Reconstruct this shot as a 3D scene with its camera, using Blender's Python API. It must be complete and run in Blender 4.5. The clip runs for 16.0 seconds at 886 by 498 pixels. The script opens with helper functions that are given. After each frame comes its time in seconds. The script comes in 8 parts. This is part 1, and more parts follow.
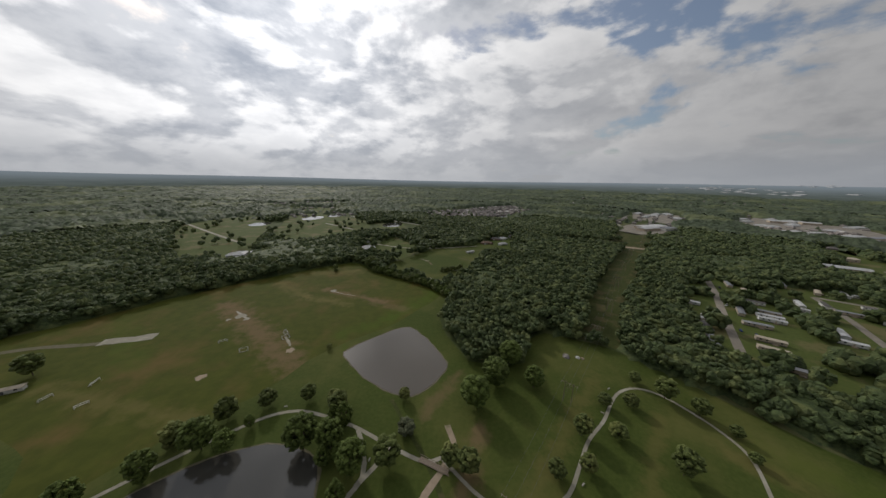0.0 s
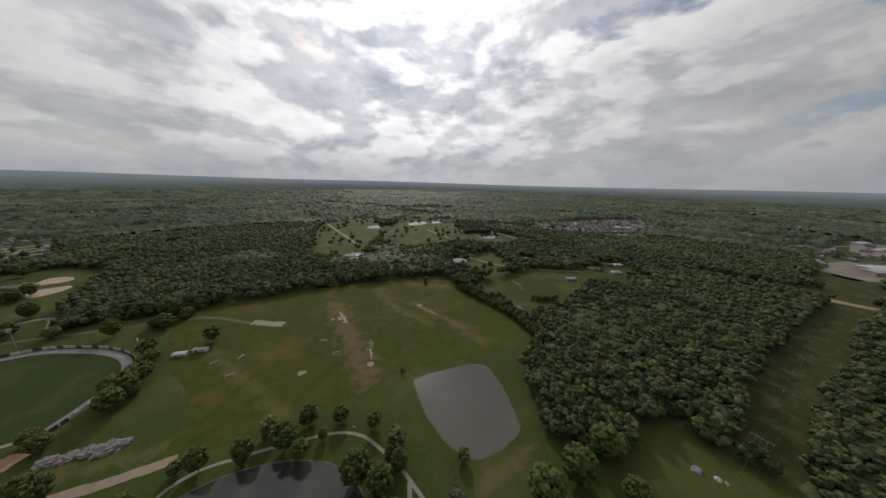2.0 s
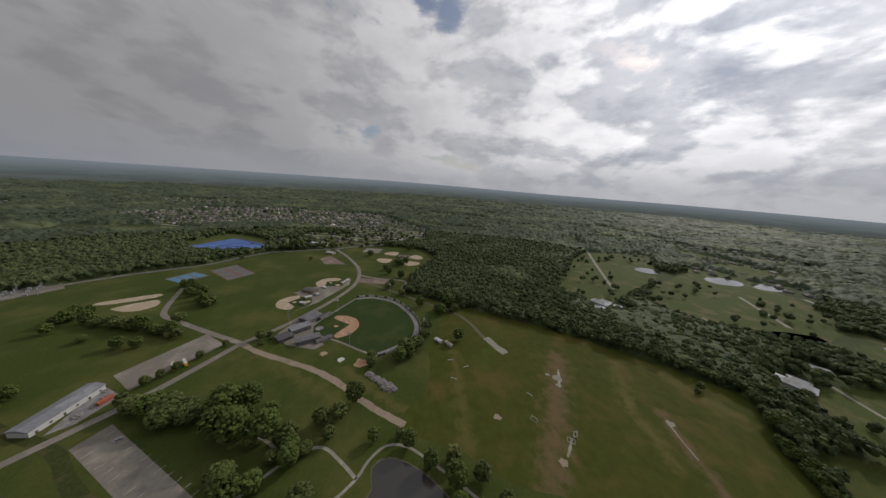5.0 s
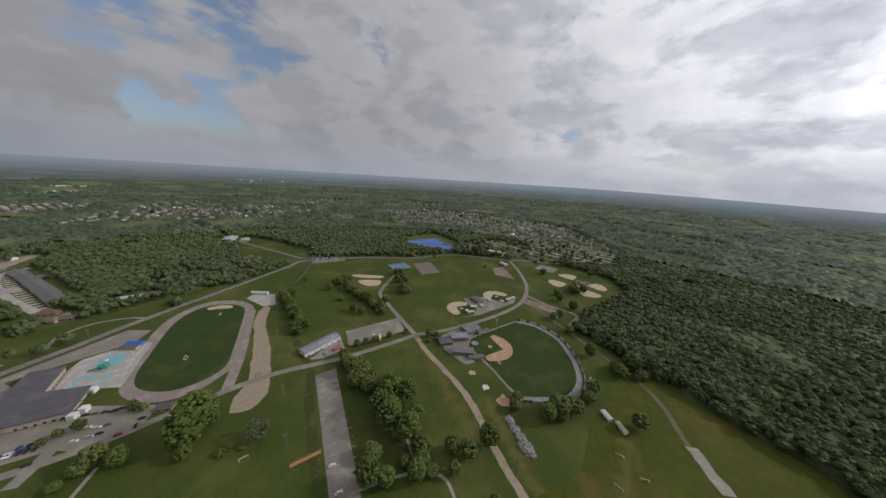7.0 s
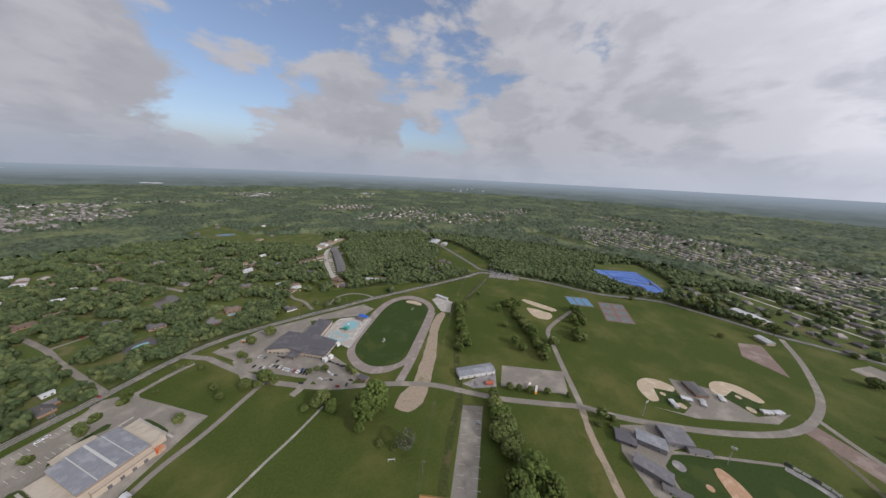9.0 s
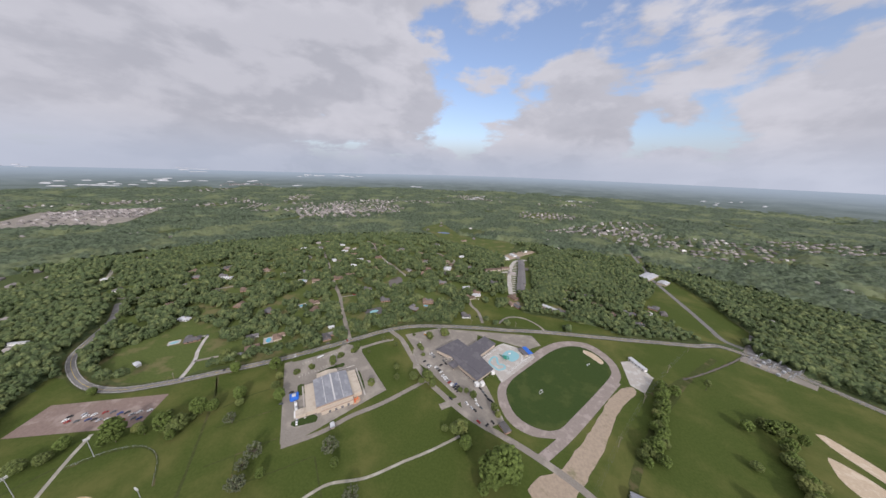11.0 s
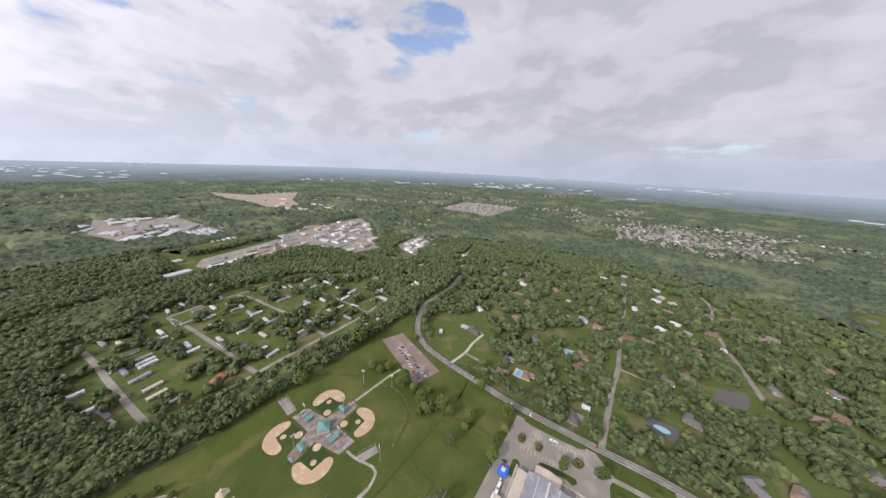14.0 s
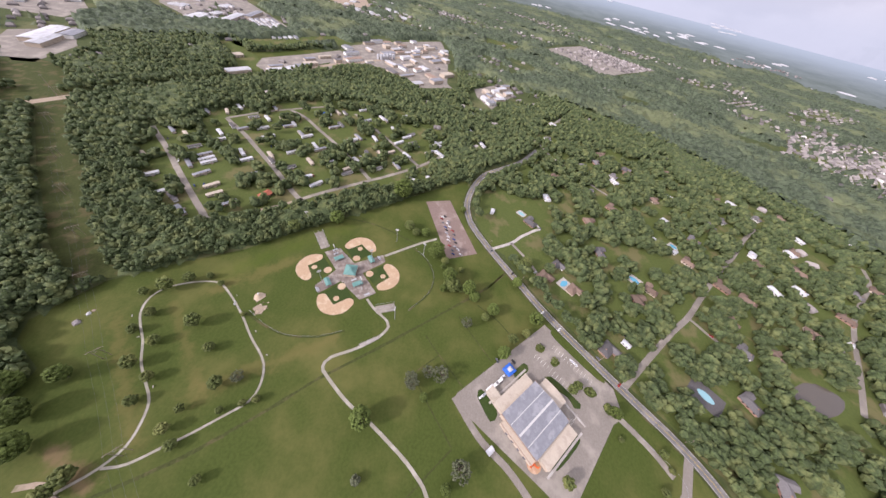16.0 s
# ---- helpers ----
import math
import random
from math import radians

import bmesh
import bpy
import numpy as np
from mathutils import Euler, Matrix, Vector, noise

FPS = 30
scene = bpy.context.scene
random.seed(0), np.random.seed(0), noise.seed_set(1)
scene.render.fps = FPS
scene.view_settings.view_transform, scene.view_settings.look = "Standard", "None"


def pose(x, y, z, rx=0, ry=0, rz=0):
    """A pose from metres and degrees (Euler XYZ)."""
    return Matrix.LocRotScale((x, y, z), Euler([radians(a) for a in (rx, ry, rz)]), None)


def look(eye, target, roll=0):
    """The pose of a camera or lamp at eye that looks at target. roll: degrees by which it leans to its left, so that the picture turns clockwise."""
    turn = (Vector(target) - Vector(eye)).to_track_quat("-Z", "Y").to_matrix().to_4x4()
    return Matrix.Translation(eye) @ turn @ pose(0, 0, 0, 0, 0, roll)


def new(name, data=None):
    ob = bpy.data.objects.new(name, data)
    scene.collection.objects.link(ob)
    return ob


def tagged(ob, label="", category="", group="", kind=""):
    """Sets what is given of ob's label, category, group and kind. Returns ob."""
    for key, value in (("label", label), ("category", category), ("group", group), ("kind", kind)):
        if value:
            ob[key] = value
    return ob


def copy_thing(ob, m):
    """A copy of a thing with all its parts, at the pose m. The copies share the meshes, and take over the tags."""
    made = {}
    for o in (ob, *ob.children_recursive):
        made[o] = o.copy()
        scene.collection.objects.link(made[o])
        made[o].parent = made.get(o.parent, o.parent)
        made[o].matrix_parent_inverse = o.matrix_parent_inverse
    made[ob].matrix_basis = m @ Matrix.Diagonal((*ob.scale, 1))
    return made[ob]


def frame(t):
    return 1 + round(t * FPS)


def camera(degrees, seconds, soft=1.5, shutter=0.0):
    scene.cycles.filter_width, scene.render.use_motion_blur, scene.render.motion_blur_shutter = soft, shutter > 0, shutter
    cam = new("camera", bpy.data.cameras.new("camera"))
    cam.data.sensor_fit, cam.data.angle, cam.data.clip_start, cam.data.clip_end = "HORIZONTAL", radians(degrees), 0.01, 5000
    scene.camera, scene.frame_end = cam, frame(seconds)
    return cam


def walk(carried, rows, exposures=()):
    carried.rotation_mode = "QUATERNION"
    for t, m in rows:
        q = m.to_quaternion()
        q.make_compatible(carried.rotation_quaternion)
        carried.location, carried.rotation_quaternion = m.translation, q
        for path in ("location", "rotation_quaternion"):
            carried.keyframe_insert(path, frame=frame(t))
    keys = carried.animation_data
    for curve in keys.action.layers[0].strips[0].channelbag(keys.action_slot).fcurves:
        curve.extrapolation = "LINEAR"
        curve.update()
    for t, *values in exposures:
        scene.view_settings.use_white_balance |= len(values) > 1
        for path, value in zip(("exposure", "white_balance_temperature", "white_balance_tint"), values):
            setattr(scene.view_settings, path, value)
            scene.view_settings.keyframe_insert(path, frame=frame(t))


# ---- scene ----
cam = camera(118.0, 16.0, soft=1.5)
# seconds, eye, target, roll
PATH = [
    (0, (-0.04, 0.13, 125.98), (-0.85, 96.76, 100.25), 0.99),
    (0.5, (1.66, 6.89, 130.74), (-5.28, 103.26, 104.97), 1.16),
    (1, (4.25, 12.22, 136.08), (-11.09, 107.64, 110.40), 1.02),
    (1.5, (5.00, 17.84, 139.11), (-20.24, 111.26, 113.90), 1.33),
    (2, (6.89, 23.05, 143.52), (-29.64, 112.70, 118.44), 1.11),
    (2.5, (9.15, 28.92, 144.36), (-39.55, 112.92, 120.42), 0.14),
    (3, (5.52, 33.39, 152.58), (-54.75, 109.19, 127.61), 1.28),
    (3.5, (5.36, 38.41, 157.33), (-66.46, 103.53, 132.82), 1.53),
    (4, (3.60, 45.88, 164.62), (-77.96, 97.91, 139.31), 1.71),
    (4.2, (3.54, 46.30, 166.77), (-81.36, 92.93, 141.94), 2.20),
    (6.3, (-20.42, 61.57, 186.65), (-115.03, 41.85, 160.96), 3.35),
    (6.5, (-24.93, 62.30, 188.10), (-117.73, 35.76, 161.97), 3.00),
    (7, (-28.90, 58.25, 191.04), (-116.90, 18.27, 165.41), 3.51),
    (7.5, (-37.02, 56.30, 197.54), (-116.84, 2.16, 171.12), 2.72),
    (8, (-43.14, 51.62, 203.13), (-112.83, -15.01, 176.62), 2.63),
    (8.5, (-49.62, 44.44, 207.20), (-107.20, -32.89, 180.69), 2.99),
    (9, (-60.09, 39.32, 212.77), (-102.99, -47.05, 186.35), 2.81),
    (9.2, (-65.60, 37.88, 216.15), (-101.92, -51.43, 189.60), 2.67),
    (11.3, (-84.89, -5.01, 244.04), (-49.52, -94.05, 215.38), 2.4),
    (11.5, (-83.31, -11.04, 248.07), (-41.65, -97.05, 218.61), 2.6),
    (12, (-80.30, -28.50, 253.93), (-22.89, -104.68, 223.94), 2.4),
    (12.5, (-75.84, -46.67, 253.56), (-4.28, -110.22, 224.58), 1.8),
    (13, (-63.36, -60.27, 257.46), (18.86, -109.10, 228.21), 2.64),
    (13.5, (-47.45, -70.32, 259.35), (42.20, -103.57, 230.08), 2.95),
    (14, (-29.98, -77.38, 261.42), (63.55, -95.93, 231.29), 2.93),
    (14.5, (-11.38, -81.13, 261.81), (82.68, -88.73, 228.73), 3.57),
    (15, (7.31, -83.51, 258.88), (98.41, -85.28, 217.68), 5.17),
    (15.5, (21.94, -85.10, 246.88), (105.65, -85.93, 192.17), 8.62),
    (16, (35.30, -89.92, 234.36), (102.49, -91.79, 160.32), 13.53),
]
STOPS = [(0.0, -0.66, 6420, 11), (4.0, -0.78, 6450, 13), (6.3, -0.58, 6270, 13), (7.0, -0.38, 6180, 14), (9.0, 0.06, 6060, 16), (12.0, 0.54, 6060, 19), (13.5, 0.60, 6060, 19), (15.0, 0.58, 6070, 20), (16.0, 0.90, 6130, 28)]
walk(cam, [(t, look(e, g, r)) for t, e, g, r in PATH], STOPS)

# ---- world and sun ----
SUN_YAW, SUN_UP = 31.0, 30.0
sun_way = Vector((-math.sin(radians(SUN_YAW)) * math.cos(radians(SUN_UP)), math.cos(radians(SUN_YAW)) * math.cos(radians(SUN_UP)), math.sin(radians(SUN_UP))))
world = bpy.data.worlds.new("sky")
scene.world = world
world.use_nodes = True
wt = world.node_tree
wt.nodes.clear()


def wn(kind, **values):
    n = wt.nodes.new(kind)
    for k, v in values.items():
        if k in n.inputs:
            n.inputs[k].default_value = v
        else:
            setattr(n, k, v)
    return n


def wmath(op, a, b=0.0, clamp=False):
    n = wt.nodes.new("ShaderNodeMath")
    n.operation, n.use_clamp = op, clamp
    for socket, v in zip(n.inputs, (a, b)):
        if isinstance(v, (int, float)):
            socket.default_value = v
        else:
            wt.links.new(v, socket)
    return n.outputs[0]


def wmix(f, a, b):
    n = wt.nodes.new("ShaderNodeMix")
    n.data_type = "RGBA"
    for socket, v in ((n.inputs[0], f), (n.inputs[6], a), (n.inputs[7], b)):
        if isinstance(v, (int, float)):
            socket.default_value = v
        elif isinstance(v, tuple):
            socket.default_value = (*v, 1)
        else:
            wt.links.new(v, socket)
    return n.outputs[2]


def wramp(v, lo, hi):
    n = wt.nodes.new("ShaderNodeMapRange")
    n.interpolation_type = "SMOOTHSTEP"
    n.inputs[1].default_value, n.inputs[2].default_value = lo, hi
    wt.links.new(v, n.inputs[0])
    return n.outputs[0]


def wnoise(vec, scale, detail, rough, off, distort=0.0):
    m = wt.nodes.new("ShaderNodeVectorMath")
    m.operation = "ADD"
    m.inputs[1].default_value = off
    wt.links.new(vec, m.inputs[0])
    n = wn("ShaderNodeTexNoise", Scale=scale, Detail=detail, Roughness=rough, Distortion=distort)
    wt.links.new(m.outputs[0], n.inputs["Vector"])
    return n.outputs["Fac"]


sky = wn("ShaderNodeTexSky", sky_type="NISHITA", sun_disc=False, sun_elevation=radians(SUN_UP), sun_rotation=radians(-SUN_YAW), altitude=100, air_density=1.0, dust_density=2.0)
spot = wn("ShaderNodeTexCoord")
parts = wn("ShaderNodeSeparateXYZ")
wt.links.new(spot.outputs["Generated"], parts.inputs[0])
dx, dy, dz = parts.outputs
lift = wmath("ADD", wmath("MAXIMUM", dz, 0.0), 0.20)
flat = wn("ShaderNodeCombineXYZ")
wt.links.new(wmath("DIVIDE", dx, lift), flat.inputs[0])
wt.links.new(wmath("DIVIDE", dy, lift), flat.inputs[1])
flat = flat.outputs[0]
dome = wn("ShaderNodeCombineXYZ")
for socket, v, k in zip(dome.inputs, (dx, dy, dz), (1.0, 1.0, 2.1)):
    wt.links.new(wmath("MULTIPLY", v, k), socket)
dome = dome.outputs[0]


def wlobe(way, inner, outer):
    """1 within so many degrees of a direction, falling to 0 at the outer angle."""
    n = math.sqrt(sum(v * v for v in way))
    dot = wmath("ADD", wmath("ADD", wmath("MULTIPLY", dx, way[0] / n), wmath("MULTIPLY", dy, way[1] / n)), wmath("MULTIPLY", dz, way[2] / n))
    return wramp(dot, math.cos(radians(outer)), math.cos(radians(inner)))


# nearness to the sun behind the cloud, and to the side of the sky where the cover breaks
toward = wmath("ADD", wmath("ADD", wmath("MULTIPLY", dx, sun_way.x), wmath("MULTIPLY", dy, sun_way.y)), wmath("MULTIPLY", dz, sun_way.z))
half = wmath("MULTIPLY", wmath("ADD", toward, 1.0), 0.5)
glow = wmath("POWER", half, 4.5)
broken = wramp(wmath("ADD", wmath("MULTIPLY", dx, -0.50), wmath("MULTIPLY", dy, -0.86)), -0.3, 0.9)
east = wramp(wmath("SUBTRACT", wmath("MULTIPLY", dx, 0.95), wmath("MULTIPLY", dy, -0.25)), 0.3, 0.95)
gap = wmath("MAXIMUM", wmath("MAXIMUM", wlobe((0.10, -0.95, 0.30), 3, 18), wlobe((-0.36, -0.90, 0.34), 4, 20)), wlobe((-0.66, -0.70, 0.42), 2, 14))
bank = wmath("MAXIMUM", wlobe((0.72, -0.60, 0.40), 8, 26), wmath("MAXIMUM", wlobe((-0.80, -0.55, 0.22), 6, 30), wlobe((-0.10, -0.97, 0.13), 2, 13)))
big = wnoise(flat, 0.95, 6.0, 0.55, (3.1, 7.7, 0.4), 0.35)
fine = wnoise(dome, 6.5, 9.0, 0.60, (9.2, 1.3, 4.0), 0.1)


def wpuffs(vec, scale, off):
    """Rounded heads, as on heaped clouds."""
    m = wt.nodes.new("ShaderNodeVectorMath")
    m.operation = "ADD"
    m.inputs[1].default_value = off
    wt.links.new(vec, m.inputs[0])
    bent = wt.nodes.new("ShaderNodeTexNoise")
    bent.inputs["Scale"].default_value, bent.inputs["Detail"].default_value = scale * 0.9, 4.0
    wt.links.new(m.outputs[0], bent.inputs["Vector"])
    sway = wt.nodes.new("ShaderNodeVectorMath")
    sway.operation = "MULTIPLY_ADD"
    wt.links.new(bent.outputs["Color"], sway.inputs[0])
    sway.inputs[1].default_value = (0.16, 0.16, 0.16)
    wt.links.new(m.outputs[0], sway.inputs[2])
    v = wt.nodes.new("ShaderNodeTexVoronoi")
    v.feature, v.normalize = "SMOOTH_F1", True
    v.inputs["Scale"].default_value, v.inputs["Detail"].default_value, v.inputs["Roughness"].default_value, v.inputs["Smoothness"].default_value = scale, 3.0, 0.55, 0.6
    wt.links.new(sway.outputs[0], v.inputs["Vector"])
    return wmath("SUBTRACT", 1.0, v.outputs["Distance"])


heads = wpuffs(dome, 4.4, (2.0, 5.0, 0.0))
heaps = wnoise(dome, 3.0, 9.0, 0.56, (1.7, 2.9, 8.0), 0.2)
sunward = tuple(v * 0.085 for v in (sun_way.x, sun_way.y, sun_way.z + 0.45))
beyond = wnoise(dome, 3.0, 9.0, 0.56, (1.7 + sunward[0], 2.9 + sunward[1], 8.0 + sunward[2]), 0.2)
shape = wmath("ADD", wmath("ADD", wmath("MULTIPLY", big, 0.36), wmath("MULTIPLY", heaps, 0.36)), wmath("ADD", wmath("MULTIPLY", fine, 0.12), wmath("MULTIPLY", heads, 0.22)))
cover = wmath("SUBTRACT", wmath("ADD", shape, wmath("MULTIPLY", bank, 0.10)), wmath("ADD", wmath("MULTIPLY", broken, 0.060), wmath("ADD", wmath("MULTIPLY", gap, 0.085), wmath("MULTIPLY", east, 0.045))))
cloud = wramp(cover, 0.452, 0.500)
near_ground = wmath("SUBTRACT", 1.0, wramp(dz, 0.0, 0.13))
cloud = wmath("MAXIMUM", cloud, wmath("MULTIPLY", near_ground, 0.8))
# white heads where the sun strikes, greyer bellies in the lee and where the cover is thick
heads_beyond = wpuffs(dome, 4.4, (2.0 + sunward[0] * 0.6, 5.0 + sunward[1] * 0.6, sunward[2] * 0.6))
lee = wramp(wmath("ADD", wmath("SUBTRACT", beyond, heaps), wmath("MULTIPLY", wmath("SUBTRACT", heads_beyond, heads), 0.5)), -0.07, 0.09)
thick = wramp(wmath("ADD", wmath("MULTIPLY", cover, 0.75), wmath("MULTIPLY", fine, 0.25)), 0.47, 0.62)
dim = wmath("ADD", wmath("MULTIPLY", lee, 0.70), wmath("MULTIPLY", thick, 0.42))
belly = wmath("MULTIPLY", dim, wmath("ADD", 0.34, wmath("MULTIPLY", glow, 0.60)), True)
grey = wmix(belly, (0.99, 0.985, 0.975), (0.32, 0.348, 0.395))
lit = wmath("ADD", wmath("ADD", wmath("MULTIPLY", glow, 1.75), wmath("MULTIPLY", wmath("POWER", half, 30.0), 0.9)), 0.62)
bright = wn("ShaderNodeVectorMath", operation="SCALE")
wt.links.new(grey, bright.inputs[0])
wt.links.new(lit, bright.inputs[3])
bright = bright.outputs[0]
blue_sky = wn("ShaderNodeVectorMath", operation="SCALE")
blue_sky.inputs[3].default_value = 0.16
wt.links.new(sky.outputs[0], blue_sky.inputs[0])
veil = wmix(0.16, blue_sky.outputs[0], (0.50, 0.525, 0.56))
shade = wmix(cloud, veil, bright)
low = wmix(half, (0.38, 0.435, 0.50), (0.82, 0.85, 0.89))
shade = wmix(wmath("MULTIPLY", near_ground, 0.7), shade, low)
back = wn("ShaderNodeBackground")
back.inputs["Strength"].default_value = 0.76
wt.links.new(shade, back.inputs["Color"])
wt.links.new(back.outputs[0], wn("ShaderNodeOutputWorld").inputs[0])

lamp = bpy.data.lights.new("sun", "SUN")
lamp.energy, lamp.angle, lamp.color = 2.0, radians(5.0), (1.0, 0.94, 0.84)
sun = new("sun", lamp)
sun.matrix_world = look((0, 0, 900), Vector((0, 0, 900)) - sun_way)


# ---- materials ----
def material(name, base, other=None, patch=None, scale=1.0, patch_scale=0.05, rough=0.85, metal=0.0, bump=0.0, bump_scale=None, island=0.0, each=0.0, patch_at=(0.5, 0.62), grain=0.5, spec=0.3):
    """A surface with fine grain (base to other), wide patches, bump, and a shift of tone from piece to piece."""
    m = bpy.data.materials.new(name)
    m.use_nodes = True
    t = m.node_tree
    b = t.nodes["Principled BSDF"]
    b.inputs["Roughness"].default_value, b.inputs["Metallic"].default_value = rough, metal
    b.inputs["Specular IOR Level"].default_value = spec
    geo = t.nodes.new("ShaderNodeNewGeometry")

    def noise_of(s, detail=4.0, rgh=0.6):
        n = t.nodes.new("ShaderNodeTexNoise")
        n.inputs["Scale"].default_value, n.inputs["Detail"].default_value, n.inputs["Roughness"].default_value = s, detail, rgh
        t.links.new(geo.outputs["Position"], n.inputs["Vector"])
        return n.outputs["Fac"]

    def ramp(v, lo, hi):
        n = t.nodes.new("ShaderNodeMapRange")
        n.interpolation_type = "SMOOTHSTEP"
        n.inputs[1].default_value, n.inputs[2].default_value = lo, hi
        t.links.new(v, n.inputs[0])
        return n.outputs[0]

    def mix(f, a, c):
        n = t.nodes.new("ShaderNodeMix")
        n.data_type = "RGBA"
        for socket, v in ((n.inputs[0], f), (n.inputs[6], a), (n.inputs[7], c)):
            if isinstance(v, tuple):
                socket.default_value = (*v, 1)
            else:
                t.links.new(v, socket)
        return n.outputs[2]

    other = other or tuple(c * 0.75 for c in base)
    colour = mix(ramp(noise_of(scale), 0.5 - grain / 2, 0.5 + grain / 2), base, other)
    if patch:
        colour = mix(ramp(noise_of(patch_scale, 6.0, 0.62), *patch_at), colour, patch)
    for amount, source in ((island, geo.outputs["Random Per Island"]), (each, t.nodes.new("ShaderNodeObjectInfo").outputs["Random"])):
        if amount:
            n = t.nodes.new("ShaderNodeHueSaturation")
            v = t.nodes.new("ShaderNodeMapRange")
            v.inputs[3].default_value, v.inputs[4].default_value = 1 - amount, 1 + amount
            t.links.new(source, v.inputs[0])
            t.links.new(v.outputs[0], n.inputs["Value"])
            t.links.new(colour, n.inputs["Color"])
            colour = n.outputs[0]
    t.links.new(colour, b.inputs["Base Color"])
    if bump:
        n = t.nodes.new("ShaderNodeBump")
        n.inputs["Strength"].default_value, n.inputs["Distance"].default_value = 1.0, bump
        t.links.new(noise_of(bump_scale or scale * 2, 5.0), n.inputs["Height"])
        t.links.new(n.outputs[0], b.inputs["Normal"])
    return m


M_GROUND = material("undergrowth", (0.070, 0.088, 0.032), (0.050, 0.066, 0.024), (0.110, 0.115, 0.050), 0.25, 0.012, bump=0.2, spec=0.08)
M_LAWN = material("mown_grass", (0.065, 0.085, 0.019), (0.045, 0.064, 0.013), (0.112, 0.112, 0.034), 0.5, 0.014, bump=0.05, patch_at=(0.42, 0.74), spec=0.08)
M_FIELD = material("field_grass", (0.074, 0.084, 0.014), (0.052, 0.063, 0.010), (0.126, 0.090, 0.030), 0.12, 0.022, bump=0.06, patch_at=(0.46, 0.74), spec=0.08)
M_WORN = material("thin_worn_grass", (0.130, 0.096, 0.046), (0.088, 0.074, 0.026), (0.064, 0.070, 0.017), 0.3, 0.12, bump=0.05, patch_at=(0.38, 0.58))


def wear(mat, streaks):
    """Soft-edged bare or lush streaks along lines in a grass: ends, half width, colour, strength."""
    t = mat.node_tree
    b = t.nodes["Principled BSDF"]
    geo = t.nodes.new("ShaderNodeNewGeometry")

    def op(kind, *values):
        n = t.nodes.new("ShaderNodeMath")
        n.operation = kind
        for socket, v in zip(n.inputs, values):
            if isinstance(v, (int, float)):
                socket.default_value = v
            else:
                t.links.new(v, socket)
        return n.outputs[0]

    xyz = t.nodes.new("ShaderNodeSeparateXYZ")
    t.links.new(geo.outputs["Position"], xyz.inputs[0])
    rag = t.nodes.new("ShaderNodeTexNoise")
    rag.inputs["Scale"].default_value, rag.inputs["Detail"].default_value, rag.inputs["Roughness"].default_value = 0.09, 8.0, 0.68
    t.links.new(geo.outputs["Position"], rag.inputs["Vector"])
    colour = b.inputs["Base Color"].links[0].from_socket
    for (ax, ay), (bx, by), half_width, tone, strength in streaks:
        n = math.hypot(bx - ax, by - ay)
        ux, uy = (bx - ax) / n, (by - ay) / n
        px, py = op("SUBTRACT", xyz.outputs[0], ax), op("SUBTRACT", xyz.outputs[1], ay)
        along = op("MINIMUM", op("MAXIMUM", op("ADD", op("MULTIPLY", px, ux), op("MULTIPLY", py, uy)), 0.0), n)
        ox, oy = op("SUBTRACT", px, op("MULTIPLY", along, ux)), op("SUBTRACT", py, op("MULTIPLY", along, uy))
        off = op("DIVIDE", op("SQRT", op("ADD", op("MULTIPLY", ox, ox), op("MULTIPLY", oy, oy))), half_width)
        f = t.nodes.new("ShaderNodeMapRange")
        f.interpolation_type = "SMOOTHSTEP"
        f.inputs[1].default_value, f.inputs[2].default_value = 1.0, -0.1
        f.inputs[3].default_value, f.inputs[4].default_value = 0.0, strength
        t.links.new(op("ADD", off, op("MULTIPLY", op("SUBTRACT", rag.outputs["Fac"], 0.5), 3.4)), f.inputs[0])
        m = t.nodes.new("ShaderNodeMix")
        m.data_type = "RGBA"
        t.links.new(f.outputs[0], m.inputs[0])
        t.links.new(colour, m.inputs[6])
        m.inputs[7].default_value = (*tone, 1)
        colour = m.outputs[2]
    t.links.new(colour, b.inputs["Base Color"])


BARE, LUSH, DRY = (0.175, 0.118, 0.066), (0.066, 0.098, 0.012), (0.145, 0.122, 0.042)
wear(M_FIELD, [((-215, 240), (-104, 156), 17, BARE, 0.75), ((-135, 282), (-60, 252), 7, BARE, 0.8), ((-150, 262), (-98, 248), 9, DRY, 0.7), ((-200, 300), (-150, 262), 12, DRY, 0.6), ((-10, 280), (-48, 222), 16, LUSH, 0.8), ((-48, 222), (-85, 190), 11, LUSH, 0.6), ((-240, 130), (-130, 110), 9, DRY, 0.55), ((-75, 255), (-40, 240), 10, BARE, 0.5), ((-280, 200), (-210, 150), 14, LUSH, 0.4), ((-190, 330), (-120, 345), 16, DRY, 0.6)])
wear(M_LAWN, [((-55, 150), (-90, 196), 5, LUSH, 0.6), ((30, 70), (100, 150), 9, DRY, 0.45), ((60, 50), (120, 120), 7, DRY, 0.4), ((120, -20), (60, 60), 9, DRY, 0.5), ((-230, 20), (-160, 80), 8, DRY, 0.6), ((-262, -60), (-190, 20), 11, DRY, 0.5), ((250, 20), (160, 100), 14, LUSH, 0.4), ((190, 50), (140, 100), 10, DRY, 0.5), ((20, 110), (8, 78), 7, BARE, 0.7), ((-10, 118), (10, 150), 6, BARE, 0.5)])
M_TURF = material("ballfield_turf", (0.041, 0.063, 0.017), (0.033, 0.053, 0.014), (0.055, 0.072, 0.021), 0.6, 0.03, bump=0.03, spec=0.08)
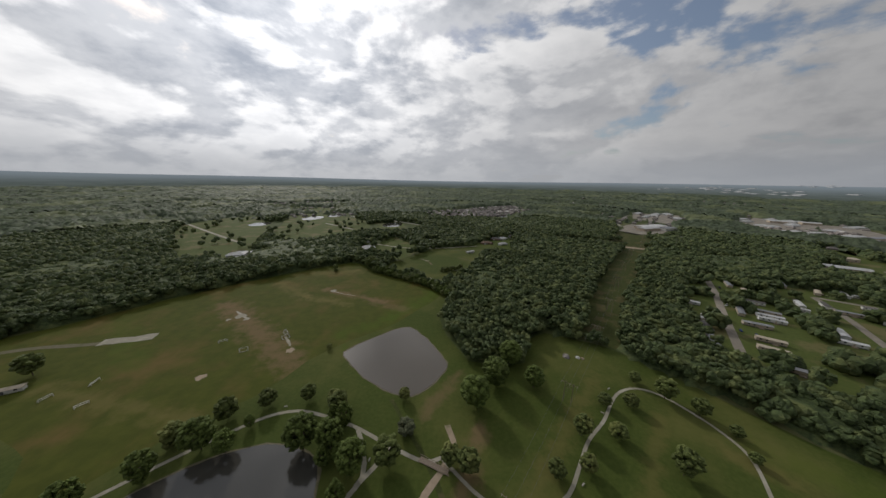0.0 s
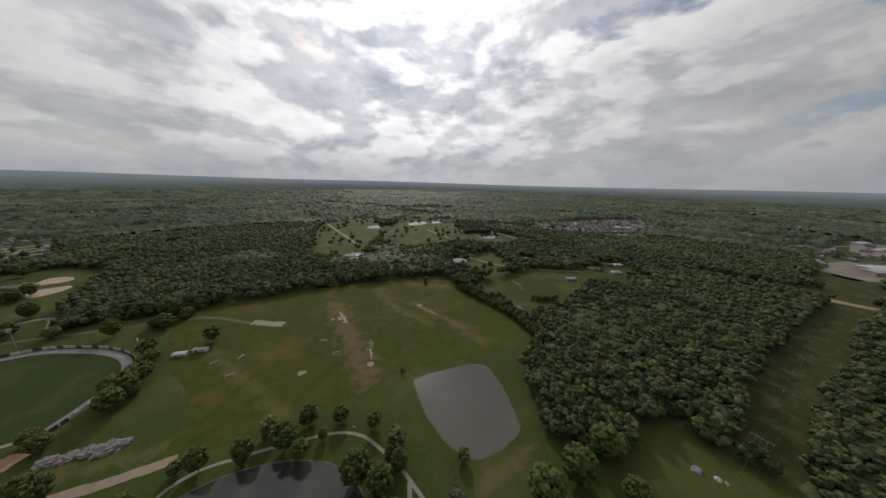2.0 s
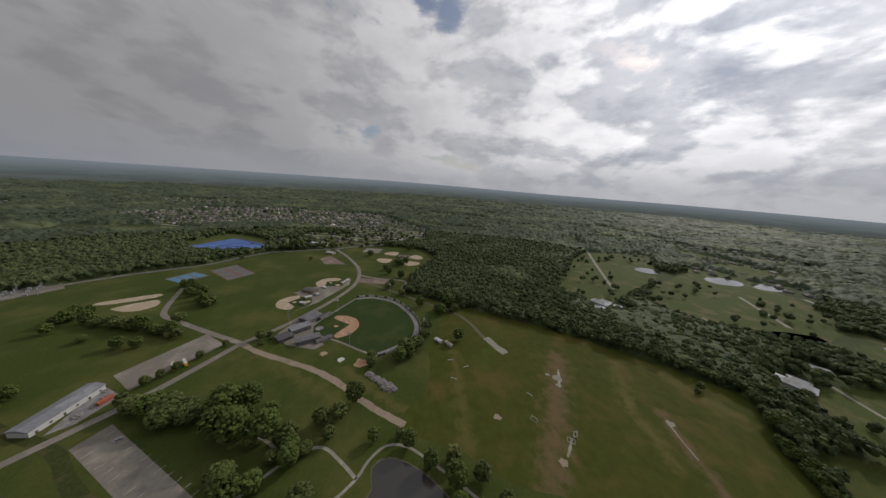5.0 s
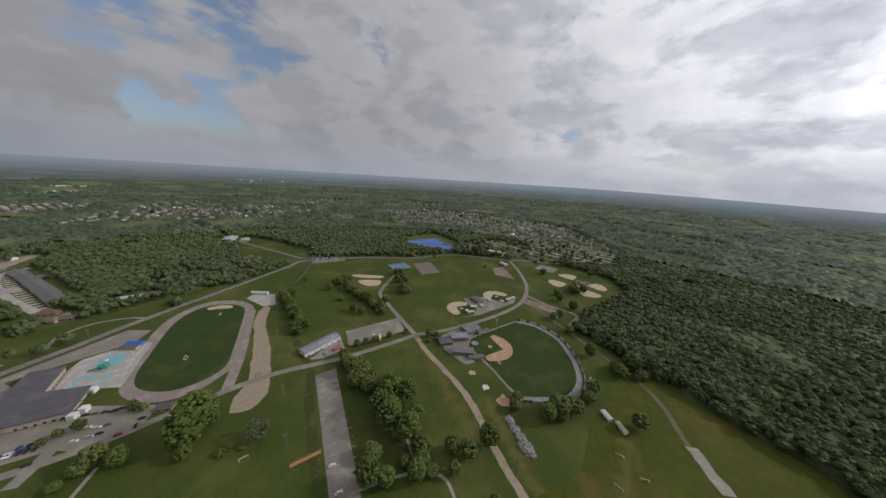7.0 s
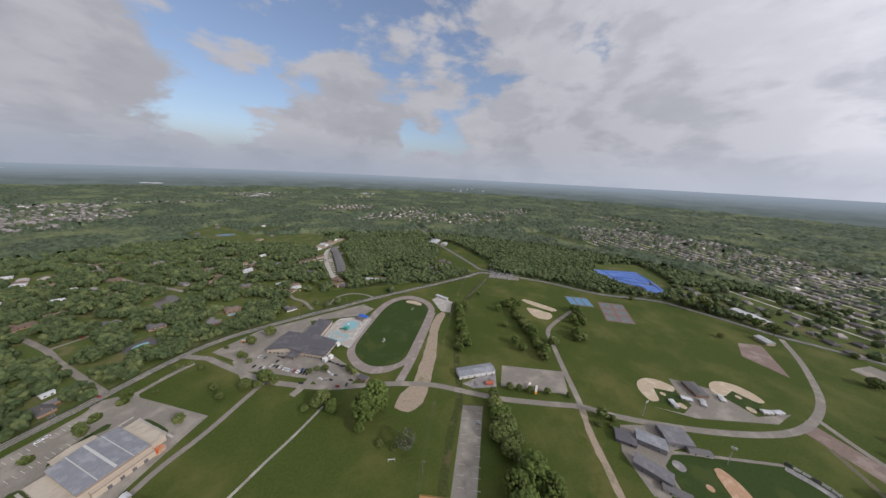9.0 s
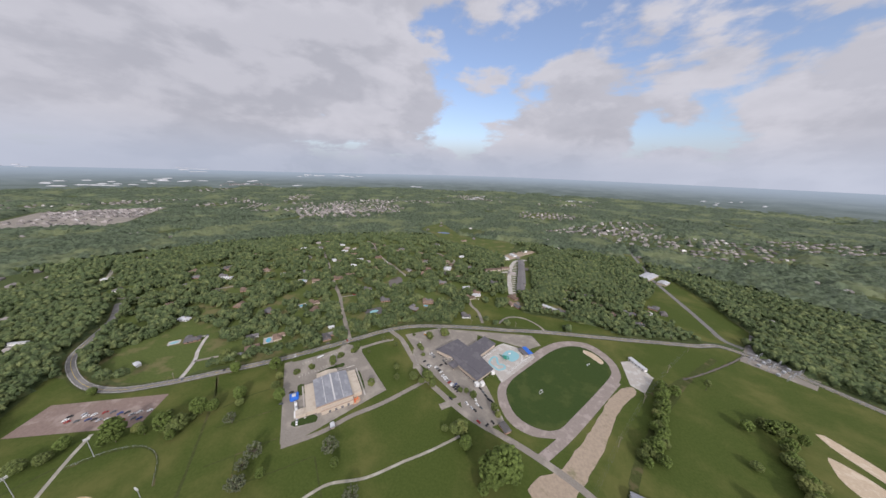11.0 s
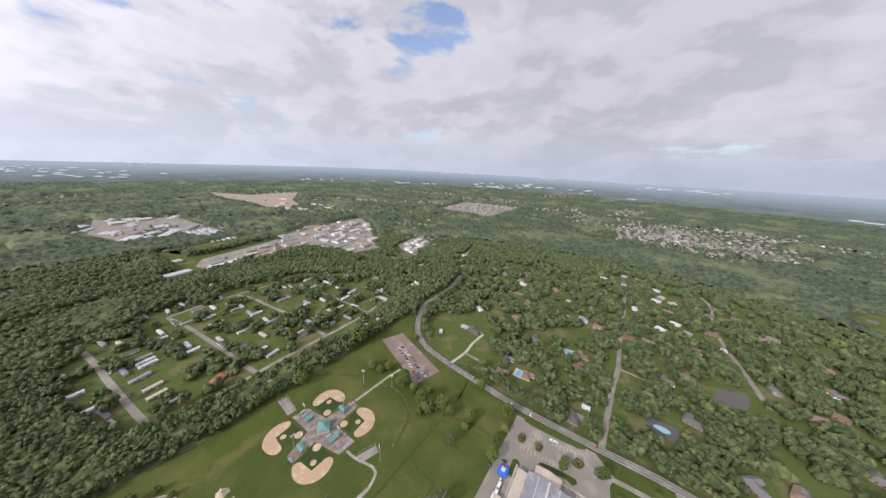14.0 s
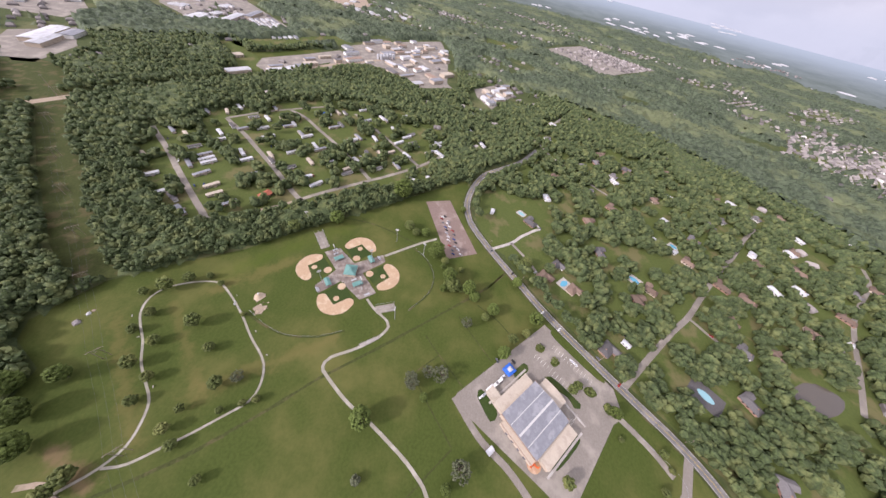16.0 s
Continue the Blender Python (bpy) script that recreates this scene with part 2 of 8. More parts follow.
M_YARD = material("yard_grass", (0.088, 0.108, 0.030), (0.064, 0.086, 0.023), (0.130, 0.120, 0.052), 0.4, 0.03, bump=0.05, spec=0.08)
M_DITCH = material("rough_grass", (0.062, 0.074, 0.022), (0.040, 0.050, 0.015), (0.092, 0.082, 0.036), 0.5, 0.06, bump=0.15, spec=0.08)
M_ASPHALT = material("asphalt", (0.165, 0.158, 0.148), (0.130, 0.124, 0.117), (0.205, 0.195, 0.180), 1.5, 0.06, rough=0.9, bump=0.01)
M_LOT = material("worn_asphalt", (0.232, 0.207, 0.172), (0.186, 0.165, 0.138), (0.295, 0.265, 0.220), 0.7, 0.05, rough=0.9, bump=0.01, patch_at=(0.46, 0.66))
M_PLAZA = material("worn_plaza", (0.205, 0.165, 0.138), (0.140, 0.115, 0.098), (0.285, 0.255, 0.215), 0.45, 0.13, rough=0.95, bump=0.02, patch_at=(0.44, 0.62))
M_REDLOT = material("reddish_gravel", (0.225, 0.165, 0.135), (0.170, 0.125, 0.105), (0.270, 0.215, 0.180), 0.5, 0.05, rough=0.95, bump=0.03)
M_CONCRETE = material("concrete", (0.40, 0.37, 0.325), (0.32, 0.295, 0.26), (0.44, 0.42, 0.38), 1.2, 0.12, rough=0.9, bump=0.01)
M_PATH = material("path_concrete", (0.30, 0.28, 0.225), (0.24, 0.225, 0.175), (0.36, 0.34, 0.28), 0.8, 0.1, rough=0.9, bump=0.01)
M_DIRT = material("pale_dirt", (0.345, 0.275, 0.20), (0.27, 0.215, 0.155), (0.17, 0.155, 0.085), 0.35, 0.07, rough=0.95, bump=0.05, patch_at=(0.55, 0.72))
M_TRACKWAY = material("worn_track_grass", (0.150, 0.130, 0.088), (0.105, 0.098, 0.055), (0.085, 0.088, 0.034), 0.5, 0.06, rough=0.95, bump=0.05, patch_at=(0.5, 0.7))
M_CLAY = material("infield_clay", (0.44, 0.315, 0.20), (0.38, 0.265, 0.16), (0.48, 0.37, 0.25), 0.5, 0.12, rough=0.95, bump=0.02)
M_SAND = material("pale_infield_sand", (0.46, 0.37, 0.26), (0.39, 0.31, 0.215), (0.50, 0.42, 0.31), 0.5, 0.12, rough=0.95, bump=0.02)
M_REDCLAY = material("red_infield_clay", (0.43, 0.27, 0.165), (0.36, 0.22, 0.13), (0.48, 0.34, 0.23), 0.5, 0.15, rough=0.95, bump=0.02)
M_BARK = material("bark", (0.13, 0.10, 0.075), (0.07, 0.055, 0.04), None, 3.0, bump=0.05)
M_WOODS = material("woodland_leaves", (0.079, 0.106, 0.040), (0.036, 0.051, 0.023), (0.120, 0.138, 0.052), 0.50, 0.085, rough=0.7, bump=0.6, bump_scale=0.9, island=0.20, spec=0.12, patch_at=(0.46, 0.66), grain=0.42)
# paler and bluer than M_WOODS: distance haze put into the leaf colour
M_FARWOODS = material("hazy_far_leaves", (0.096, 0.122, 0.071), (0.042, 0.057, 0.033), (0.126, 0.146, 0.072), 0.12, 0.006, rough=0.7, bump=1.0, bump_scale=0.16, spec=0.14, grain=0.24)
M_LEAF = material("park_tree_leaves", (0.104, 0.124, 0.036), (0.056, 0.074, 0.022), (0.130, 0.142, 0.044), 0.7, 0.05, rough=0.7, bump=0.4, bump_scale=1.6, island=0.24, each=0.16, spec=0.12)
M_LEAF_LIGHT = material("young_tree_leaves", (0.098, 0.128, 0.030), (0.058, 0.082, 0.020), None, 0.7, rough=0.7, bump=0.5, bump_scale=1.6, island=0.24, each=0.16, spec=0.12)
M_LEAF_RED = material("bare_tree_leaves", (0.110, 0.118, 0.068), (0.072, 0.084, 0.048), None, 0.7, rough=0.8, bump=0.15, bump_scale=2.2, island=0.25, spec=0.08)


def water(name, colour, rough):
    m = material(name, colour, tuple(c * 0.93 for c in colour), None, 0.02, rough=rough, spec=0.5, bump=0.01, bump_scale=0.6)
    return m


M_BROWN_WATER = water("muddy_pond_water", (0.092, 0.078, 0.060), 0.14)
M_DARK_WATER = water("dark_pond_water", (0.050, 0.048, 0.042), 0.10)
M_POOL = water("pool_water", (0.10, 0.34, 0.47), 0.08)
M_POOL_PALE = water("pale_pool_water", (0.23, 0.43, 0.46), 0.08)

M_TAN_WALL = material("tan_wall", (0.46, 0.385, 0.30), (0.41, 0.345, 0.265), None, 0.6, rough=0.85)
M_TAN_ROOF = material("tan_flat_roof", (0.46, 0.40, 0.315), (0.41, 0.355, 0.28), (0.38, 0.325, 0.255), 0.5, 0.15, rough=0.85)
M_RIB_ROOF = material("grey_metal_roof", (0.235, 0.24, 0.255), (0.195, 0.20, 0.215), (0.28, 0.285, 0.295), 0.4, 0.12, rough=0.7, spec=0.2)
M_STAND_ROOF = material("grey_stand_roof", (0.165, 0.16, 0.165), (0.135, 0.13, 0.135), (0.20, 0.195, 0.195), 0.4, 0.12, rough=0.6)
M_SKYLIGHT = material("white_roof_strip", (0.50, 0.495, 0.47), (0.44, 0.435, 0.41), None, 0.8, rough=0.6)
M_RUST = material("rust_trim", (0.30, 0.215, 0.16), (0.25, 0.18, 0.135), None, 0.8, rough=0.8)
M_WHITE = material("white_paint", (0.66, 0.65, 0.62), (0.58, 0.57, 0.535), None, 0.6, rough=0.7, each=0.06)
M_WHITE_ROOF = material("white_metal_roof", (0.50, 0.505, 0.51), (0.42, 0.425, 0.43), (0.37, 0.36, 0.34), 0.5, 0.15, rough=0.5, each=0.15)
M_DARK_ROOF = material("dark_metal_roof", (0.105, 0.098, 0.105), (0.090, 0.085, 0.092), (0.13, 0.12, 0.125), 0.3, 0.1, rough=0.7)
M_SHINGLE = material("grey_shingles", (0.145, 0.135, 0.130), (0.105, 0.100, 0.098), None, 1.2, rough=0.9, each=0.3)
M_BROWN_SHINGLE = material("brown_shingles", (0.185, 0.130, 0.095), (0.140, 0.100, 0.075), None, 1.2, rough=0.9, each=0.3)
M_RED_ROOF = material("red_roof", (0.42, 0.13, 0.075), (0.34, 0.10, 0.06), None, 1.0, rough=0.8)
M_GREEN_ROOF = material("green_metal_roof", (0.13, 0.27, 0.235), (0.105, 0.225, 0.20), None, 0.7, rough=0.6)
M_BLUE_ROOF = material("blue_metal_roof", (0.075, 0.155, 0.42), (0.06, 0.13, 0.37), (0.10, 0.19, 0.47), 0.1, 0.04, rough=0.5)
M_BLUE_CLOTH = material("blue_canvas", (0.03, 0.13, 0.50), (0.025, 0.11, 0.43), None, 0.6, rough=0.8)
M_BRICK = material("brick_wall", (0.30, 0.185, 0.135), (0.24, 0.15, 0.11), None, 2.0, rough=0.9, each=0.2)
M_GLASS = material("dark_window", (0.03, 0.035, 0.04), (0.02, 0.025, 0.03), None, 1.0, rough=0.1, spec=0.6)
M_STEEL = material("galvanised_steel", (0.46, 0.47, 0.48), (0.38, 0.39, 0.40), None, 2.0, rough=0.5, metal=0.4)
M_POLE = material("weathered_pole", (0.26, 0.21, 0.165), (0.19, 0.155, 0.12), None, 2.0, rough=0.9)
M_WOOD = material("orange_timber", (0.46, 0.25, 0.105), (0.38, 0.20, 0.085), None, 1.5, rough=0.85)
M_DARK = material("dark_rubber", (0.022, 0.022, 0.022), (0.016, 0.016, 0.016), None, 3.0, rough=0.8)
M_ORANGE = material("orange_paint", (0.65, 0.14, 0.03), (0.55, 0.11, 0.03), None, 1.0, rough=0.5)
M_YELLOW = material("bus_yellow", (0.68, 0.34, 0.03), (0.62, 0.30, 0.03), None, 1.0, rough=0.45)
M_SLIDE = material("green_plastic", (0.03, 0.24, 0.16), (0.025, 0.20, 0.13), None, 1.0, rough=0.4)
M_COURT_RED = material("red_court", (0.20, 0.115, 0.095), (0.17, 0.10, 0.085), (0.18, 0.13, 0.11), 0.5, 0.1, rough=0.85)
M_COURT_GREY = material("faded_green_court", (0.145, 0.155, 0.145), (0.125, 0.135, 0.128), (0.17, 0.175, 0.165), 0.5, 0.1, rough=0.85)
M_COURT_BLUE = material("blue_court", (0.12, 0.24, 0.36), (0.10, 0.21, 0.32), None, 0.5, rough=0.8)
M_GRAVEL = material("grey_gravel", (0.255, 0.24, 0.23), (0.185, 0.175, 0.17), (0.31, 0.295, 0.28), 0.7, 0.15, rough=0.95, bump=0.1)
M_TRACK = material("running_track", (0.255, 0.215, 0.185), (0.215, 0.18, 0.155), (0.30, 0.255, 0.225), 0.5, 0.1, rough=0.9)
M_RUBBLE = material("grey_rubble", (0.30, 0.275, 0.26), (0.17, 0.155, 0.145), None, 0.9, rough=0.95, bump=0.2)
M_CABLE = material("power_cable", (0.11, 0.11, 0.11), (0.09, 0.09, 0.09), None, 1.0, rough=0.7, metal=0.0)
M_LINE = material("white_line_paint", (0.62, 0.60, 0.54), (0.50, 0.48, 0.43), None, 1.2, rough=0.85)
M_YLINE = material("yellow_line_paint", (0.55, 0.40, 0.09), (0.45, 0.33, 0.08), None, 1.2, rough=0.85)
CAR_PAINTS = [material("car_paint_" + n, c, tuple(v * 0.95 for v in c), None, 0.5, rough=0.25, spec=0.6) for n, c in (("white", (0.72, 0.72, 0.70)), ("silver", (0.40, 0.41, 0.42)), ("black", (0.02, 0.02, 0.022)), ("blue", (0.03, 0.06, 0.20)), ("red", (0.32, 0.03, 0.025)), ("grey", (0.13, 0.135, 0.14)))]


def haze_material():
    """Far distance: pale blue-green land with glowing haze painted in, fading towards the horizon."""
    m = bpy.data.materials.new("far_haze_glow")
    m.use_nodes = True
    t = m.node_tree
    b = t.nodes["Principled BSDF"]
    b.inputs["Base Color"].default_value = (0.05, 0.06, 0.05, 1)
    b.inputs["Roughness"].default_value = 1.0
    b.inputs["Specular IOR Level"].default_value = 0.0
    geo = t.nodes.new("ShaderNodeNewGeometry")
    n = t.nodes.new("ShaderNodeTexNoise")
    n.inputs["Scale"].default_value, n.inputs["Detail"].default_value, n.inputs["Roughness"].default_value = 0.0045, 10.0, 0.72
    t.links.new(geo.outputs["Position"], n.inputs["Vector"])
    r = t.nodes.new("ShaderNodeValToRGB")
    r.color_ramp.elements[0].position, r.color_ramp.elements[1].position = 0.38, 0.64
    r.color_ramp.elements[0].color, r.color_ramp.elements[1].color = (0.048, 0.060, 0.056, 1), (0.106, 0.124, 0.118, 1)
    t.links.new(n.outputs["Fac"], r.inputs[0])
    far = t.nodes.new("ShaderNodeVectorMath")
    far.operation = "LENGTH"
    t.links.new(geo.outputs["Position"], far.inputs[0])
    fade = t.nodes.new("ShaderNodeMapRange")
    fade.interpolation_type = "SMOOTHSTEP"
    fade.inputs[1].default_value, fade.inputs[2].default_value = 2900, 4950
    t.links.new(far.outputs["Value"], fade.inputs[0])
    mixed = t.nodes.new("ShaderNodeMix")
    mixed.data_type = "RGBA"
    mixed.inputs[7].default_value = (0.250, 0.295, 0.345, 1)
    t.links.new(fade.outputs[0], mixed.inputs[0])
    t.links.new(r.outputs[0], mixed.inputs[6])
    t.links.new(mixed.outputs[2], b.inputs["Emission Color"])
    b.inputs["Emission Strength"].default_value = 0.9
    return m


M_HAZE = haze_material()


# ---- building helpers ----
def link(name, verts, faces, mat, parent=None, label="", smooth=False):
    me = bpy.data.meshes.new(name)
    me.from_pydata([tuple(v) for v in verts], [], [tuple(f) for f in faces])
    if smooth:
        me.polygons.foreach_set("use_smooth", [True] * len(me.polygons))
    me.materials.append(mat)
    ob = new(name, me)
    if parent is not None:
        ob.parent = parent
    return tagged(ob, label)


def part(name, bm, mat, parent, label="", smooth=False):
    """Links a bmesh as one mesh object under a thing or a part."""
    me = bpy.data.meshes.new(name)
    bm.to_mesh(me)
    bm.free()
    if smooth:
        me.polygons.foreach_set("use_smooth", [True] * len(me.polygons))
    me.materials.append(mat)
    ob = new(name, me)
    ob.parent = parent
    return tagged(ob, label)


def base(name, x, y, z=0.0, turn=0.0, label="", category="", group=""):
    """An Empty at a thing's foot; turn: degrees to the left from +x."""
    ob = new(name)
    ob.empty_display_size = 0.5
    ob.matrix_basis = pose(x, y, z, 0, 0, turn)
    return tagged(ob, label, category, group)


def curve(points, closed=False, step=4.0):
    """A smooth line through the points, with a point about every step metres."""
    p = [Vector((*q[:2], 0)) for q in points]
    n, out = len(p), []
    for i in range(n if closed else n - 1):
        a, b = p[i], p[(i + 1) % n]
        before = p[i - 1] if closed or i else a + (a - b)
        after = p[(i + 2) % n] if closed or i + 2 < n else b + (b - a)
        pieces = max(1, int((b - a).length / step))
        for k in range(pieces):
            s = k / pieces
            out.append(0.5 * (2 * a + (b - before) * s + (2 * before - 5 * a + 4 * b - after) * s * s + (3 * a - before - 3 * b + after) * s**3))
    if not closed:
        out.append(p[-1])
    return out


RIM = (154, 156, 158, 121, 126, 90, 60, 97, 154)  # height of the horizon, every 45 degrees from due west


def rise(x, y):
    """Height of the land: level near the park, low hills at the horizon, higher to one side."""
    r = math.hypot(x, y)
    if r < 2200:
        return 0.0
    turn = (math.degrees(math.atan2(y, x)) + 180) / 45
    k = min(7, int(turn))
    u = turn - k
    u = u * u * (3 - 2 * u)
    return (RIM[k] * (1 - u) + RIM[k + 1] * u) * ((r - 2200) / 2600) ** 1.4


def up(x, y):
    """How far a sheet of ground cover is lifted with the rising land far off."""
    h = rise(x, y)
    return h + 1.5 if h else 0.0


def sheet(name, points, z, mat, smooth=0.0, wobble=0.0, label="", kind="structure", category="", thick=0.0):
    """A flat piece of ground cover inside an outline."""
    line = curve(points, True, smooth) if smooth else [Vector((*q[:2], 0)) for q in points]
    if wobble:
        line = [v + Vector((noise.noise(v * 0.11), noise.noise(v * 0.11 + Vector((50, 0, 0))), 0)) * wobble + Vector((noise.noise(v * 0.5), noise.noise(v * 0.5 + Vector((50, 0, 0))), 0)) * wobble * 0.4 for v in line]
    bm = bmesh.new()
    vs = [bm.verts.new((v.x, v.y, z + up(v.x, v.y))) for v in line]
    es = [bm.edges.new((vs[i], vs[(i + 1) % len(vs)])) for i in range(len(vs))]
    bmesh.ops.triangle_fill(bm, edges=es, use_beauty=True, use_dissolve=False)
    for f in bm.faces:
        if f.normal.z < 0:
            f.normal_flip()
    if thick:
        n = len(vs)
        low = [bm.verts.new((v.co.x, v.co.y, z - thick)) for v in vs]
        for i in range(n):
            bm.faces.new((vs[i], low[i], low[(i + 1) % n], vs[(i + 1) % n]))
        bmesh.ops.recalc_face_normals(bm, faces=bm.faces)
    me = bpy.data.meshes.new(name)
    bm.to_mesh(me)
    bm.free()
    me.materials.append(mat)
    return tagged(new(name, me), label, category, kind=kind)


ROADS = []  # (points, half width) of all ways, to keep trees off them


def ribbon(name, points, width, z, mat, label="", kind="structure", closed=False, step=4.0, wobble=0.0, height=0.0, keep=True, category=""):
    """A way of even width along a line."""
    line = curve(points, closed, step)
    if keep:
        ROADS.append((line, width / 2))
    n, verts, faces = len(line), [], []
    for i, v in enumerate(line):
        a, b = line[i - 1] if i or closed else v, line[(i + 1) % n] if i + 1 < n or closed else v
        d = (b - a).normalized()
        side = Vector((-d.y, d.x, 0))
        w = width / 2 * (1 + wobble * noise.noise(v * 0.13))
        w2 = width / 2 * (1 + wobble * noise.noise(v * 0.13 + Vector((90, 0, 0))))
        verts += [(*(v + side * w).xy, z), (*(v - side * w2).xy, z)]
    for i in range(n if closed else n - 1):
        j = (i + 1) % n
        faces.append((2 * i, 2 * i + 1, 2 * j + 1, 2 * j))
    if height:
        m = len(verts)
        verts += [(x, y, z - height) for x, y, _ in verts]
        for i in range(n if closed else n - 1):
            j = (i + 1) % n
            faces += [(2 * i, 2 * j, m + 2 * j, m + 2 * i), (2 * i + 1, m + 2 * i + 1, m + 2 * j + 1, 2 * j + 1)]
        if not closed:
            faces += [(0, m, m + 1, 1), (m - 2, m - 1, 2 * m - 1, 2 * m - 2)]
    return tagged(link(name, verts, faces, mat), label, category, kind=kind)


def box(bm, x, y, z, sx, sy, sz, turn=0.0, taper=1.0):
    """A box standing on z, centred on x, y."""
    m = pose(x, y, z, 0, 0, turn)
    c = [m @ Vector((ax * sx / 2 * s, ay * sy / 2 * s, az * sz)) for az, s in ((0, 1.0), (1, taper)) for ax, ay in ((-1, -1), (1, -1), (1, 1), (-1, 1))]
    v = [bm.verts.new(q) for q in c]
    for f in ((3, 2, 1, 0), (4, 5, 6, 7), (0, 1, 5, 4), (1, 2, 6, 5), (2, 3, 7, 6), (3, 0, 4, 7)):
        bm.faces.new([v[i] for i in f])
    return bm


def boxes(*rows):
    bm = bmesh.new()
    for r in rows:
        box(bm, *r)
    return bm


def rod(bm, a, b, r, sides=6, r2=None):
    a, b = Vector(a), Vector(b)
    q = (b - a).to_track_quat("Z", "Y").to_matrix()
    rings = []
    for c, s in ((a, r), (b, r if r2 is None else r2)):
        rings.append([bm.verts.new(c + q @ Vector((math.cos(k * math.tau / sides) * s, math.sin(k * math.tau / sides) * s, 0))) for k in range(sides)])
    for k in range(sides):
        bm.faces.new((rings[0][k], rings[0][(k + 1) % sides], rings[1][(k + 1) % sides], rings[1][k]))
    bm.faces.new(rings[0][::-1])
    bm.faces.new(rings[1])
    return bm


def gable(bm, x, y, z, sx, sy, rise, turn=0.0, over=0.4, thick=0.18, hip=0.0):
    """A pitched roof with its ridge along x; hip: how far the ridge ends are drawn in."""
    m = pose(x, y, z, 0, 0, turn)
    a, b = sx / 2 + over, sy / 2 + over
    top = [(-a + hip, 0, rise), (a - hip, 0, rise)]
    eave = [(-a, -b, 0), (a, -b, 0), (a, b, 0), (-a, b, 0)]
    v = [bm.verts.new(m @ Vector(q)) for q in eave + top]
    low = [bm.verts.new(m @ Vector((q[0], q[1], q[2] - thick))) for q in eave]
    for f in ((v[0], v[1], v[5], v[4]), (v[2], v[3], v[4], v[5]), (v[1], v[2], v[5]), (v[3], v[0], v[4]), (low[3], low[2], low[1], low[0])):
        bm.faces.new(f)
    for i in range(4):
        bm.faces.new((v[i], low[i], low[(i + 1) % 4], v[(i + 1) % 4]))
    return bm


# ---- the land ----
def build_ground():
    """One sheet: level round the park, rising a little far off to the horizon."""
    rings = [0, 200, 500, 900, 1400, 2000, 2200, 2400, 2600, 2800, 3000, 3300, 3600, 3900, 4200, 4500, 4800]
    sides = 96
    verts, faces = [(0, 0, 0)], []
    for r in rings[1:]:
        up = 0
        verts += [(x, y, up + rise(x, y)) for x, y in ((r * math.cos(k * math.tau / sides), r * math.sin(k * math.tau / sides)) for k in range(sides))]
    for k in range(sides):
        faces.append((0, 1 + k, 1 + (k + 1) % sides))
    for i in range(len(rings) - 2):
        a, b = 1 + i * sides, 1 + (i + 1) * sides
        for k in range(sides):
            faces.append((a + k, b + k, b + (k + 1) % sides, a + (k + 1) % sides))
    return tagged(link("ground", verts, faces, M_GROUND, smooth=True), "dark green grass and undergrowth reaching to the horizon", "ground", kind="structure")



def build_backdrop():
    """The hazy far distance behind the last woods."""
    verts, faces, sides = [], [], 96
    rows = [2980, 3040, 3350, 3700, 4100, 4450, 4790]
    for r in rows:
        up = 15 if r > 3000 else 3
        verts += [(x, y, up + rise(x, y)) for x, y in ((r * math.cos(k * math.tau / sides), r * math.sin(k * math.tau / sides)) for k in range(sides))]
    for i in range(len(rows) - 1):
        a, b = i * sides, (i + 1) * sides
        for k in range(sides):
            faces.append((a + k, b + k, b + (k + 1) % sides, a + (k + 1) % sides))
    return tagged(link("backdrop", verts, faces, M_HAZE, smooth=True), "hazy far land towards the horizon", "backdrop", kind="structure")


build_ground()
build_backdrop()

PARK = [(-413, 80), (-372, 135), (-345, 165), (-320, 200), (-290, 243), (-254, 288), (-214, 324), (-180, 355), (-140, 385), (-112, 370), (-98, 346), (-70, 334), (-44, 318), (-20, 300), (0, 278), (8, 256), (-4, 222), (2, 196), (18, 164), (37, 158), (58, 163), (72, 194), (86, 202), (103, 195), (128, 184), (147, 161), (167, 135), (189, 103), (210, 84), (232, 62), (256, 37), (296, -6), (345, -52), (372, -80), (402, -112), (343, -122), (310, -128), (279, -144), (259, -150), (229, -186), (188, -224), (159, -254), (137, -274)]
PARK2 = [(137, -274), (110, -307), (78, -337), (40, -357), (0, -368), (-43, -379), (-85, -388), (-145, -403), (-254, -420), (-356, -438), (-412, -444), (-510, -352), (-568, -268), (-648, -204), (-676, -130), (-696, -56), (-715, -17), (-720, 70), (-690, 160), (-600, 190), (-540, 150), (-470, 112), (-413, 80)]
sheet("lawn", PARK + PARK2[1:-1], 0.03, M_LAWN, label="mown park grass with dry and worn patches", category="lawn")
BIGFIELD = [(-348, 158), (-320, 196), (-290, 239), (-254, 284), (-214, 320), (-180, 350), (-140, 379), (-114, 364), (-98, 340), (-70, 328), (-44, 312), (-22, 296), (-4, 276), (-40, 215), (-75, 185), (-95, 160), (-110, 128), (-132, 108), (-160, 66), (-190, 90), (-225, 100), (-262, 110)]
sheet("meadow", BIGFIELD, 0.06, M_FIELD, 12, 3.0, label="big open field of thin yellowing grass with bare tracks", category="field")
FIELD2 = [(-88, 352), (-82, 384), (-22, 470), (41, 498), (106, 558), (150, 560), (127, 507), (115, 438), (79, 444), (50, 390), (37, 346), (18, 324), (-7, 303), (-36, 325)]
sheet("pasture", FIELD2, 0.06, M_LAWN, 15, 4.0, label="rough yellowing pasture behind a hedge", category="field")
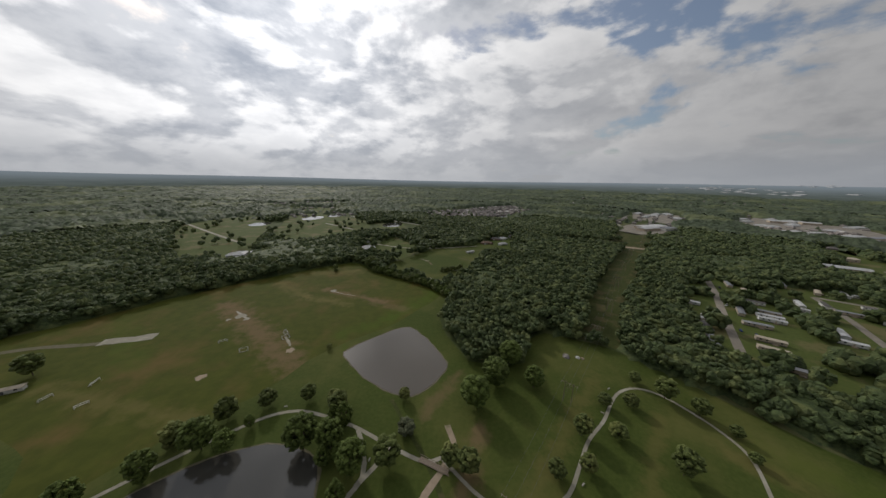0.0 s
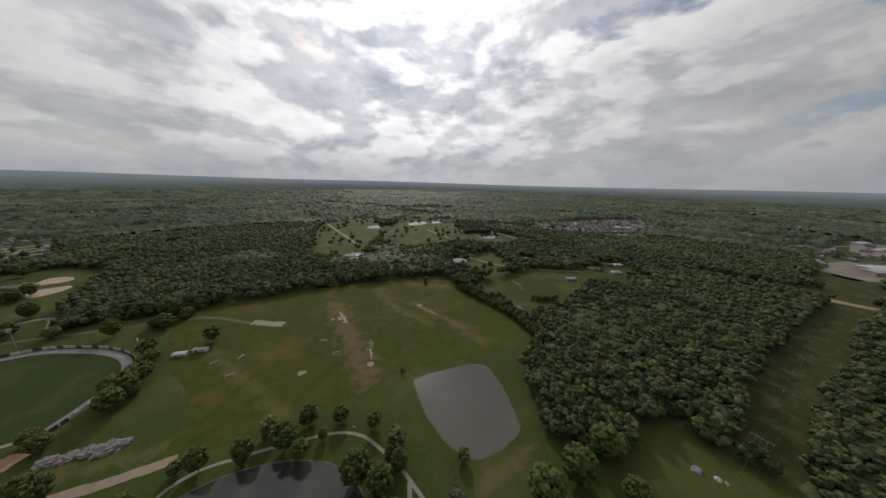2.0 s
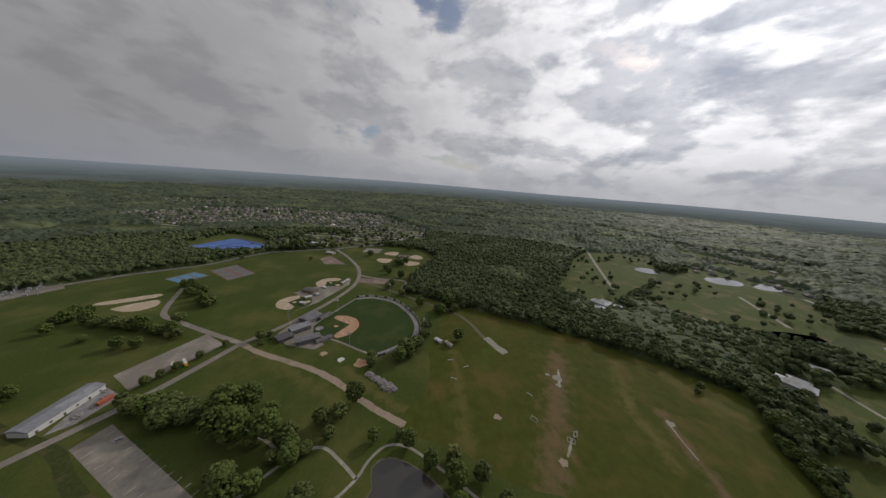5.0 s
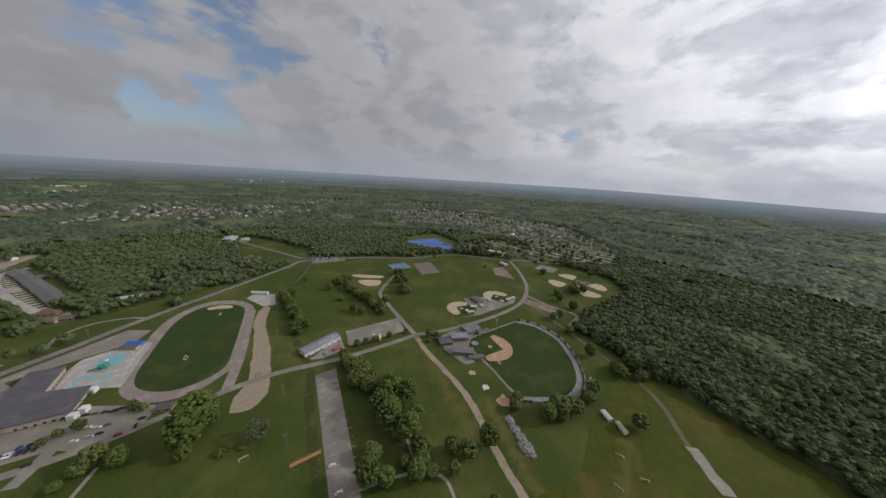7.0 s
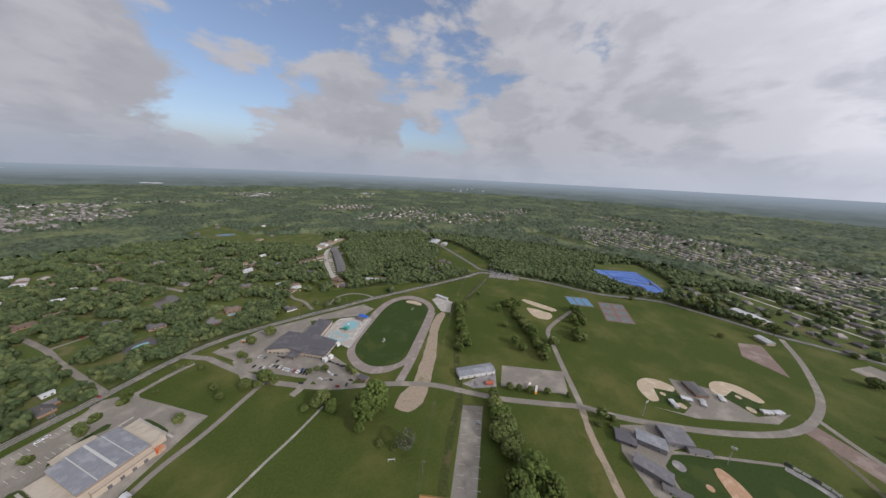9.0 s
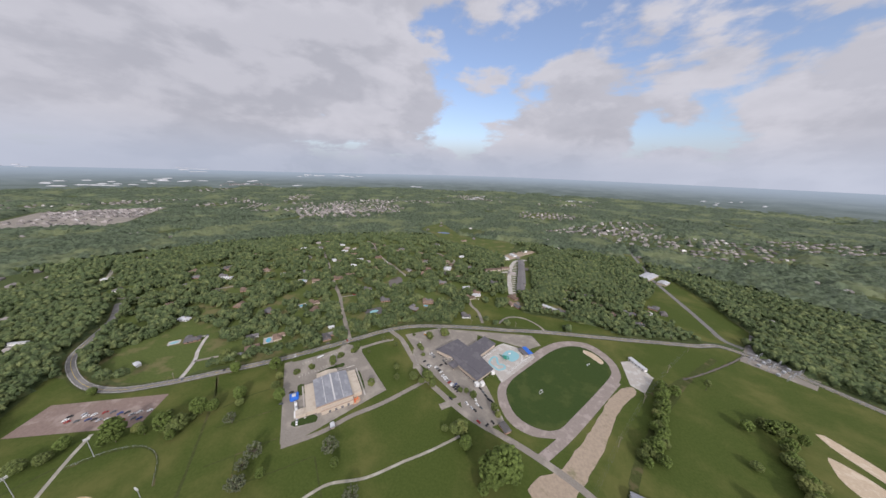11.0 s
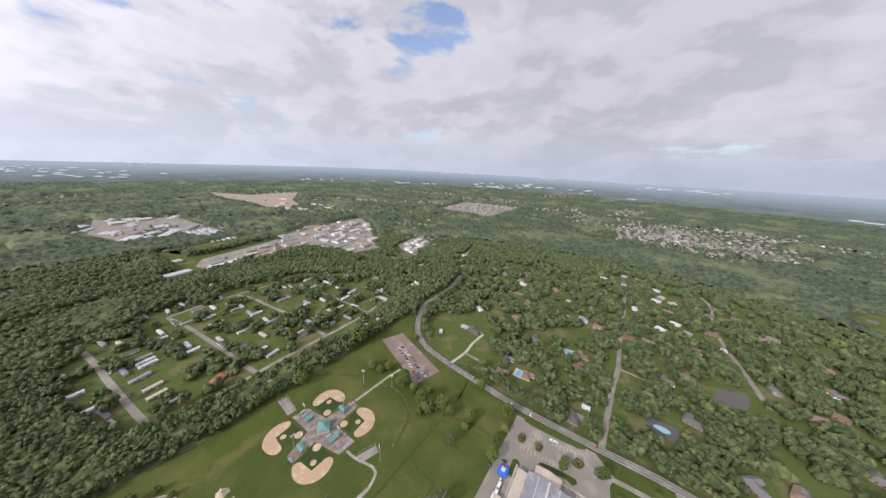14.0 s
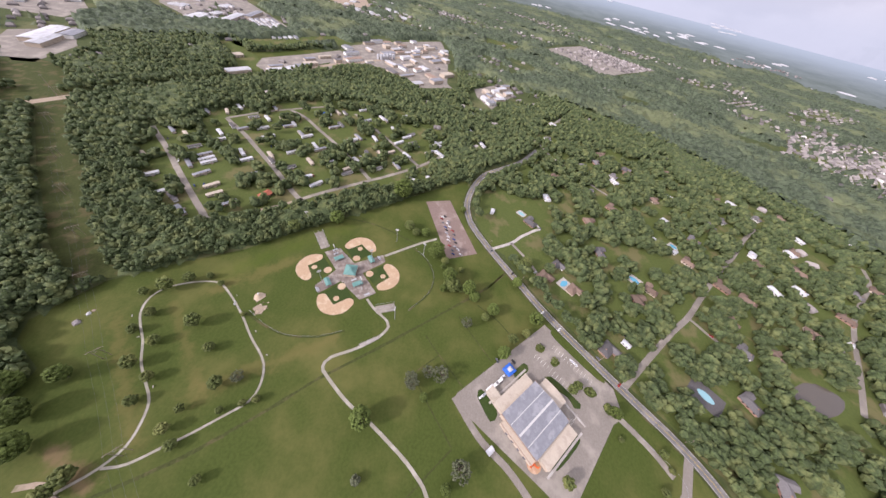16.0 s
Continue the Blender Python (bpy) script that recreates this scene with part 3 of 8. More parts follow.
FAIRWAYS = [[(-589, 557), (-676, 675), (-633, 874), (-485, 716), (-389, 569), (-340, 453), (-335, 400), (-385, 360), (-430, 400)], [(-378, 554), (-439, 698), (-524, 929), (-360, 863), (-240, 789), (-190, 648), (-215, 560), (-260, 500), (-316, 490)], [(-237, 563), (-204, 649), (-165, 631), (-194, 576)], [(-705, 1070), (-627, 1122), (-482, 1117), (-397, 1045), (-422, 918), (-560, 960)], [(-132, 492), (-113, 568), (-42, 486), (-73, 405), (-120, 425)], [(-180, 680), (-150, 770), (-115, 740), (-115, 660), (-140, 620)]]
for fairway in FAIRWAYS:
    sheet("golf_course", fairway, 0.05, M_YARD, 25, 8.0, label="sunlit parkland lawns with scattered trees far off", category="lawn")
GOLF2 = [(290, -1013), (246, -1180), (105, -966), (-14, -964), (-83, -908), (-46, -774), (37, -848), (124, -880)]
sheet("glade", GOLF2, 0.05, M_YARD, 25, 8.0, label="grass glade between woods with a small pond", category="lawn")
MEADOW3 = [(-78, -1507), (-226, -1834), (-314, -1757), (-270, -1568), (-153, -1524)]
sheet("far_meadow", MEADOW3, 0.05, M_YARD, 40, 8.0, label="pale green meadow among far woods", category="lawn")
BROWNFIELD = [(2080, 1150), (2020, 880), (2250, 640), (1840, 555), (1590, 430), (1530, 555), (1760, 800), (1900, 1000)]
sheet("ploughed_field", BROWNFIELD, 0.05, M_DIRT, 0, label="pale brown bare field among far woods", category="field")
YELLOWFIELD = [(1534, -112), (1514, -247), (1395, -207), (1411, -124)]
sheet("far_meadow", YELLOWFIELD, 0.05, M_YARD, 30, 6.0, label="yellow-green meadow among far woods", category="lawn")
YARD_A = [(1173, 1027), (1164, 906), (1258, 825), (1011, 506), (934, 551), (1073, 774), (881, 706), (960, 860)]
YARD_B = [(771, 1108), (909, 1048), (774, 872), (685, 834), (658, 943)]
YARD_C = [(517, 773), (565, 810), (630, 760), (560, 670), (464, 642), (454, 667)]
YARD_D = [(834, -93), (960, -190), (847, -200), (721, -143), (779, -105)]
YARD_E = [(2702, 2763), (3000, 2560), (2524, 2039), (2220, 2098), (2436, 2429)]
STRIP_A, STRIP_B = [(764, 544), (796, 522), (668, 374), (629, 397)], [(796, 522), (1042, 367), (983, 301), (879, 377), (762, 432)]
for poly in (YARD_A, YARD_B, YARD_C, YARD_D, YARD_E):
    sheet("store_yard", poly, 0.05, M_LOT, 0, label="pale paved yard of far stores and works", category="yard")
for poly in (STRIP_A, STRIP_B):
    sheet("grass_strip", poly, 0.06, M_YARD, 20, 3.0, label="green strip beside a far works", category="lawn")
sheet("far_bare_ground", [(1320, 1840), (1479, 1949), (1099, 1435), (1035, 1430)], 0.05, M_DIRT, 20, 6.0, label="bare earth clearing in far woods", category="ground")
CORRIDOR = [(118, 200), (150, 258), (205, 330), (262, 404), (320, 470), (372, 530), (402, 505), (352, 458), (305, 405), (264, 348), (215, 290), (172, 236), (134, 180)]
sheet("power_line_clearing", CORRIDOR, 0.04, M_DITCH, 20, 3.0, label="rough cleared strip under the power line through the woods", category="clearing")
CLEARING_N = [(314, 517), (444, 682), (480, 655), (460, 578), (392, 502)]
sheet("clearing", CLEARING_N, 0.05, M_DITCH, 20, 4.0, label="rough green clearing beyond the woods", category="clearing")
MOBILE = [(345, 350), (447, 312), (520, 245), (585, 170), (600, 60), (540, -50), (420, -70), (373, -65), (319, 32), (262, 85), (228, 130), (208, 165), (216, 206), (276, 295)]
sheet("yards", MOBILE, 0.04, M_YARD, 20, 4.0, label="sunlit patchy yards of the mobile home park", category="lawn")
NORTHLAWN = [(-36, -384), (-4, -470), (-44, -455), (-90, -425), (-118, -440), (-140, -447), (-230, -440), (-258, -424), (-145, -406), (-80, -392)]
sheet("roadside_lawn", NORTHLAWN, 0.05, M_LAWN, 15, 2.0, label="green lawn across the road from the pool", category="lawn")
HILL = [(349, -130), (385, -140), (395, -180), (380, -242), (330, -240), (290, -215), (255, -185), (275, -152), (310, -134)]
sheet("bright_lawn", HILL, 0.05, M_YARD, 12, 2.0, label="bright open lawn in the road's bend", category="lawn")
YARDS = [(262, -205, 28), (235, -240, 22), (265, -345, 26), (170, -285, 20), (195, -435, 18), (230, -440, 16), (270, -487, 16), (140, -390, 26), (325, -425, 26), (420, -437, 22), (465, -440, 18), (446, -330, 24), (450, -555, 20), (515, -600, 20), (312, -590, 15), (276, -625, 18), (327, -687, 15), (-20, -490, 15), (4, -512, 12), (60, -422, 12), (-95, -480, 24), (-165, -480, 20), (620, -268, 30), (709, -292, 30), (285, -462, 18), (214, -565, 16), (72, -605, 18), (310, -732, 20), (164, -815, 25), (200, -400, 14)]
for x, y, r in YARDS:
    sheet("yard", [(x + r * math.cos(k) * (1 + 0.25 * math.sin(3 * k + x)), y + r * math.sin(k) * (1 + 0.25 * math.cos(2 * k + y))) for k in (i * math.tau / 12 for i in range(12))], 0.05 + random.random() * 0.03, M_YARD, 5, 3.0, label="patch of green yard between trees", category="lawn")
FLOODED = [(144, -462), (166, -471), (175, -501), (162, -521), (144, -494)]
sheet("muddy_pond", FLOODED, 0.08, M_BROWN_WATER, 6, 1.0, label="small murky pond among the houses", category="pond")
INDUSTRY = [(700, 255), (788, 276), (860, 250), (950, 300), (1075, 240), (1280, 68), (1110, 15), (830, -20), (804, -37), (750, 42), (796, 92), (840, 165), (804, 217)]
sheet("factory_yard", INDUSTRY, 0.05, M_LOT, 0, label="pale concrete yards between far factory sheds", category="yard")
INDUSTRY2 = [(752, 522), (718, 453), (784, 400), (870, 345), (786, 285), (640, 352), (610, 385)]
sheet("depot_yard", INDUSTRY2, 0.05, M_LAWN, 0, label="grass and gravel round a far depot", category="yard")
INDUSTRY3 = [(456, 697), (541, 776), (648, 766), (560, 672), (476, 656)]
sheet("works_yard", INDUSTRY3, 0.06, M_LOT, 0, label="pale yard of a far works", category="yard")
DEPOT = [(636, 350), (662, 388), (713, 405), (800, 352), (900, 298), (860, 248), (788, 276), (700, 318)]
sheet("depot_yard", DEPOT, 0.07, M_LOT, 0, label="pale dusty yard of a far depot", category="yard")
QUARRY = [(1600, -370), (1760, -480), (1930, -620), (1820, -800), (1690, -930), (1500, -740), (1350, -600)]
sheet("far_settlement_ground", QUARRY, 0.05, M_LOT, 0, label="pale bare ground of a far settlement", category="ground")
SUBDIV = [(-951, -560), (-1036, -280), (-989, -115), (-915, -60), (-820, -15), (-760, 60), (-801, 190), (-991, 228), (-1410, 57), (-1540, -400), (-1450, -760), (-1180, -870)]
NEARHOMES = [(-779, -229), (-877, -163), (-905, -70), (-820, -15), (-760, 60), (-715, 40), (-706, -90), (-690, -180)]
sheet("street_yards", NEARHOMES, 0.045, M_YARD, 20, 3.0, label="lawns between houses beyond the park road", category="lawn")
sheet("subdivision_ground", SUBDIV, 0.04, M_YARD, 0, label="lawns and streets of a far housing estate", category="lawn")
SCHOOLYARD = [(-640, -215), (-660, -345), (-740, -400), (-862, -356), (-800, -250), (-700, -205)]
sheet("school_yard", SCHOOLYARD, 0.06, M_YARD, 0, label="grass and pale paving round the school", category="lawn")
ESTATE3 = [(-35, 970), (100, 1140), (300, 1300), (345, 1220), (240, 985), (142, 900), (50, 888)]
sheet("estate_ground", ESTATE3, 0.05, M_LOT, 0, label="pale streets and drives of a new housing estate", category="ground")
SUBDIV2 = [(1010, -1050), (1120, -1250), (1190, -1530), (800, -1600), (600, -1450), (575, -1180), (760, -965)]
sheet("estate_ground", SUBDIV2, 0.05, M_YARD, 0, label="ground of a far housing estate", category="lawn")
APART_YARD = [(-8, -606), (-20, -646), (-62, -674), (-60, -760), (-80, -800), (-140, -872), (-162, -830), (-128, -772), (-130, -536), (-78, -512), (-70, -640), (-30, -614)]
sheet("apartment_lawn", APART_YARD, 0.05, M_YARD, 0, 2.0, label="grass between new terraced houses", category="lawn")
sheet("bare_building_site", [(-40, -728), (-66, -738), (-92, -772), (-150, -862), (-128, -872), (-84, -830), (-50, -768)], 0.07, M_DIRT, 8, 4.0, label="bare pale earth of a building site", category="ground")
ribbon("apartment_drive", [(-88, -516), (-82, -576), (-80, -644), (-83, -706), (-96, -748), (-122, -762)], 9.5, 0.12, M_CONCRETE, label="pale concrete drive between terraced houses", category="drive")
ribbon("apartment_drive", [(-80, -650), (-60, -637), (-38, -624), (-22, -612)], 8.0, 0.12, M_CONCRETE, label="pale concrete drive before terraced houses", category="drive")
for k in range(17):
    ribbon("parking_stub", [(-86, -528 - 12.4 * k), (-97, -527 - 12.4 * k)], 5.0, 0.13, M_CONCRETE, keep=False, label="short pale parking stub before a terraced house", category="drive")
LEAFY = [(62, -362), (150, -268), (258, -175), (400, -155), (520, -235), (640, -330), (640, -480), (540, -650), (420, -800), (150, -820), (20, -720), (-20, -500)]
sheet("residential_lawn", LEAFY, 0.035, M_YARD, 30, 6.0, label="green lawns under trees between houses", category="lawn")

ROADSIDE = [(-420, -455), (-452, -466), (-471, -502), (-470, -546), (-473, -624), (-464, -720), (-445, -760), (-400, -760), (-397, -663), (-365, -600), (-338, -560), (-332, -528), (-345, -489), (-357, -457), (-386, -452)]
sheet("roadside_lawn", ROADSIDE, 0.045, M_LAWN, 15, 3.0, label="broad grass strip beside a road and a power line", category="lawn")
UPLAWN = [(-414, -970), (-476, -934), (-440, -832), (-405, -833)]
sheet("clearing", UPLAWN, 0.05, M_YARD, 15, 3.0, label="grass clearing in the woods", category="lawn")
POOLSIDE = [(0, -372), (-20, -500), (-108, -519), (-111, -450), (-230, -440), (-250, -424), (-145, -404), (-48, -384)]
sheet("roadside_lawn", POOLSIDE, 0.055, M_LAWN, 15, 3.0, label="grass verge and yards across the road from the pool", category="lawn")

# ponds: banks and water
POND1 = [(-73, 170), (-58, 188), (-36, 205), (-23, 201), (-8, 181), (2, 162), (2, 154), (-5, 143), (-14, 133), (-24, 131), (-37, 136), (-55, 148), (-66, 160)]
POND2 = [(-121, 47), (-132, 47), (-137, 58), (-128, 74), (-113, 87), (-99, 95), (-85, 99), (-70, 98), (-58, 93), (-52, 80), (-50, 62), (-62, 46), (-85, 38), (-105, 40)]
for pond, grow in ((POND1, 1.03), (POND2, 1.03)):
    cx, cy = sum(p[0] for p in pond) / len(pond), sum(p[1] for p in pond) / len(pond)
    sheet("pond_bank", [(cx + (x - cx) * grow, cy + (y - cy) * grow) for x, y in pond], 0.09, M_TRACKWAY, 5, 1.2, label="bare brown earth bank round a pond", category="bank")
sheet("pond", POND1, 0.12, M_BROWN_WATER, 4, 0.7, label="muddy brown pond water with a ragged shore", category="pond")
sheet("pond", POND2, 0.12, M_DARK_WATER, 4, 0.7, label="dark still pond mirroring the clouds", category="pond")
for x, y, r, s in ((-492, 694, 24, 1.3), (-410, 815, 28, 1.5), (-368, 880, 22, 1.8), (-146, 722, 26, 1.4), (192, 935, 24, 0.9), (195, -1000, 26, 0.6)):
    sheet("pond", [(x + r * math.cos(k * math.tau / 10), y + r * s * math.sin(k * math.tau / 10)) for k in range(10)], 0.1, M_DARK_WATER, 6, 3.0, label="far pond shining among lawns", category="pond")

# ---- roads and paths ----
for pts, w in (([(507, 766), (530, 818), (670, 997), (718, 1015)], 8), ([(1670, 2087), (1815, 2357), (1999, 2769), (2100, 2960)], 22), ([(660, -248), (696, -282), (791, -339)], 6), ([(-271, 536), (-244, 540), (-219, 573)], 4), ([(-694, 691), (-503, 563), (-392, 490)], 6), ([(-332, 726), (-272, 680), (-228, 645)], 6), ([(-309, 864), (-224, 823), (-158, 791), (-102, 750), (-58, 718), (20, 660)], 9), ([(-132, 500), (-118, 493), (-92, 482), (-68, 476), (-44, 478), (0, 480), (60, 500)], 4)):
    ribbon("lane", pts, w, 0.12, M_PATH, label="pale lane between far lawns and woods", category="road", step=12)
MAIN = [(560, -240), (500, -205), (463, -170), (430, -140), (390, -124), (346, -117), (308, -124), (274, -145), (232, -179), (190, -214), (153, -251), (122, -284), (90, -318), (58, -341), (20, -355), (-43, -372), (-85, -380), (-145, -395), (-252, -413), (-356, -432), (-412, -438), (-504, -348), (-561, -264), (-642, -200), (-670, -130), (-690, -56), (-709, -17), (-745, 70), (-800, 190)]
ribbon("verge", MAIN, 12.5, 0.10, M_DITCH, label="mown verge beside the main road")
ribbon("road", MAIN, 8.4, 0.14, M_ASPHALT, label="grey two-lane asphalt road round the park", category="road")
ribbon("road", [(-428, -448), (-413, -466), (-414, -501), (-416, -579), (-418, -734), (-431, -814), (-450, -950), (-470, -1100)], 8.0, 0.15, M_ASPHALT, label="grey road leading off through woods", category="road")
ribbon("road", [(129, -280), (154, -307), (176, -331), (203, -361), (225, -388), (264, -426), (312, -474), (361, -527), (410, -575), (450, -620)], 6.0, 0.13, M_LOT, label="narrow residential street under trees", category="road")
ribbon("road", [(225, -388), (206, -404), (196, -415)], 4.0, 0.12, M_LOT, label="short drive off a residential street", category="road")
ribbon("road", [(400, -770), (360, -741), (277, -639), (188, -563), (150, -530)], 6.0, 0.13, M_LOT, label="pale residential street under trees", category="road")
ribbon("road", [(150, -738), (73, -682), (88, -627)], 5.0, 0.13, M_LOT, label="pale residential street bend", category="road")
ribbon("road", [(640, -215), (585, -250), (545, -270), (470, -335), (440, -370)], 5.0, 0.13, M_LOT, label="narrow lane between houses in the woods", category="road")
ribbon("drive", [(262, -150), (283, -180), (300, -195), (318, -215), (324, -223), (330, -218), (322, -210)], 4.0, 0.13, M_CONCRETE, label="pale looped driveway of a house", category="drive")
ribbon("drive", [(283, -180), (262, -198), (240, -212)], 3.6, 0.13, M_LOT, label="worn driveway to a house", category="drive")
for pts, w in (([(362, 350), (353, 340), (321, 296), (286, 253), (252, 210), (226, 176), (217, 162), (225, 145), (234, 139)], 6.5), ([(426, 288), (394, 239), (367, 204), (326, 151), (300, 121), (278, 92), (272, 77)], 6.0), ([(278, 92), (302, 71), (343, 30), (368, 5), (410, -32), (458, -63)], 5.5), ([(500, 225), (485, 190), (452, 147), (414, 98), (382, 62), (349, 27)], 5.5), ([(426, 288), (470, 255), (500, 225), (540, 180)], 5.5), ([(234, 139), (256, 112), (278, 92)], 4.5), ([(540, 120), (500, 70), (458, 20), (410, -32)], 5.0)):
    ribbon("street", pts, w, 0.12, M_DIRT if w < 5 else M_LOT, label="worn pale street of the mobile home park", category="road")
ribbon("railway_track_bed", [(250, 575), (325, 532), (410, 487), (470, 449), (545, 398), (631, 346), (761, 273), (860, 205), (1000, 120)], 14, 0.12, M_DIRT, label="pale gravel strip along the far edge of the woods", category="track")
INNER = [(60, -306), (24, -268), (-3, -243), (-20, -231), (-60, -209), (-113, -192), (-158, -172), (-192, -146), (-217, -127), (-256, -104), (-284, -88), (-305, -68), (-335, -45), (-372, -21), (-413, 0), (-450, 12), (-490, 15), (-534, 10), (-578, -4), (-625, -23), (-680, -51)]
ribbon("park_road", [(88, -322), (78, -316), (60, -306)], 7.0, 0.128, M_LOT, label="worn pale mouth of the park road", category="road")
ribbon("drive", [(108, -262), (98, -275), (84, -290), (70, -301)], 5.0, 0.118, M_LOT, label="worn drive between the gym and the pool", category="drive")
ribbon("park_road", INNER, 6.5, 0.13, M_LOT, label="worn pale asphalt park road", category="road")
ribbon("park_road", [(-284, -88), (-295, -105), (-316, -139), (-341, -177), (-357, -200), (-383, -213), (-421, -225), (-445, -232)], 6.0, 0.12, M_LOT, label="worn side road in the park", category="road")
ribbon("park_road", [(-490, 15), (-470, 50), (-455, 95), (-415, 88)], 5.5, 0.12, M_LOT, label="worn side road to far ball fields", category="road")
ribbon("park_road", [(-3, -243), (14, -220), (33, -195), (54, -173), (70, -150), (94, -128)], 5.0, 0.12, M_LOT, label="narrow service road behind the gym", category="road")
ribbon("dirt_track", [(-286, -90), (-268, -68), (-250, -38), (-232, -8), (-214, 14), (-186, 40), (-167, 61), (-160, 70)], 6.0, 0.11, M_DIRT, wobble=0.35, label="pale bare dirt track", category="track")
ribbon("gravel_drive", [(-450, 30), (-413, 70), (-390, 92), (-360, 122), (-335, 148), (-305, 165), (-270, 172), (-248, 178), (-234, 184)], 4.5, 0.11, M_TRACKWAY, wobble=0.3, label="curved gravel drive along the wood's edge", category="track")
ribbon("gravel_pad", [(-262, 175), (-248, 179), (-236, 183), (-230, 185)], 9.0, 0.12, M_PATH, wobble=0.5, label="pale broken concrete pad", category="track")
LOOP = [(0, 95), (9, 86), (17, 79), (28.5, 73.8), (41, 75.5), (53, 81), (63, 92.5), (74, 105.5), (88, 117), (100, 130), (110, 138), (122, 141), (133, 136), (141, 124), (146, 112), (147, 99), (138, 83), (123, 63), (107, 45), (94, 28), (85, 21), (73, 17.5), (63.6, 19.3), (52, 30.5), (41, 42), (33, 51.5), (21, 66), (17, 78)]
ribbon("drive", [(-12, -460), (-20, -440), (-35, -422), (-48, -388)], 5.0, 0.12, M_LOT, label="worn drive off the main road", category="drive")
ribbon("drive", [(-74, -396), (-78, -408), (-90, -423), (-112, -427), (-134, -414), (-146, -397)], 3.5, 0.12, M_LOT, label="looped worn drive on a lawn", category="drive")
ribbon("creek", [(-255, -302), (-268, -310), (-304, -343), (-340, -367), (-390, -405), (-433, -444), (-464, -488)], 5.0, 0.08, M_DITCH, wobble=0.5, label="overgrown creek across the lawn", category="creek", keep=False)
ribbon("creek_water", [(-304, -343), (-340, -367), (-390, -405), (-425, -436)], 1.8, 0.12, M_BROWN_WATER, wobble=0.6, label="thin muddy creek water", category="creek", keep=False)
ribbon("walking_path", LOOP, 1.6, 0.11, M_PATH, label="pale concrete walking path in a loop", category="path")
ribbon("walking_path", [(0, 95), (-8, 93), (-25, 100), (-46, 110), (-63, 115.5), (-80, 118.5), (-95, 114), (-108, 104), (-118, 95.5), (-130, 84), (-143, 70), (-146, 56), (-138, 45), (-128, 38), (-118, 25), (-112, 8)], 1.9, 0.11, M_PATH, label="pale concrete walking path round a pond", category="path")
ribbon("walking_path", [(-43, 108), (-37, 97), (-34, 86), (-38, 78), (-42, 68)], 2.2, 0.12, M_PATH, label="pale concrete path branch", category="path")
ribbon("walking_path", [(-24, 99), (-30, 90), (-36, 82)], 2.2, 0.13, M_PATH, label="pale concrete path branch", category="path")
ribbon("walking_path", [(-143, -5), (-158, -16), (-172, -35), (-183, -48), (-190, -66), (-197, -86)], 2.2, 0.11, M_PATH, label="pale path under trees", category="path")
ribbon("walking_path", [(-128, 38), (-140, 28), (-152, 15), (-150, 0), (-136, -18), (-118, -34)], 2.2, 0.11, M_PATH, label="pale path under trees", category="path")
ribbon("trail", [(-55, -186), (-32, -164), (-14, -149), (9, -129), (33, -117), (42, -108), (51, -95), (66, -68), (76, -47), (90, -26), (96, -20), (104, -23), (115, -40), (128, -55), (140, -61), (145, -58), (155, -42), (163, -33)], 2.4, 0.11, M_PATH, label="pale gravel trail across the lawn", category="path")
ribbon("walking_path", [(219, -34), (247, -66), (262, -86)], 3.0, 0.11, M_PATH, label="pale path out of the softball fields", category="path")
ribbon("ditch", [(-30, 128), (-5, 90), (4, 73), (26, 42), (40, 26), (62, 3), (88, -22), (122, -61), (166, -109), (205, -150), (232, -172)], 2.4, 0.07, M_DITCH, wobble=0.6, label="shallow grassy ditch", category="ditch", keep=False)
ribbon("ditch", [(-95, -30), (-125, -75), (-153, -115), (-180, -148), (-215, -218), (-298, -331), (-370, -405)], 7.0, 0.07, M_DITCH, wobble=0.25, label="overgrown drainage ditch", category="ditch", keep=False)
ribbon("stream", [(3, 112), (6, 100), (2, 92), (-6, 80), (-16, 62)], 3.0, 0.10, M_DIRT, wobble=0.4, label="shallow muddy stream bed", category="stream")

# parking lots
def lot(points, mat, label):
    return sheet("parking_lot", points, 0.10, mat, label=label, category="parking lot")


for pts in ([(139, -96), (124, -111), (99, -138)], [(124, -111), (110, -97), (104, -92)], [(104, -92), (84, -109), (61, -130)], [(165, -124), (142, -145), (128, -158)], [(182, -142), (170, -162), (156, -177)], [(229, -169), (203, -150)], [(-20, -60), (20, -95), (60, -130)]):
    ribbon("drain", pts, 1.2, 0.07, M_DITCH, wobble=0.3, label="thin grassy drain across the lawn", category="ditch", keep=False)
lot([(176, -212), (128, -270), (104, -272), (98, -262), (36, -214), (48, -196), (90, -128), (97, -130)], M_LOT, "wide worn car park round the gym")
lot([(328, -60), (342, -92), (252, -137), (234, -103)], M_REDLOT, "reddish gravel car park")
lot([(50, -322), (16, -350), (-125, -378), (-137, -357), (-120, -342), (-45, -352), (-10, -310), (20, -300)], M_LOT, "car park in front of the swimming pool")
lot([(22, -292), (6, -284), (-50, -256), (-64, -268), (-95, -214), (-82, -205), (-48, -236), (5, -268), (22, -278)], M_LOT, "car park behind the swimming pool")
sheet("parking_lot", [(59, -317), (50, -324), (16, -350), (-45, -352), (-58, -250), (-87, -214), (-83, -204), (-51, -215), (-46, -227), (0, -257), (18, -266), (28, -282), (33, -291)], 0.094, M_LOT, label="wide worn car park round the swimming pool building", category="parking lot")
for pts in ([(31, -291), (24, -274), (17, -256)], [(-48, -230), (-38, -220), (-28, -211)]):
    ribbon("drive", pts, 7.5, 0.098, M_LOT, label="short worn drive from the road into the car park", category="drive")
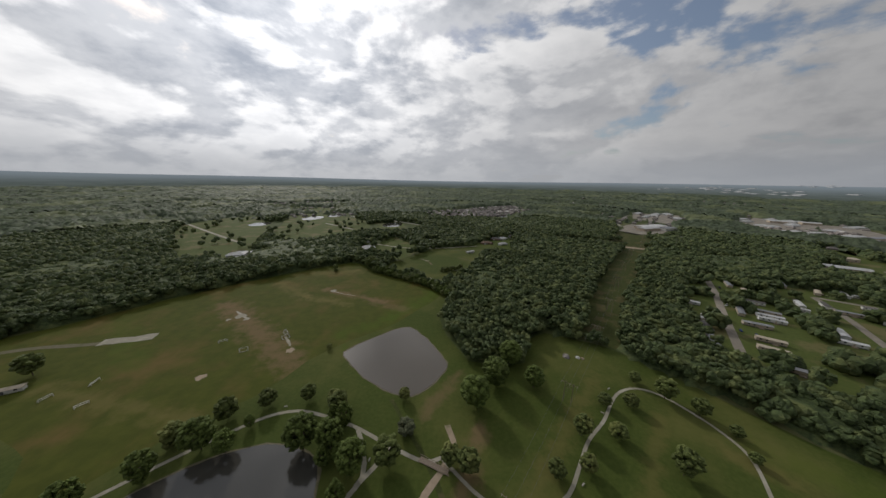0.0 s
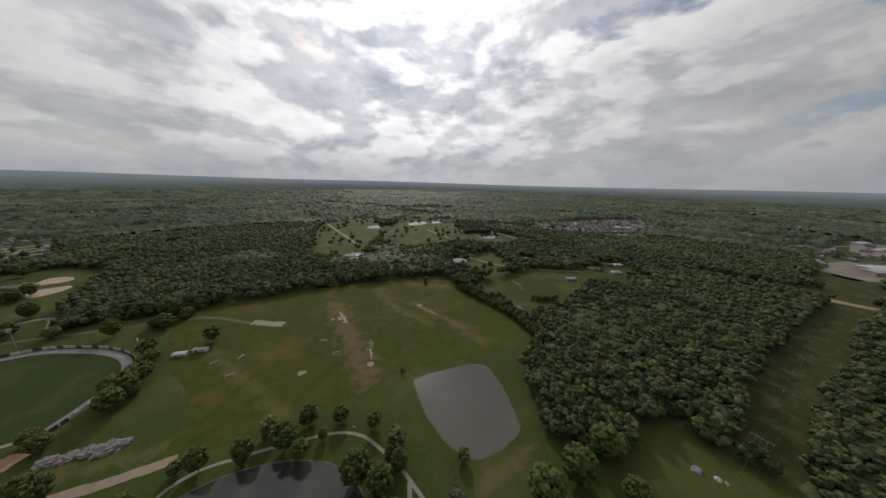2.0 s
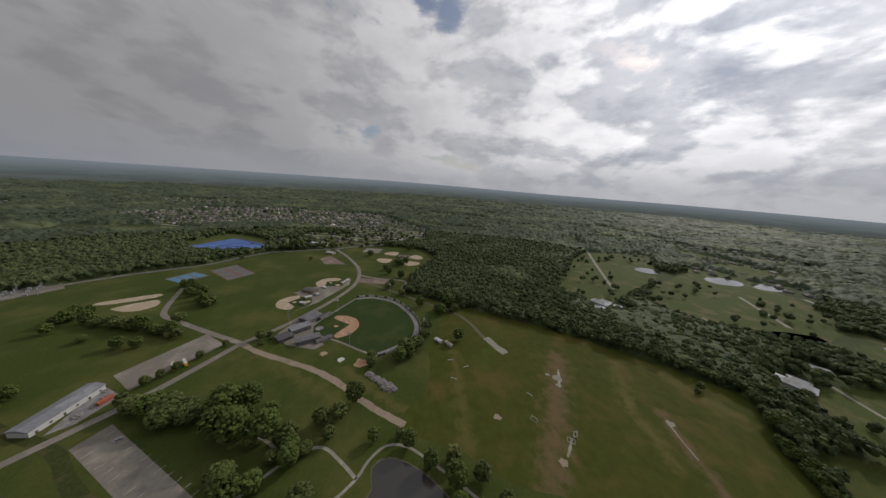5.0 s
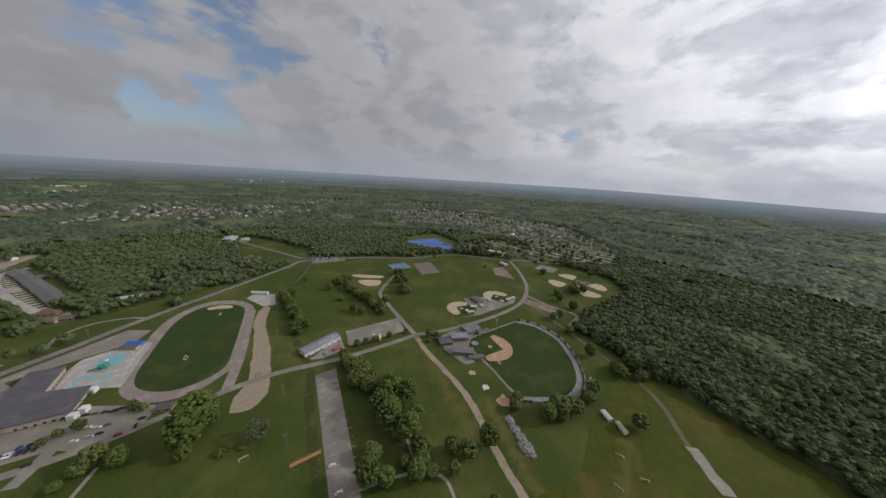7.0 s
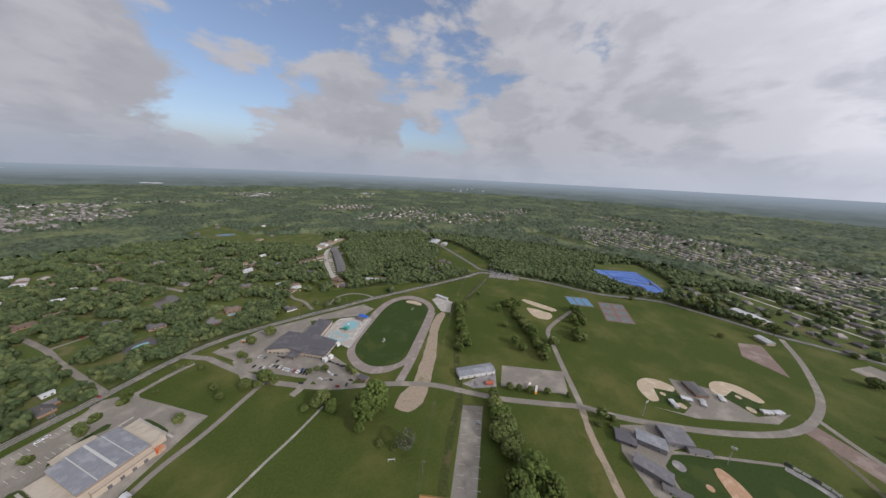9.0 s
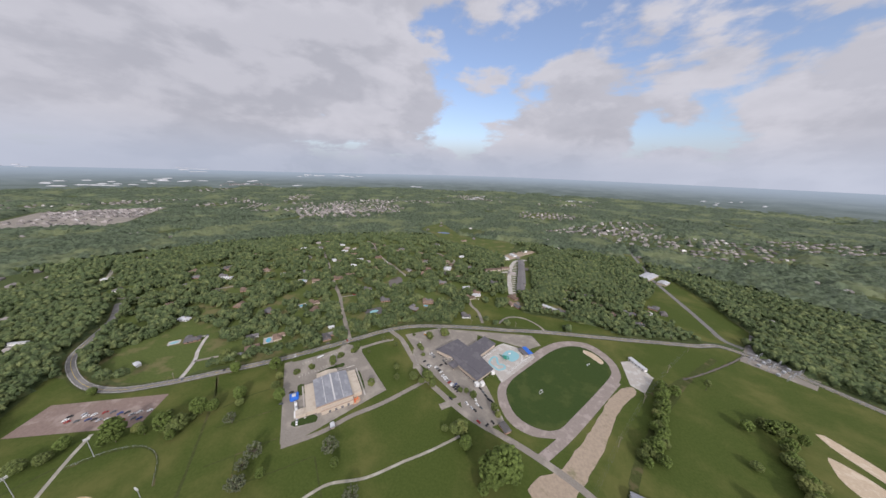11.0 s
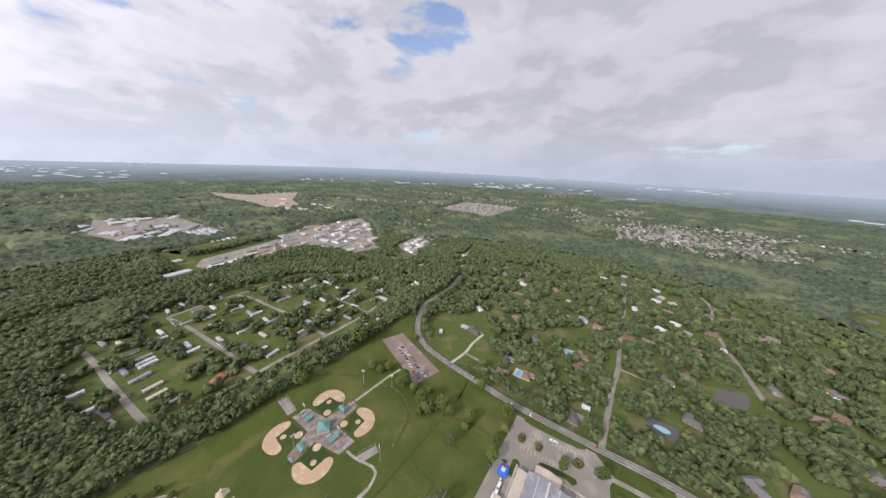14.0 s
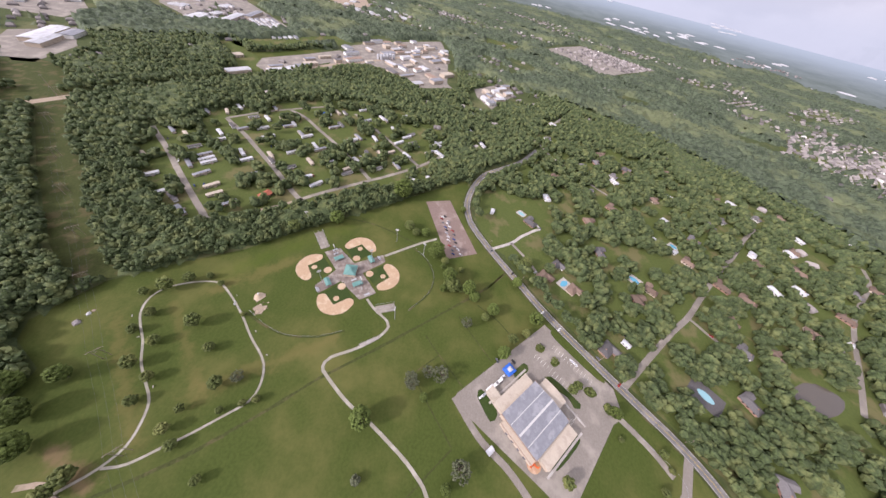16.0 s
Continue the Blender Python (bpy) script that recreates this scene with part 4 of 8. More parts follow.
lot([(-248, -167), (-308, -131), (-285, -104), (-227, -142)], M_LOT, "empty pale car park")
lot([(-177, -136), (-194, -127), (-119, -27), (-104, -36)], M_LOT, "long narrow car park with faded bays")
lot([(-477, 11), (-459, 80), (-437, 76), (-454, 15)], M_REDLOT, "pinkish gravel car park")
lot([(-600, -74), (-624, -57), (-577, -27), (-558, -16), (-561, -58)], M_REDLOT, "pinkish gravel car park by the far road")
lot([(-239, -355), (-254, -362), (-269, -334), (-248, -302), (-236, -311)], M_CONCRETE, "pale concrete pad beside the stands")
lot([(-700, 20), (-690, 60), (-650, 50), (-660, 10)], M_LOT, "far car park beside ball fields")
sheet("dirt_yard", [(-231, -307), (-205, -279), (-181, -240), (-162, -210), (-142, -182), (-126, -173), (-117, -159), (-126, -149), (-139, -151), (-152, -165), (-176, -201), (-213, -268), (-240, -302)], 0.10, M_DIRT, 5, 2.0, label="bare dirt strip widening to a pad at the road", category="track")

HOMES = []  # (x, y, radius) kept free of woodland


# ---- ball fields ----
def disc(name, x, y, r, z, mat, label, category="infield"):
    return sheet(name, [(x + r * math.cos(k * math.tau / 14), y + r * math.sin(k * math.tau / 14)) for k in range(14)], z, mat, 2, 0.15, label=label, category=category)


def diamond(hx, hy, dx, dy, clay, size=18.3, mound=14.0, arc=17.2, text="softball"):
    """An infield seen from home plate along (dx, dy): turf, the clay crescent round it, plate and mound circles, bases."""
    n = math.hypot(dx, dy)
    d, s = Vector((dx / n, dy / n)), Vector((-dy / n, dx / n))
    h = Vector((hx, hy))
    at = lambda a, b: tuple(h + d * a + s * b)  # noqa: E731
    w = size * 0.7071
    sheet("infield_turf", [at(-5, 0), at(-1, -4), at(w, -w - 4), at(w + 4, -w - 2), at(2 * w + 1, 0), at(w + 4, w + 2), at(w, w + 4), at(-1, 4)], 0.13, M_TURF, label=f"dark green {text} infield turf", category="infield")
    ring = [at(mound + arc * math.cos(a), arc * math.sin(a)) for a in (radians(k) for k in range(-88, 89, 8))]
    inner = [at(mound - 1.4, arc * 0.93), at(mound - 2.6, arc * 0.80), at(w - 1.6, w - 1.2), at(w - 0.6, w - 3.2), at(2 * w - 5.0, 0), at(w - 0.6, -w + 3.2), at(w - 1.6, -w + 1.2), at(mound - 2.6, -arc * 0.80), at(mound - 1.4, -arc * 0.93)]
    sheet("infield_clay", ring + inner, 0.15, clay, 0, 0.3, label=f"curved bare clay strip of a {text} infield", category="infield")
    disc("plate_circle", *at(0, 0), 3.9, 0.16, clay, "round clay patch at home plate")
    disc("pitcher_circle", *at(mound, 0), 2.7, 0.16, clay, "round clay pitcher's mound")
    return at


for hx, hy, dx, dy in ((185.6, 15.5, 0.0, 1.0), (170.5, -5.0, -1.0, -0.03), (191.7, -26.0, 0.03, -1.0), (207.6, -6.3, 1.0, 0.08)):
    diamond(hx, hy, dx, dy, M_CLAY)
PLAZA = [(164.8, 19.5), (158, 12.5), (176, -1.8), (160.2, -26.5), (163, -30), (171, -39.5), (190.6, -19), (211, -37), (219.7, -32), (200.7, -6.6), (216.4, 15.2), (207, 28.5), (187.8, 7.9)]
sheet("plaza", PLAZA, 0.12, M_PLAZA, label="cross-shaped worn concrete plaza between softball fields", category="paving")
for k, pts in enumerate(([(126, 62), (118, 40), (114, 20), (118, -5), (128, -25)], [(160, -75), (183, -90), (205, -92), (225, -81), (240, -62)], [(250, 58), (262, 30), (264, 0), (258, -30), (247, -62)])):
    ribbon("warning_strip", pts, 2.0, 0.09, M_DITCH, label="worn curved strip along an outfield fence", keep=False)

FIELD = [(-390, 17.5), (-391, 44), (-373, 75), (-341, 92), (-318, 99), (-295, 100.5), (-276, 95), (-264, 87), (-251, 66), (-244, 49.5), (-255, 34), (-272, 12.5), (-289, -15), (-297, -27), (-314, -27.5), (-340, -13.5)]
sheet("outfield_turf", FIELD, 0.08, M_TURF, label="dark green baseball outfield inside its fence", category="field")
at = diamond(-306.5, -17.5, -0.14, 1.0, M_REDCLAY, 27.4, 18.4, 26.5, "baseball")
ribbon("warning_track", [(-386, 19), (-387.5, 43), (-370.5, 72), (-340, 88.5), (-317.5, 95.5), (-296, 97), (-278, 92), (-266.5, 84.5), (-254, 64.5), (-247, 50)], 6.0, 0.12, M_GRAVEL, label="grey gravel warning track inside the outfield fence", keep=False)
ribbon("sideline", [(-245, 49), (-255, 33.5), (-273, 11.5), (-290, -14), (-298, -25), (-314, -25.5), (-340, -11), (-388, 18)], 2.6, 0.13, M_LOT, label="pale paved strip along the foul lines", keep=False)
disc("plate_logo", -306.5, -17.5, 4.6, 0.18, M_GRAVEL, "pale round painted patch at home plate")
diamond(-382, -47.5, 0.02, -1.0, M_SAND, 22, 17, 23)
diamond(-443.5, -16, -0.62, -0.72, M_SAND, 22, 17, 23)
sheet("plaza", [(-415.7, -75), (-440, -48), (-437, -10), (-474, 3), (-444, 2), (-377, -34), (-353, -59), (-372, -42), (-392, -44), (-400, -60)], 0.10, M_LOT, label="worn concrete yard between two ball fields", category="paving")
for x, y, turn in ((-586, 62, -64), (-645, 82, 204), (-562, 120, 25), (-612, 137, 101)):
    d = Vector((math.cos(radians(turn)), math.sin(radians(turn))))
    side = Vector((-d.y, d.x))
    o = Vector((x, y))
    pts = [tuple(o + d * a + side * b) for a, b in ((-19, 0), (-8, -13), (2, -19), (10, -16), (14, -8), (15, 0), (14, 8), (10, 16), (2, 19), (-8, 13))]
    sheet("infield_clay", pts, 0.15, M_SAND, 3, 0.4, label="pale bare sand infield of a far ball field", category="infield")
sheet("plaza", [(-588, 88), (-630, 100), (-628, 124), (-600, 122), (-585, 108)], 0.11, M_LOT, 0, 1.0, label="worn paving between four ball fields", category="paving")

# running track
TRACK_OUT = [(-85, -243), (-87, -268), (-107, -305), (-141, -355), (-171, -379), (-205, -384), (-227, -360), (-231, -330), (-218, -302), (-160, -224), (-133, -209), (-111, -209), (-95, -220)]
TRACK_IN = [(-94, -250), (-98, -272), (-116, -300), (-150, -347), (-175, -368), (-199, -371), (-217, -353), (-221, -333), (-212, -312), (-161, -241), (-144, -221), (-125, -217), (-105, -226)]
sheet("running_track", TRACK_OUT, 0.10, M_TRACK, 6, label="worn brown oval running track", category="track")
ribbon("track_straight", [(-222, -312), (-160, -226), (-127, -186)], 9.0, 0.12, M_TRACK, label="worn straight of the running track", keep=False, category="track")
sheet("football_turf", TRACK_IN, 0.14, M_TURF, 6, label="dark green playing field inside the track", category="field")
sheet("jump_pit", [(-196, -366), (-207, -362), (-216, -348), (-212, -341), (-203, -350), (-194, -360)], 0.17, M_SAND, 3, 0.5, label="pale sand patch at the field's end", category="pit")

# tennis courts
def courts(corner, along, across, nx, ny, ground, surface, label):
    a, u, v = Vector(corner), Vector(along), Vector(across)
    sheet("court_ground", [a, a + u, a + u + v, a + v], 0.11, ground, label=label, category="court")
    for i in range(nx):
        for j in range(ny):
            o = a + u * ((i + 0.12) / nx) + v * ((j + 0.12) / ny)
            sheet("court", [o, o + u * 0.76 / nx, o + u * 0.76 / nx + v * 0.76 / ny, o + v * 0.76 / ny], 0.13, surface, label="faded tennis court surface", category="court")


courts((-526, -240), (-34, 26), (52, 52), 2, 3, M_COURT_RED, M_COURT_GREY, "faded red ground round six tennis courts")
courts((-486, -281), (-34, 22), (20, 32), 3, 1, M_COURT_GREY, M_COURT_BLUE, "pale ground round blue courts")
sheet("play_sand", [(-400, -298), (-425, -247), (-412, -245), (-393, -285)], 0.10, M_SAND, 6, 1.5, label="pale sand of a playground", category="sand")
sheet("play_sand", [(-382, -269), (-404, -238), (-385, -226), (-371, -242)], 0.10, M_SAND, 6, 1.5, label="pale sand under play equipment", category="sand")
sheet("gravel_yard", [(-484, -525), (-545, -482), (-452, -398), (-418, -425)], 0.10, M_GRAVEL, 0, 1.0, label="grey gravel yard of the substation", category="yard")
# bare patches and gravel in the lawns
for x, y, r, m, text in ((-244, 14, 3.5, M_LINE, "pale concrete slab on grass"), (-256, -4, 3.6, M_CLAY, "small clay bullpen mound"), (-236, 34, 6.5, M_REDCLAY, "bare orange clay patch"), (-187, 219, 4.5, M_PATH, "broken pale concrete patch"), (-178, 214, 2.5, M_PATH, "broken pale concrete patch"), (-193, 212, 2.0, M_PATH, "broken pale concrete patch"), (-114, 171, 3.0, M_DIRT, "bare scuffed dirt patch"), (-126, 279, 3.0, M_PATH, "bare pale streak"), (-155, 142, 3.0, M_DIRT, "bare scuffed dirt patch"), (142, 59.5, 4.5, M_DIRT, "trodden dirt round a mound"), (131, 52, 5.0, M_DIRT, "bare dirt patch"), (-200, -150, 0.1, M_DIRT, "small bare dirt spot")):
    if r > 1:
        sheet("bare_patch", [(x + r * math.cos(k) * (1 + 0.3 * math.sin(5 * k + x)), y + r * math.sin(k) * (1 + 0.3 * math.cos(3 * k + y))) for k in (i * math.tau / 11 for i in range(11))], 0.10, m, 2, 1.0, label=text, category="patch")
for pts, w in (([(-40, 412), (-26, 396), (-20, 380)], 6.0), ([(-24, 330), (-12, 320), (12, 328)], 5.0), ([(20, 420), (40, 405), (56, 400)], 5.0), ([(10, 470), (40, 462), (70, 470)], 4.0)):
    ribbon("worn_strip", pts, w * 0.6, 0.08, M_WORN, wobble=0.9, keep=False, label="worn bare strip across the field", category="patch")
for pts, w in (([(-128, 278), (-113, 272), (-98, 267)], 0.9), ([(-198, 228), (-186, 220), (-178, 215)], 2.0), ([(-128, 188), (-122, 182), (-117, 176)], 1.6), ([(-36, 405), (-30, 400), (-24, 398)], 1.8), ([(-20, 326), (-14, 322)], 1.8)):
    ribbon("pale_streak", pts, w, 0.11, M_PATH, wobble=0.9, step=1.5, keep=False, label="pale bare streak of broken ground in the field", category="patch")


def outfield_fence():
    line = curve([(-390.5, 17), (-391.5, 44.5), (-373.5, 75.5), (-341, 93), (-318, 100), (-295, 101.5), (-275.5, 96), (-263.5, 88), (-250.5, 66.5), (-243, 49.5)], step=4.5)
    f = base("outfield_fence", *line[0].xy, label="low outfield fence hung with white and dark panels", category="fence")
    for i, (a, b) in enumerate(zip(line, line[1:])):
        a, b = a - line[0], b - line[0]
        turn = math.degrees(math.atan2(b.y - a.y, b.x - a.x))
        m = (a + b) / 2
        tall = 2.4
        part("panel", boxes((m.x, m.y, 0.15, (b - a).length - 0.7, 0.12, tall, turn)), (M_WHITE if i % 3 else M_DARK_ROOF) if i < 46 else M_DARK_ROOF, f)
        part("post", rod(bmesh.new(), (a.x, a.y, 0), (a.x, a.y, 2.8), 0.08), M_STEEL, f)
    return f


outfield_fence()


def wire_fence(points, tall=2.0, gap=6.0, label="thin wire fence"):
    line = curve(points, step=gap)
    f = base("wire_fence", *line[0].xy, label=label, category="fence")
    for a, b in zip(line, line[1:]):
        a, b = a - line[0], b - line[0]
        part("post", rod(bmesh.new(), (a.x, a.y, 0), (a.x, a.y, tall), 0.06, 5), M_STEEL, f)
        part("rail", rod(bmesh.new(), (a.x, a.y, tall), (b.x, b.y, tall), 0.05, 4), M_STEEL, f)


wire_fence([(160, -75), (183, -90), (205, -92), (225, -81), (240, -62)], label="curved wire outfield fence of a softball field")
wire_fence([(128, 60), (119, 40), (114, 20), (118, -5), (128, -25)], label="curved wire outfield fence of a softball field")
wire_fence([(92, -283), (66, -308), (34, -284), (0, -241)], 1.2, 8, label="low wire fence beside a lawn")


def goal(x, y, turn, label="small white football goal frame on the grass"):
    g = base("football_goal", x, y, 0.05, turn, label, "goal", "goals on the open field")
    for name, a, b in (("post", (-2.6, 0, 0), (-2.6, 0, 2)), ("post", (2.6, 0, 0), (2.6, 0, 2)), ("crossbar", (-2.6, 0, 2), (2.6, 0, 2)), ("stay", (-2.6, 0, 2), (-2.6, 1.8, 0)), ("stay", (2.6, 0, 2), (2.6, 1.8, 0)), ("ground_bar", (-2.6, 1.8, 0.08), (2.6, 1.8, 0.08))):
        part(name, rod(bmesh.new(), a, b, 0.16, 5), M_WHITE, g)


for x, y, turn in ((-171, 179, 30), (-148, 170, 210), (-130, 194, 140), (-127, 187, 230), (-131, -266, 50), (-195, -333, 230), (-100, -112, 160), (-226, 122, 80), (-214, 135, 100), (-200, 118, 60)):
    goal(x, y, turn)


def light_pole(x, y, tall=20.0, turn=0.0):
    p = base("light_pole", x, y, 0.1, turn, "tall steel floodlight pole with a bank of lamps", "light pole", "floodlights round the ball fields")
    part("pole", rod(bmesh.new(), (0, 0, 0), (0, 0, tall), 0.26, 7, 0.15), M_STEEL, p)
    part("crossarm", boxes((0, 0, tall - 0.3, 3.6, 0.2, 0.2), (0, 0, tall - 1.6, 3.6, 0.2, 0.2)), M_STEEL, p)
    for z in (tall - 1.7, tall - 0.4):
        for k in (-1.4, -0.5, 0.5, 1.4):
            part("lamp", boxes((k, 0.3, z, 0.7, 0.6, 0.7)), M_SKYLIGHT, p)


for x, y, turn in ((203, 13.5, 45), (170, 14, 135), (172, -25, 225), (207, -24, 315), (241, 61, 120), (244, -41, 90), (232, -75, 60), (148.5, -64.4, 0), (124, 62, 200), (-262, 21, 60), (-345, -2, 300), (-283, 103, 160), (-396, 68, 220), (-330, -57, 0)):
    light_pole(x, y, 20 if x > 0 else 18, turn)


def spread_net(x, y):
    """The pale heap with a pole on the softball outfield."""
    g = base("gravel_heap", x, y, 0.1, 0, "pale conical gravel heap on the grass", "gravel heap")
    bm = bmesh.new()
    bmesh.ops.create_cone(bm, segments=14, radius1=4.4, radius2=0.5, depth=2.6, cap_ends=True)
    for v in bm.verts:
        v.co += Vector((noise.noise(v.co * 0.7), noise.noise(v.co * 0.7 + Vector((9, 0, 0))), 0)) * 0.7
        v.co.z += 1.3
    part("heap", bm, M_SAND, g)
    part("marker", boxes((1.0, 0.6, 2.2, 1.6, 1.0, 1.2, 25)), M_WHITE, g, "pale block on the heap")


spread_net(142.5, 60)


def rubble_heap(pts, label):
    for i, (x, y, r) in enumerate(pts):
        bm = bmesh.new()
        bmesh.ops.create_icosphere(bm, subdivisions=3, radius=1)
        for v in bm.verts:
            n = noise.fractal(v.co * 2.2 + Vector((i * 7.0, 0, 0)), 1.0, 2.0, 4)
            v.co = Vector((v.co.x * r * (1 + 0.35 * n), v.co.y * r * 0.8 * (1 + 0.35 * n), max(-0.1, v.co.z) * r * 0.32 * (1 + 0.8 * n)))
        me = bpy.data.meshes.new("stone_mound")
        bm.to_mesh(me)
        bm.free()
        me.materials.append(M_RUBBLE)
        ob = new("stone_mound", me)
        ob.matrix_basis = pose(x, y, 0.15, 0, 0, 40)
        tagged(ob, label, "rubble", "heaps of rubble beside the ball field")


rubble_heap([(-218, 43, 4.5), (-212, 48, 4.5), (-206, 54, 5.0), (-200, 59, 6.5), (-197, 63, 4.0)], "grey heap of broken concrete on the grass")


# ---- buildings of the park ----
def windows_along(parent, x0, y0, x1, y1, z, count, w=1.2, h=1.2):
    """A row of windows standing 3 cm proud of a wall."""
    turn = math.degrees(math.atan2(y1 - y0, x1 - x0))
    for k in range(count):
        s = (k + 0.5) / count
        x, y = x0 + (x1 - x0) * s, y0 + (y1 - y0) * s
        win = part("window", boxes((x, y, z, w, 0.12, h, turn)), M_GLASS, parent)
        part("sill", boxes((x, y, z - 0.12, w + 0.2, 0.2, 0.1, turn)), M_WHITE, win)


def gym():
    g = base("recreation_center", 89.5, -192, 0.1, -44.5, "big gym with a grey metal roof and tan flat-roofed wings", "building")
    part("hall_wall", boxes((0, 0, 0, 41, 35, 7.6)), M_TAN_WALL, g)
    part("hall_roof", gable(bmesh.new(), 0, 0, 7.7, 41, 35, 1.9, over=0.3), M_RIB_ROOF, g, "grey ribbed metal roof")
    for y in (0.0, -8.6, 8.6):
        tilt = 1.9 * (1 - abs(y) / 17.8)
        strip = bmesh.new()
        box(strip, 0, y, 7.74 + tilt, 41.2, 1.5 if y == 0 else 0.5, 0.10)
        part("skylight_strip", strip, M_SKYLIGHT, g, "white skylight strip along the roof")
    for x in [k * 2.05 for k in range(-9, 10)]:
        for side in (-1, 1):
            rib = bmesh.new()
            rod(rib, (x, side * 17.7, 7.78), (x, side * 1.0, 9.56), 0.045, 4)
            part("roof_seam", rib, M_RIB_ROOF, g)
    for x in (-20.8, 20.8):
        part("trim_board", boxes((x, 0, 6.7, 0.3, 35.8, 1.3)), M_RUST, g, "rust-coloured trim under the roof edge")
    for y0, y1, x0, x1 in ((17.6, 26.5, -19, 19.5), (-27.5, -17.6, -17, 20)):
        w = part("wing_wall", boxes(((x0 + x1) / 2, (y0 + y1) / 2, 0, x1 - x0, y1 - y0, 4.6)), M_TAN_WALL, g)
        part("wing_roof", boxes(((x0 + x1) / 2, (y0 + y1) / 2, 4.6, x1 - x0 + 0.5, y1 - y0 + 0.5, 0.35)), M_TAN_ROOF, w, "tan flat roof")
        far = y1 if y1 > 20 else y0
        windows_along(w, x0 + 2, far, x1 - 2, far, 1.2, 9)
    e = part("entrance_block", boxes((25.6, 2.5, 0, 10, 21, 5.0)), M_TAN_WALL, g)
    part("entrance_roof", gable(bmesh.new(), 26.0, 2.5, 5.0, 11, 21, 2.0, over=0.5), M_TAN_ROOF, e, "tan pitched entrance roof")
    part("rear_block", boxes((-22.6, -2, 0, 4.0, 31, 5.2)), M_TAN_WALL, g, "tan rear wall with darker openings")
    part("rear_trim", boxes((-24.7, -2, 4.6, 0.3, 31.4, 0.7)), M_RUST, g)
    for y in (-12, -6, 0, 6):
        part("door", boxes((-24.7, y, 0, 0.16, 2.2, 2.6)), M_DARK_ROOF, g)
    part("annex", boxes((-14.5, 31.5, 0, 7.5, 9, 3.2)), M_TAN_WALL, g)
    part("annex_roof", gable(bmesh.new(), -14.5, 31.5, 3.2, 7.5, 9, 0.9), M_TAN_ROOF, g)
    part("walkway", boxes((2, 28.6, 0, 46, 1.6, 0.25), (4, -30.5, 0, 46, 1.6, 0.25), (33.0, -8, 0, 1.6, 44, 0.25)), M_CONCRETE, g)


gym()
for pts in ([(117.5, -182), (128, -192), (133, -188), (122, -178)], [(104, -150), (98, -147), (82, -158), (88, -164), (94, -160)], [(120, -206), (112, -224), (104, -230), (108, -236), (126, -212)], [(84, -218), (66, -205), (60, -209), (82, -230)]):
    sheet("planting_bed", pts, 0.15, M_TURF, 3, 0.4, label="strip of grass along the gym wall", category="lawn")
for pts in ([(148, -200), (154, -203), (152, -210), (146, -206)], [(138, -213), (143, -218), (140, -223), (135, -217)], [(120, -241), (124, -247), (119, -253), (115, -246)], [(110, -256), (114, -262), (108, -266), (104, -259)], [(170, -218), (160, -224), (132, -257), (136, -262), (166, -231)]):
    sheet("traffic_island", pts, 0.16, M_LAWN, 2, 0.3, label="grass island in the car park", category="lawn")
for k in range(12):
    o = Vector((92, -222)) + (Vector((60, -196)) - Vector((92, -222))) * k / 12
    ribbon("bay_line", [tuple(o), tuple(o + Vector((4.0, -4.4)))], 0.22, 0.13, M_LINE, keep=False, label="faded white parking bay line", category="marking")
for k in range(13):
    o = Vector((100, -232)) + (Vector((62, -201)) - Vector((100, -232))) * k / 13
    ribbon("bay_line", [tuple(o), tuple(o + Vector((-3.0, 3.4)))], 0.22, 0.13, M_LINE, keep=False, label="faded white parking bay line", category="marking")
    o = Vector((156, -220)) + (Vector((128, -254)) - Vector((156, -220))) * k / 13
    ribbon("bay_line", [tuple(o), tuple(o + Vector((-4.0, 3.4)))], 0.22, 0.13, M_LINE, keep=False, label="faded white parking bay line", category="marking")
    o = Vector((140, -198)) + (Vector((112, -232)) - Vector((140, -198))) * k / 13
    ribbon("bay_line", [tuple(o), tuple(o + Vector((4.0, -3.4)))], 0.22, 0.13, M_LINE, keep=False, label="faded white parking bay line", category="marking")
for k in range(14):
    for s, w in ((0, 5.0), (1, 5.0)):
        o = (Vector((-176, -134)) if s == 0 else Vector((-190.5, -124))) + Vector((66, 98)) * (k + 0.5) / 14.5
        ribbon("bay_line", [tuple(o), tuple(o + Vector((-0.83, 0.56)) * (w if s == 0 else -w))], 0.2, 0.13, M_LINE, keep=False, label="faded white parking bay line", category="marking")
ribbon("centre_line", MAIN[2:22], 0.32, 0.17, M_YLINE, keep=False, label="faded yellow centre line of the main road", category="marking")
for sgn in (-1, 1):
    side = []
    for a, b in zip(MAIN[2:22], MAIN[3:23]):
        d = Vector((b[0] - a[0], b[1] - a[1])).normalized()
        side.append((a[0] - d.y * 3.6 * sgn, a[1] + d.x * 3.6 * sgn))
    ribbon("edge_line", side, 0.22, 0.17, M_LINE, keep=False, label="white edge line of the main road", category="marking")


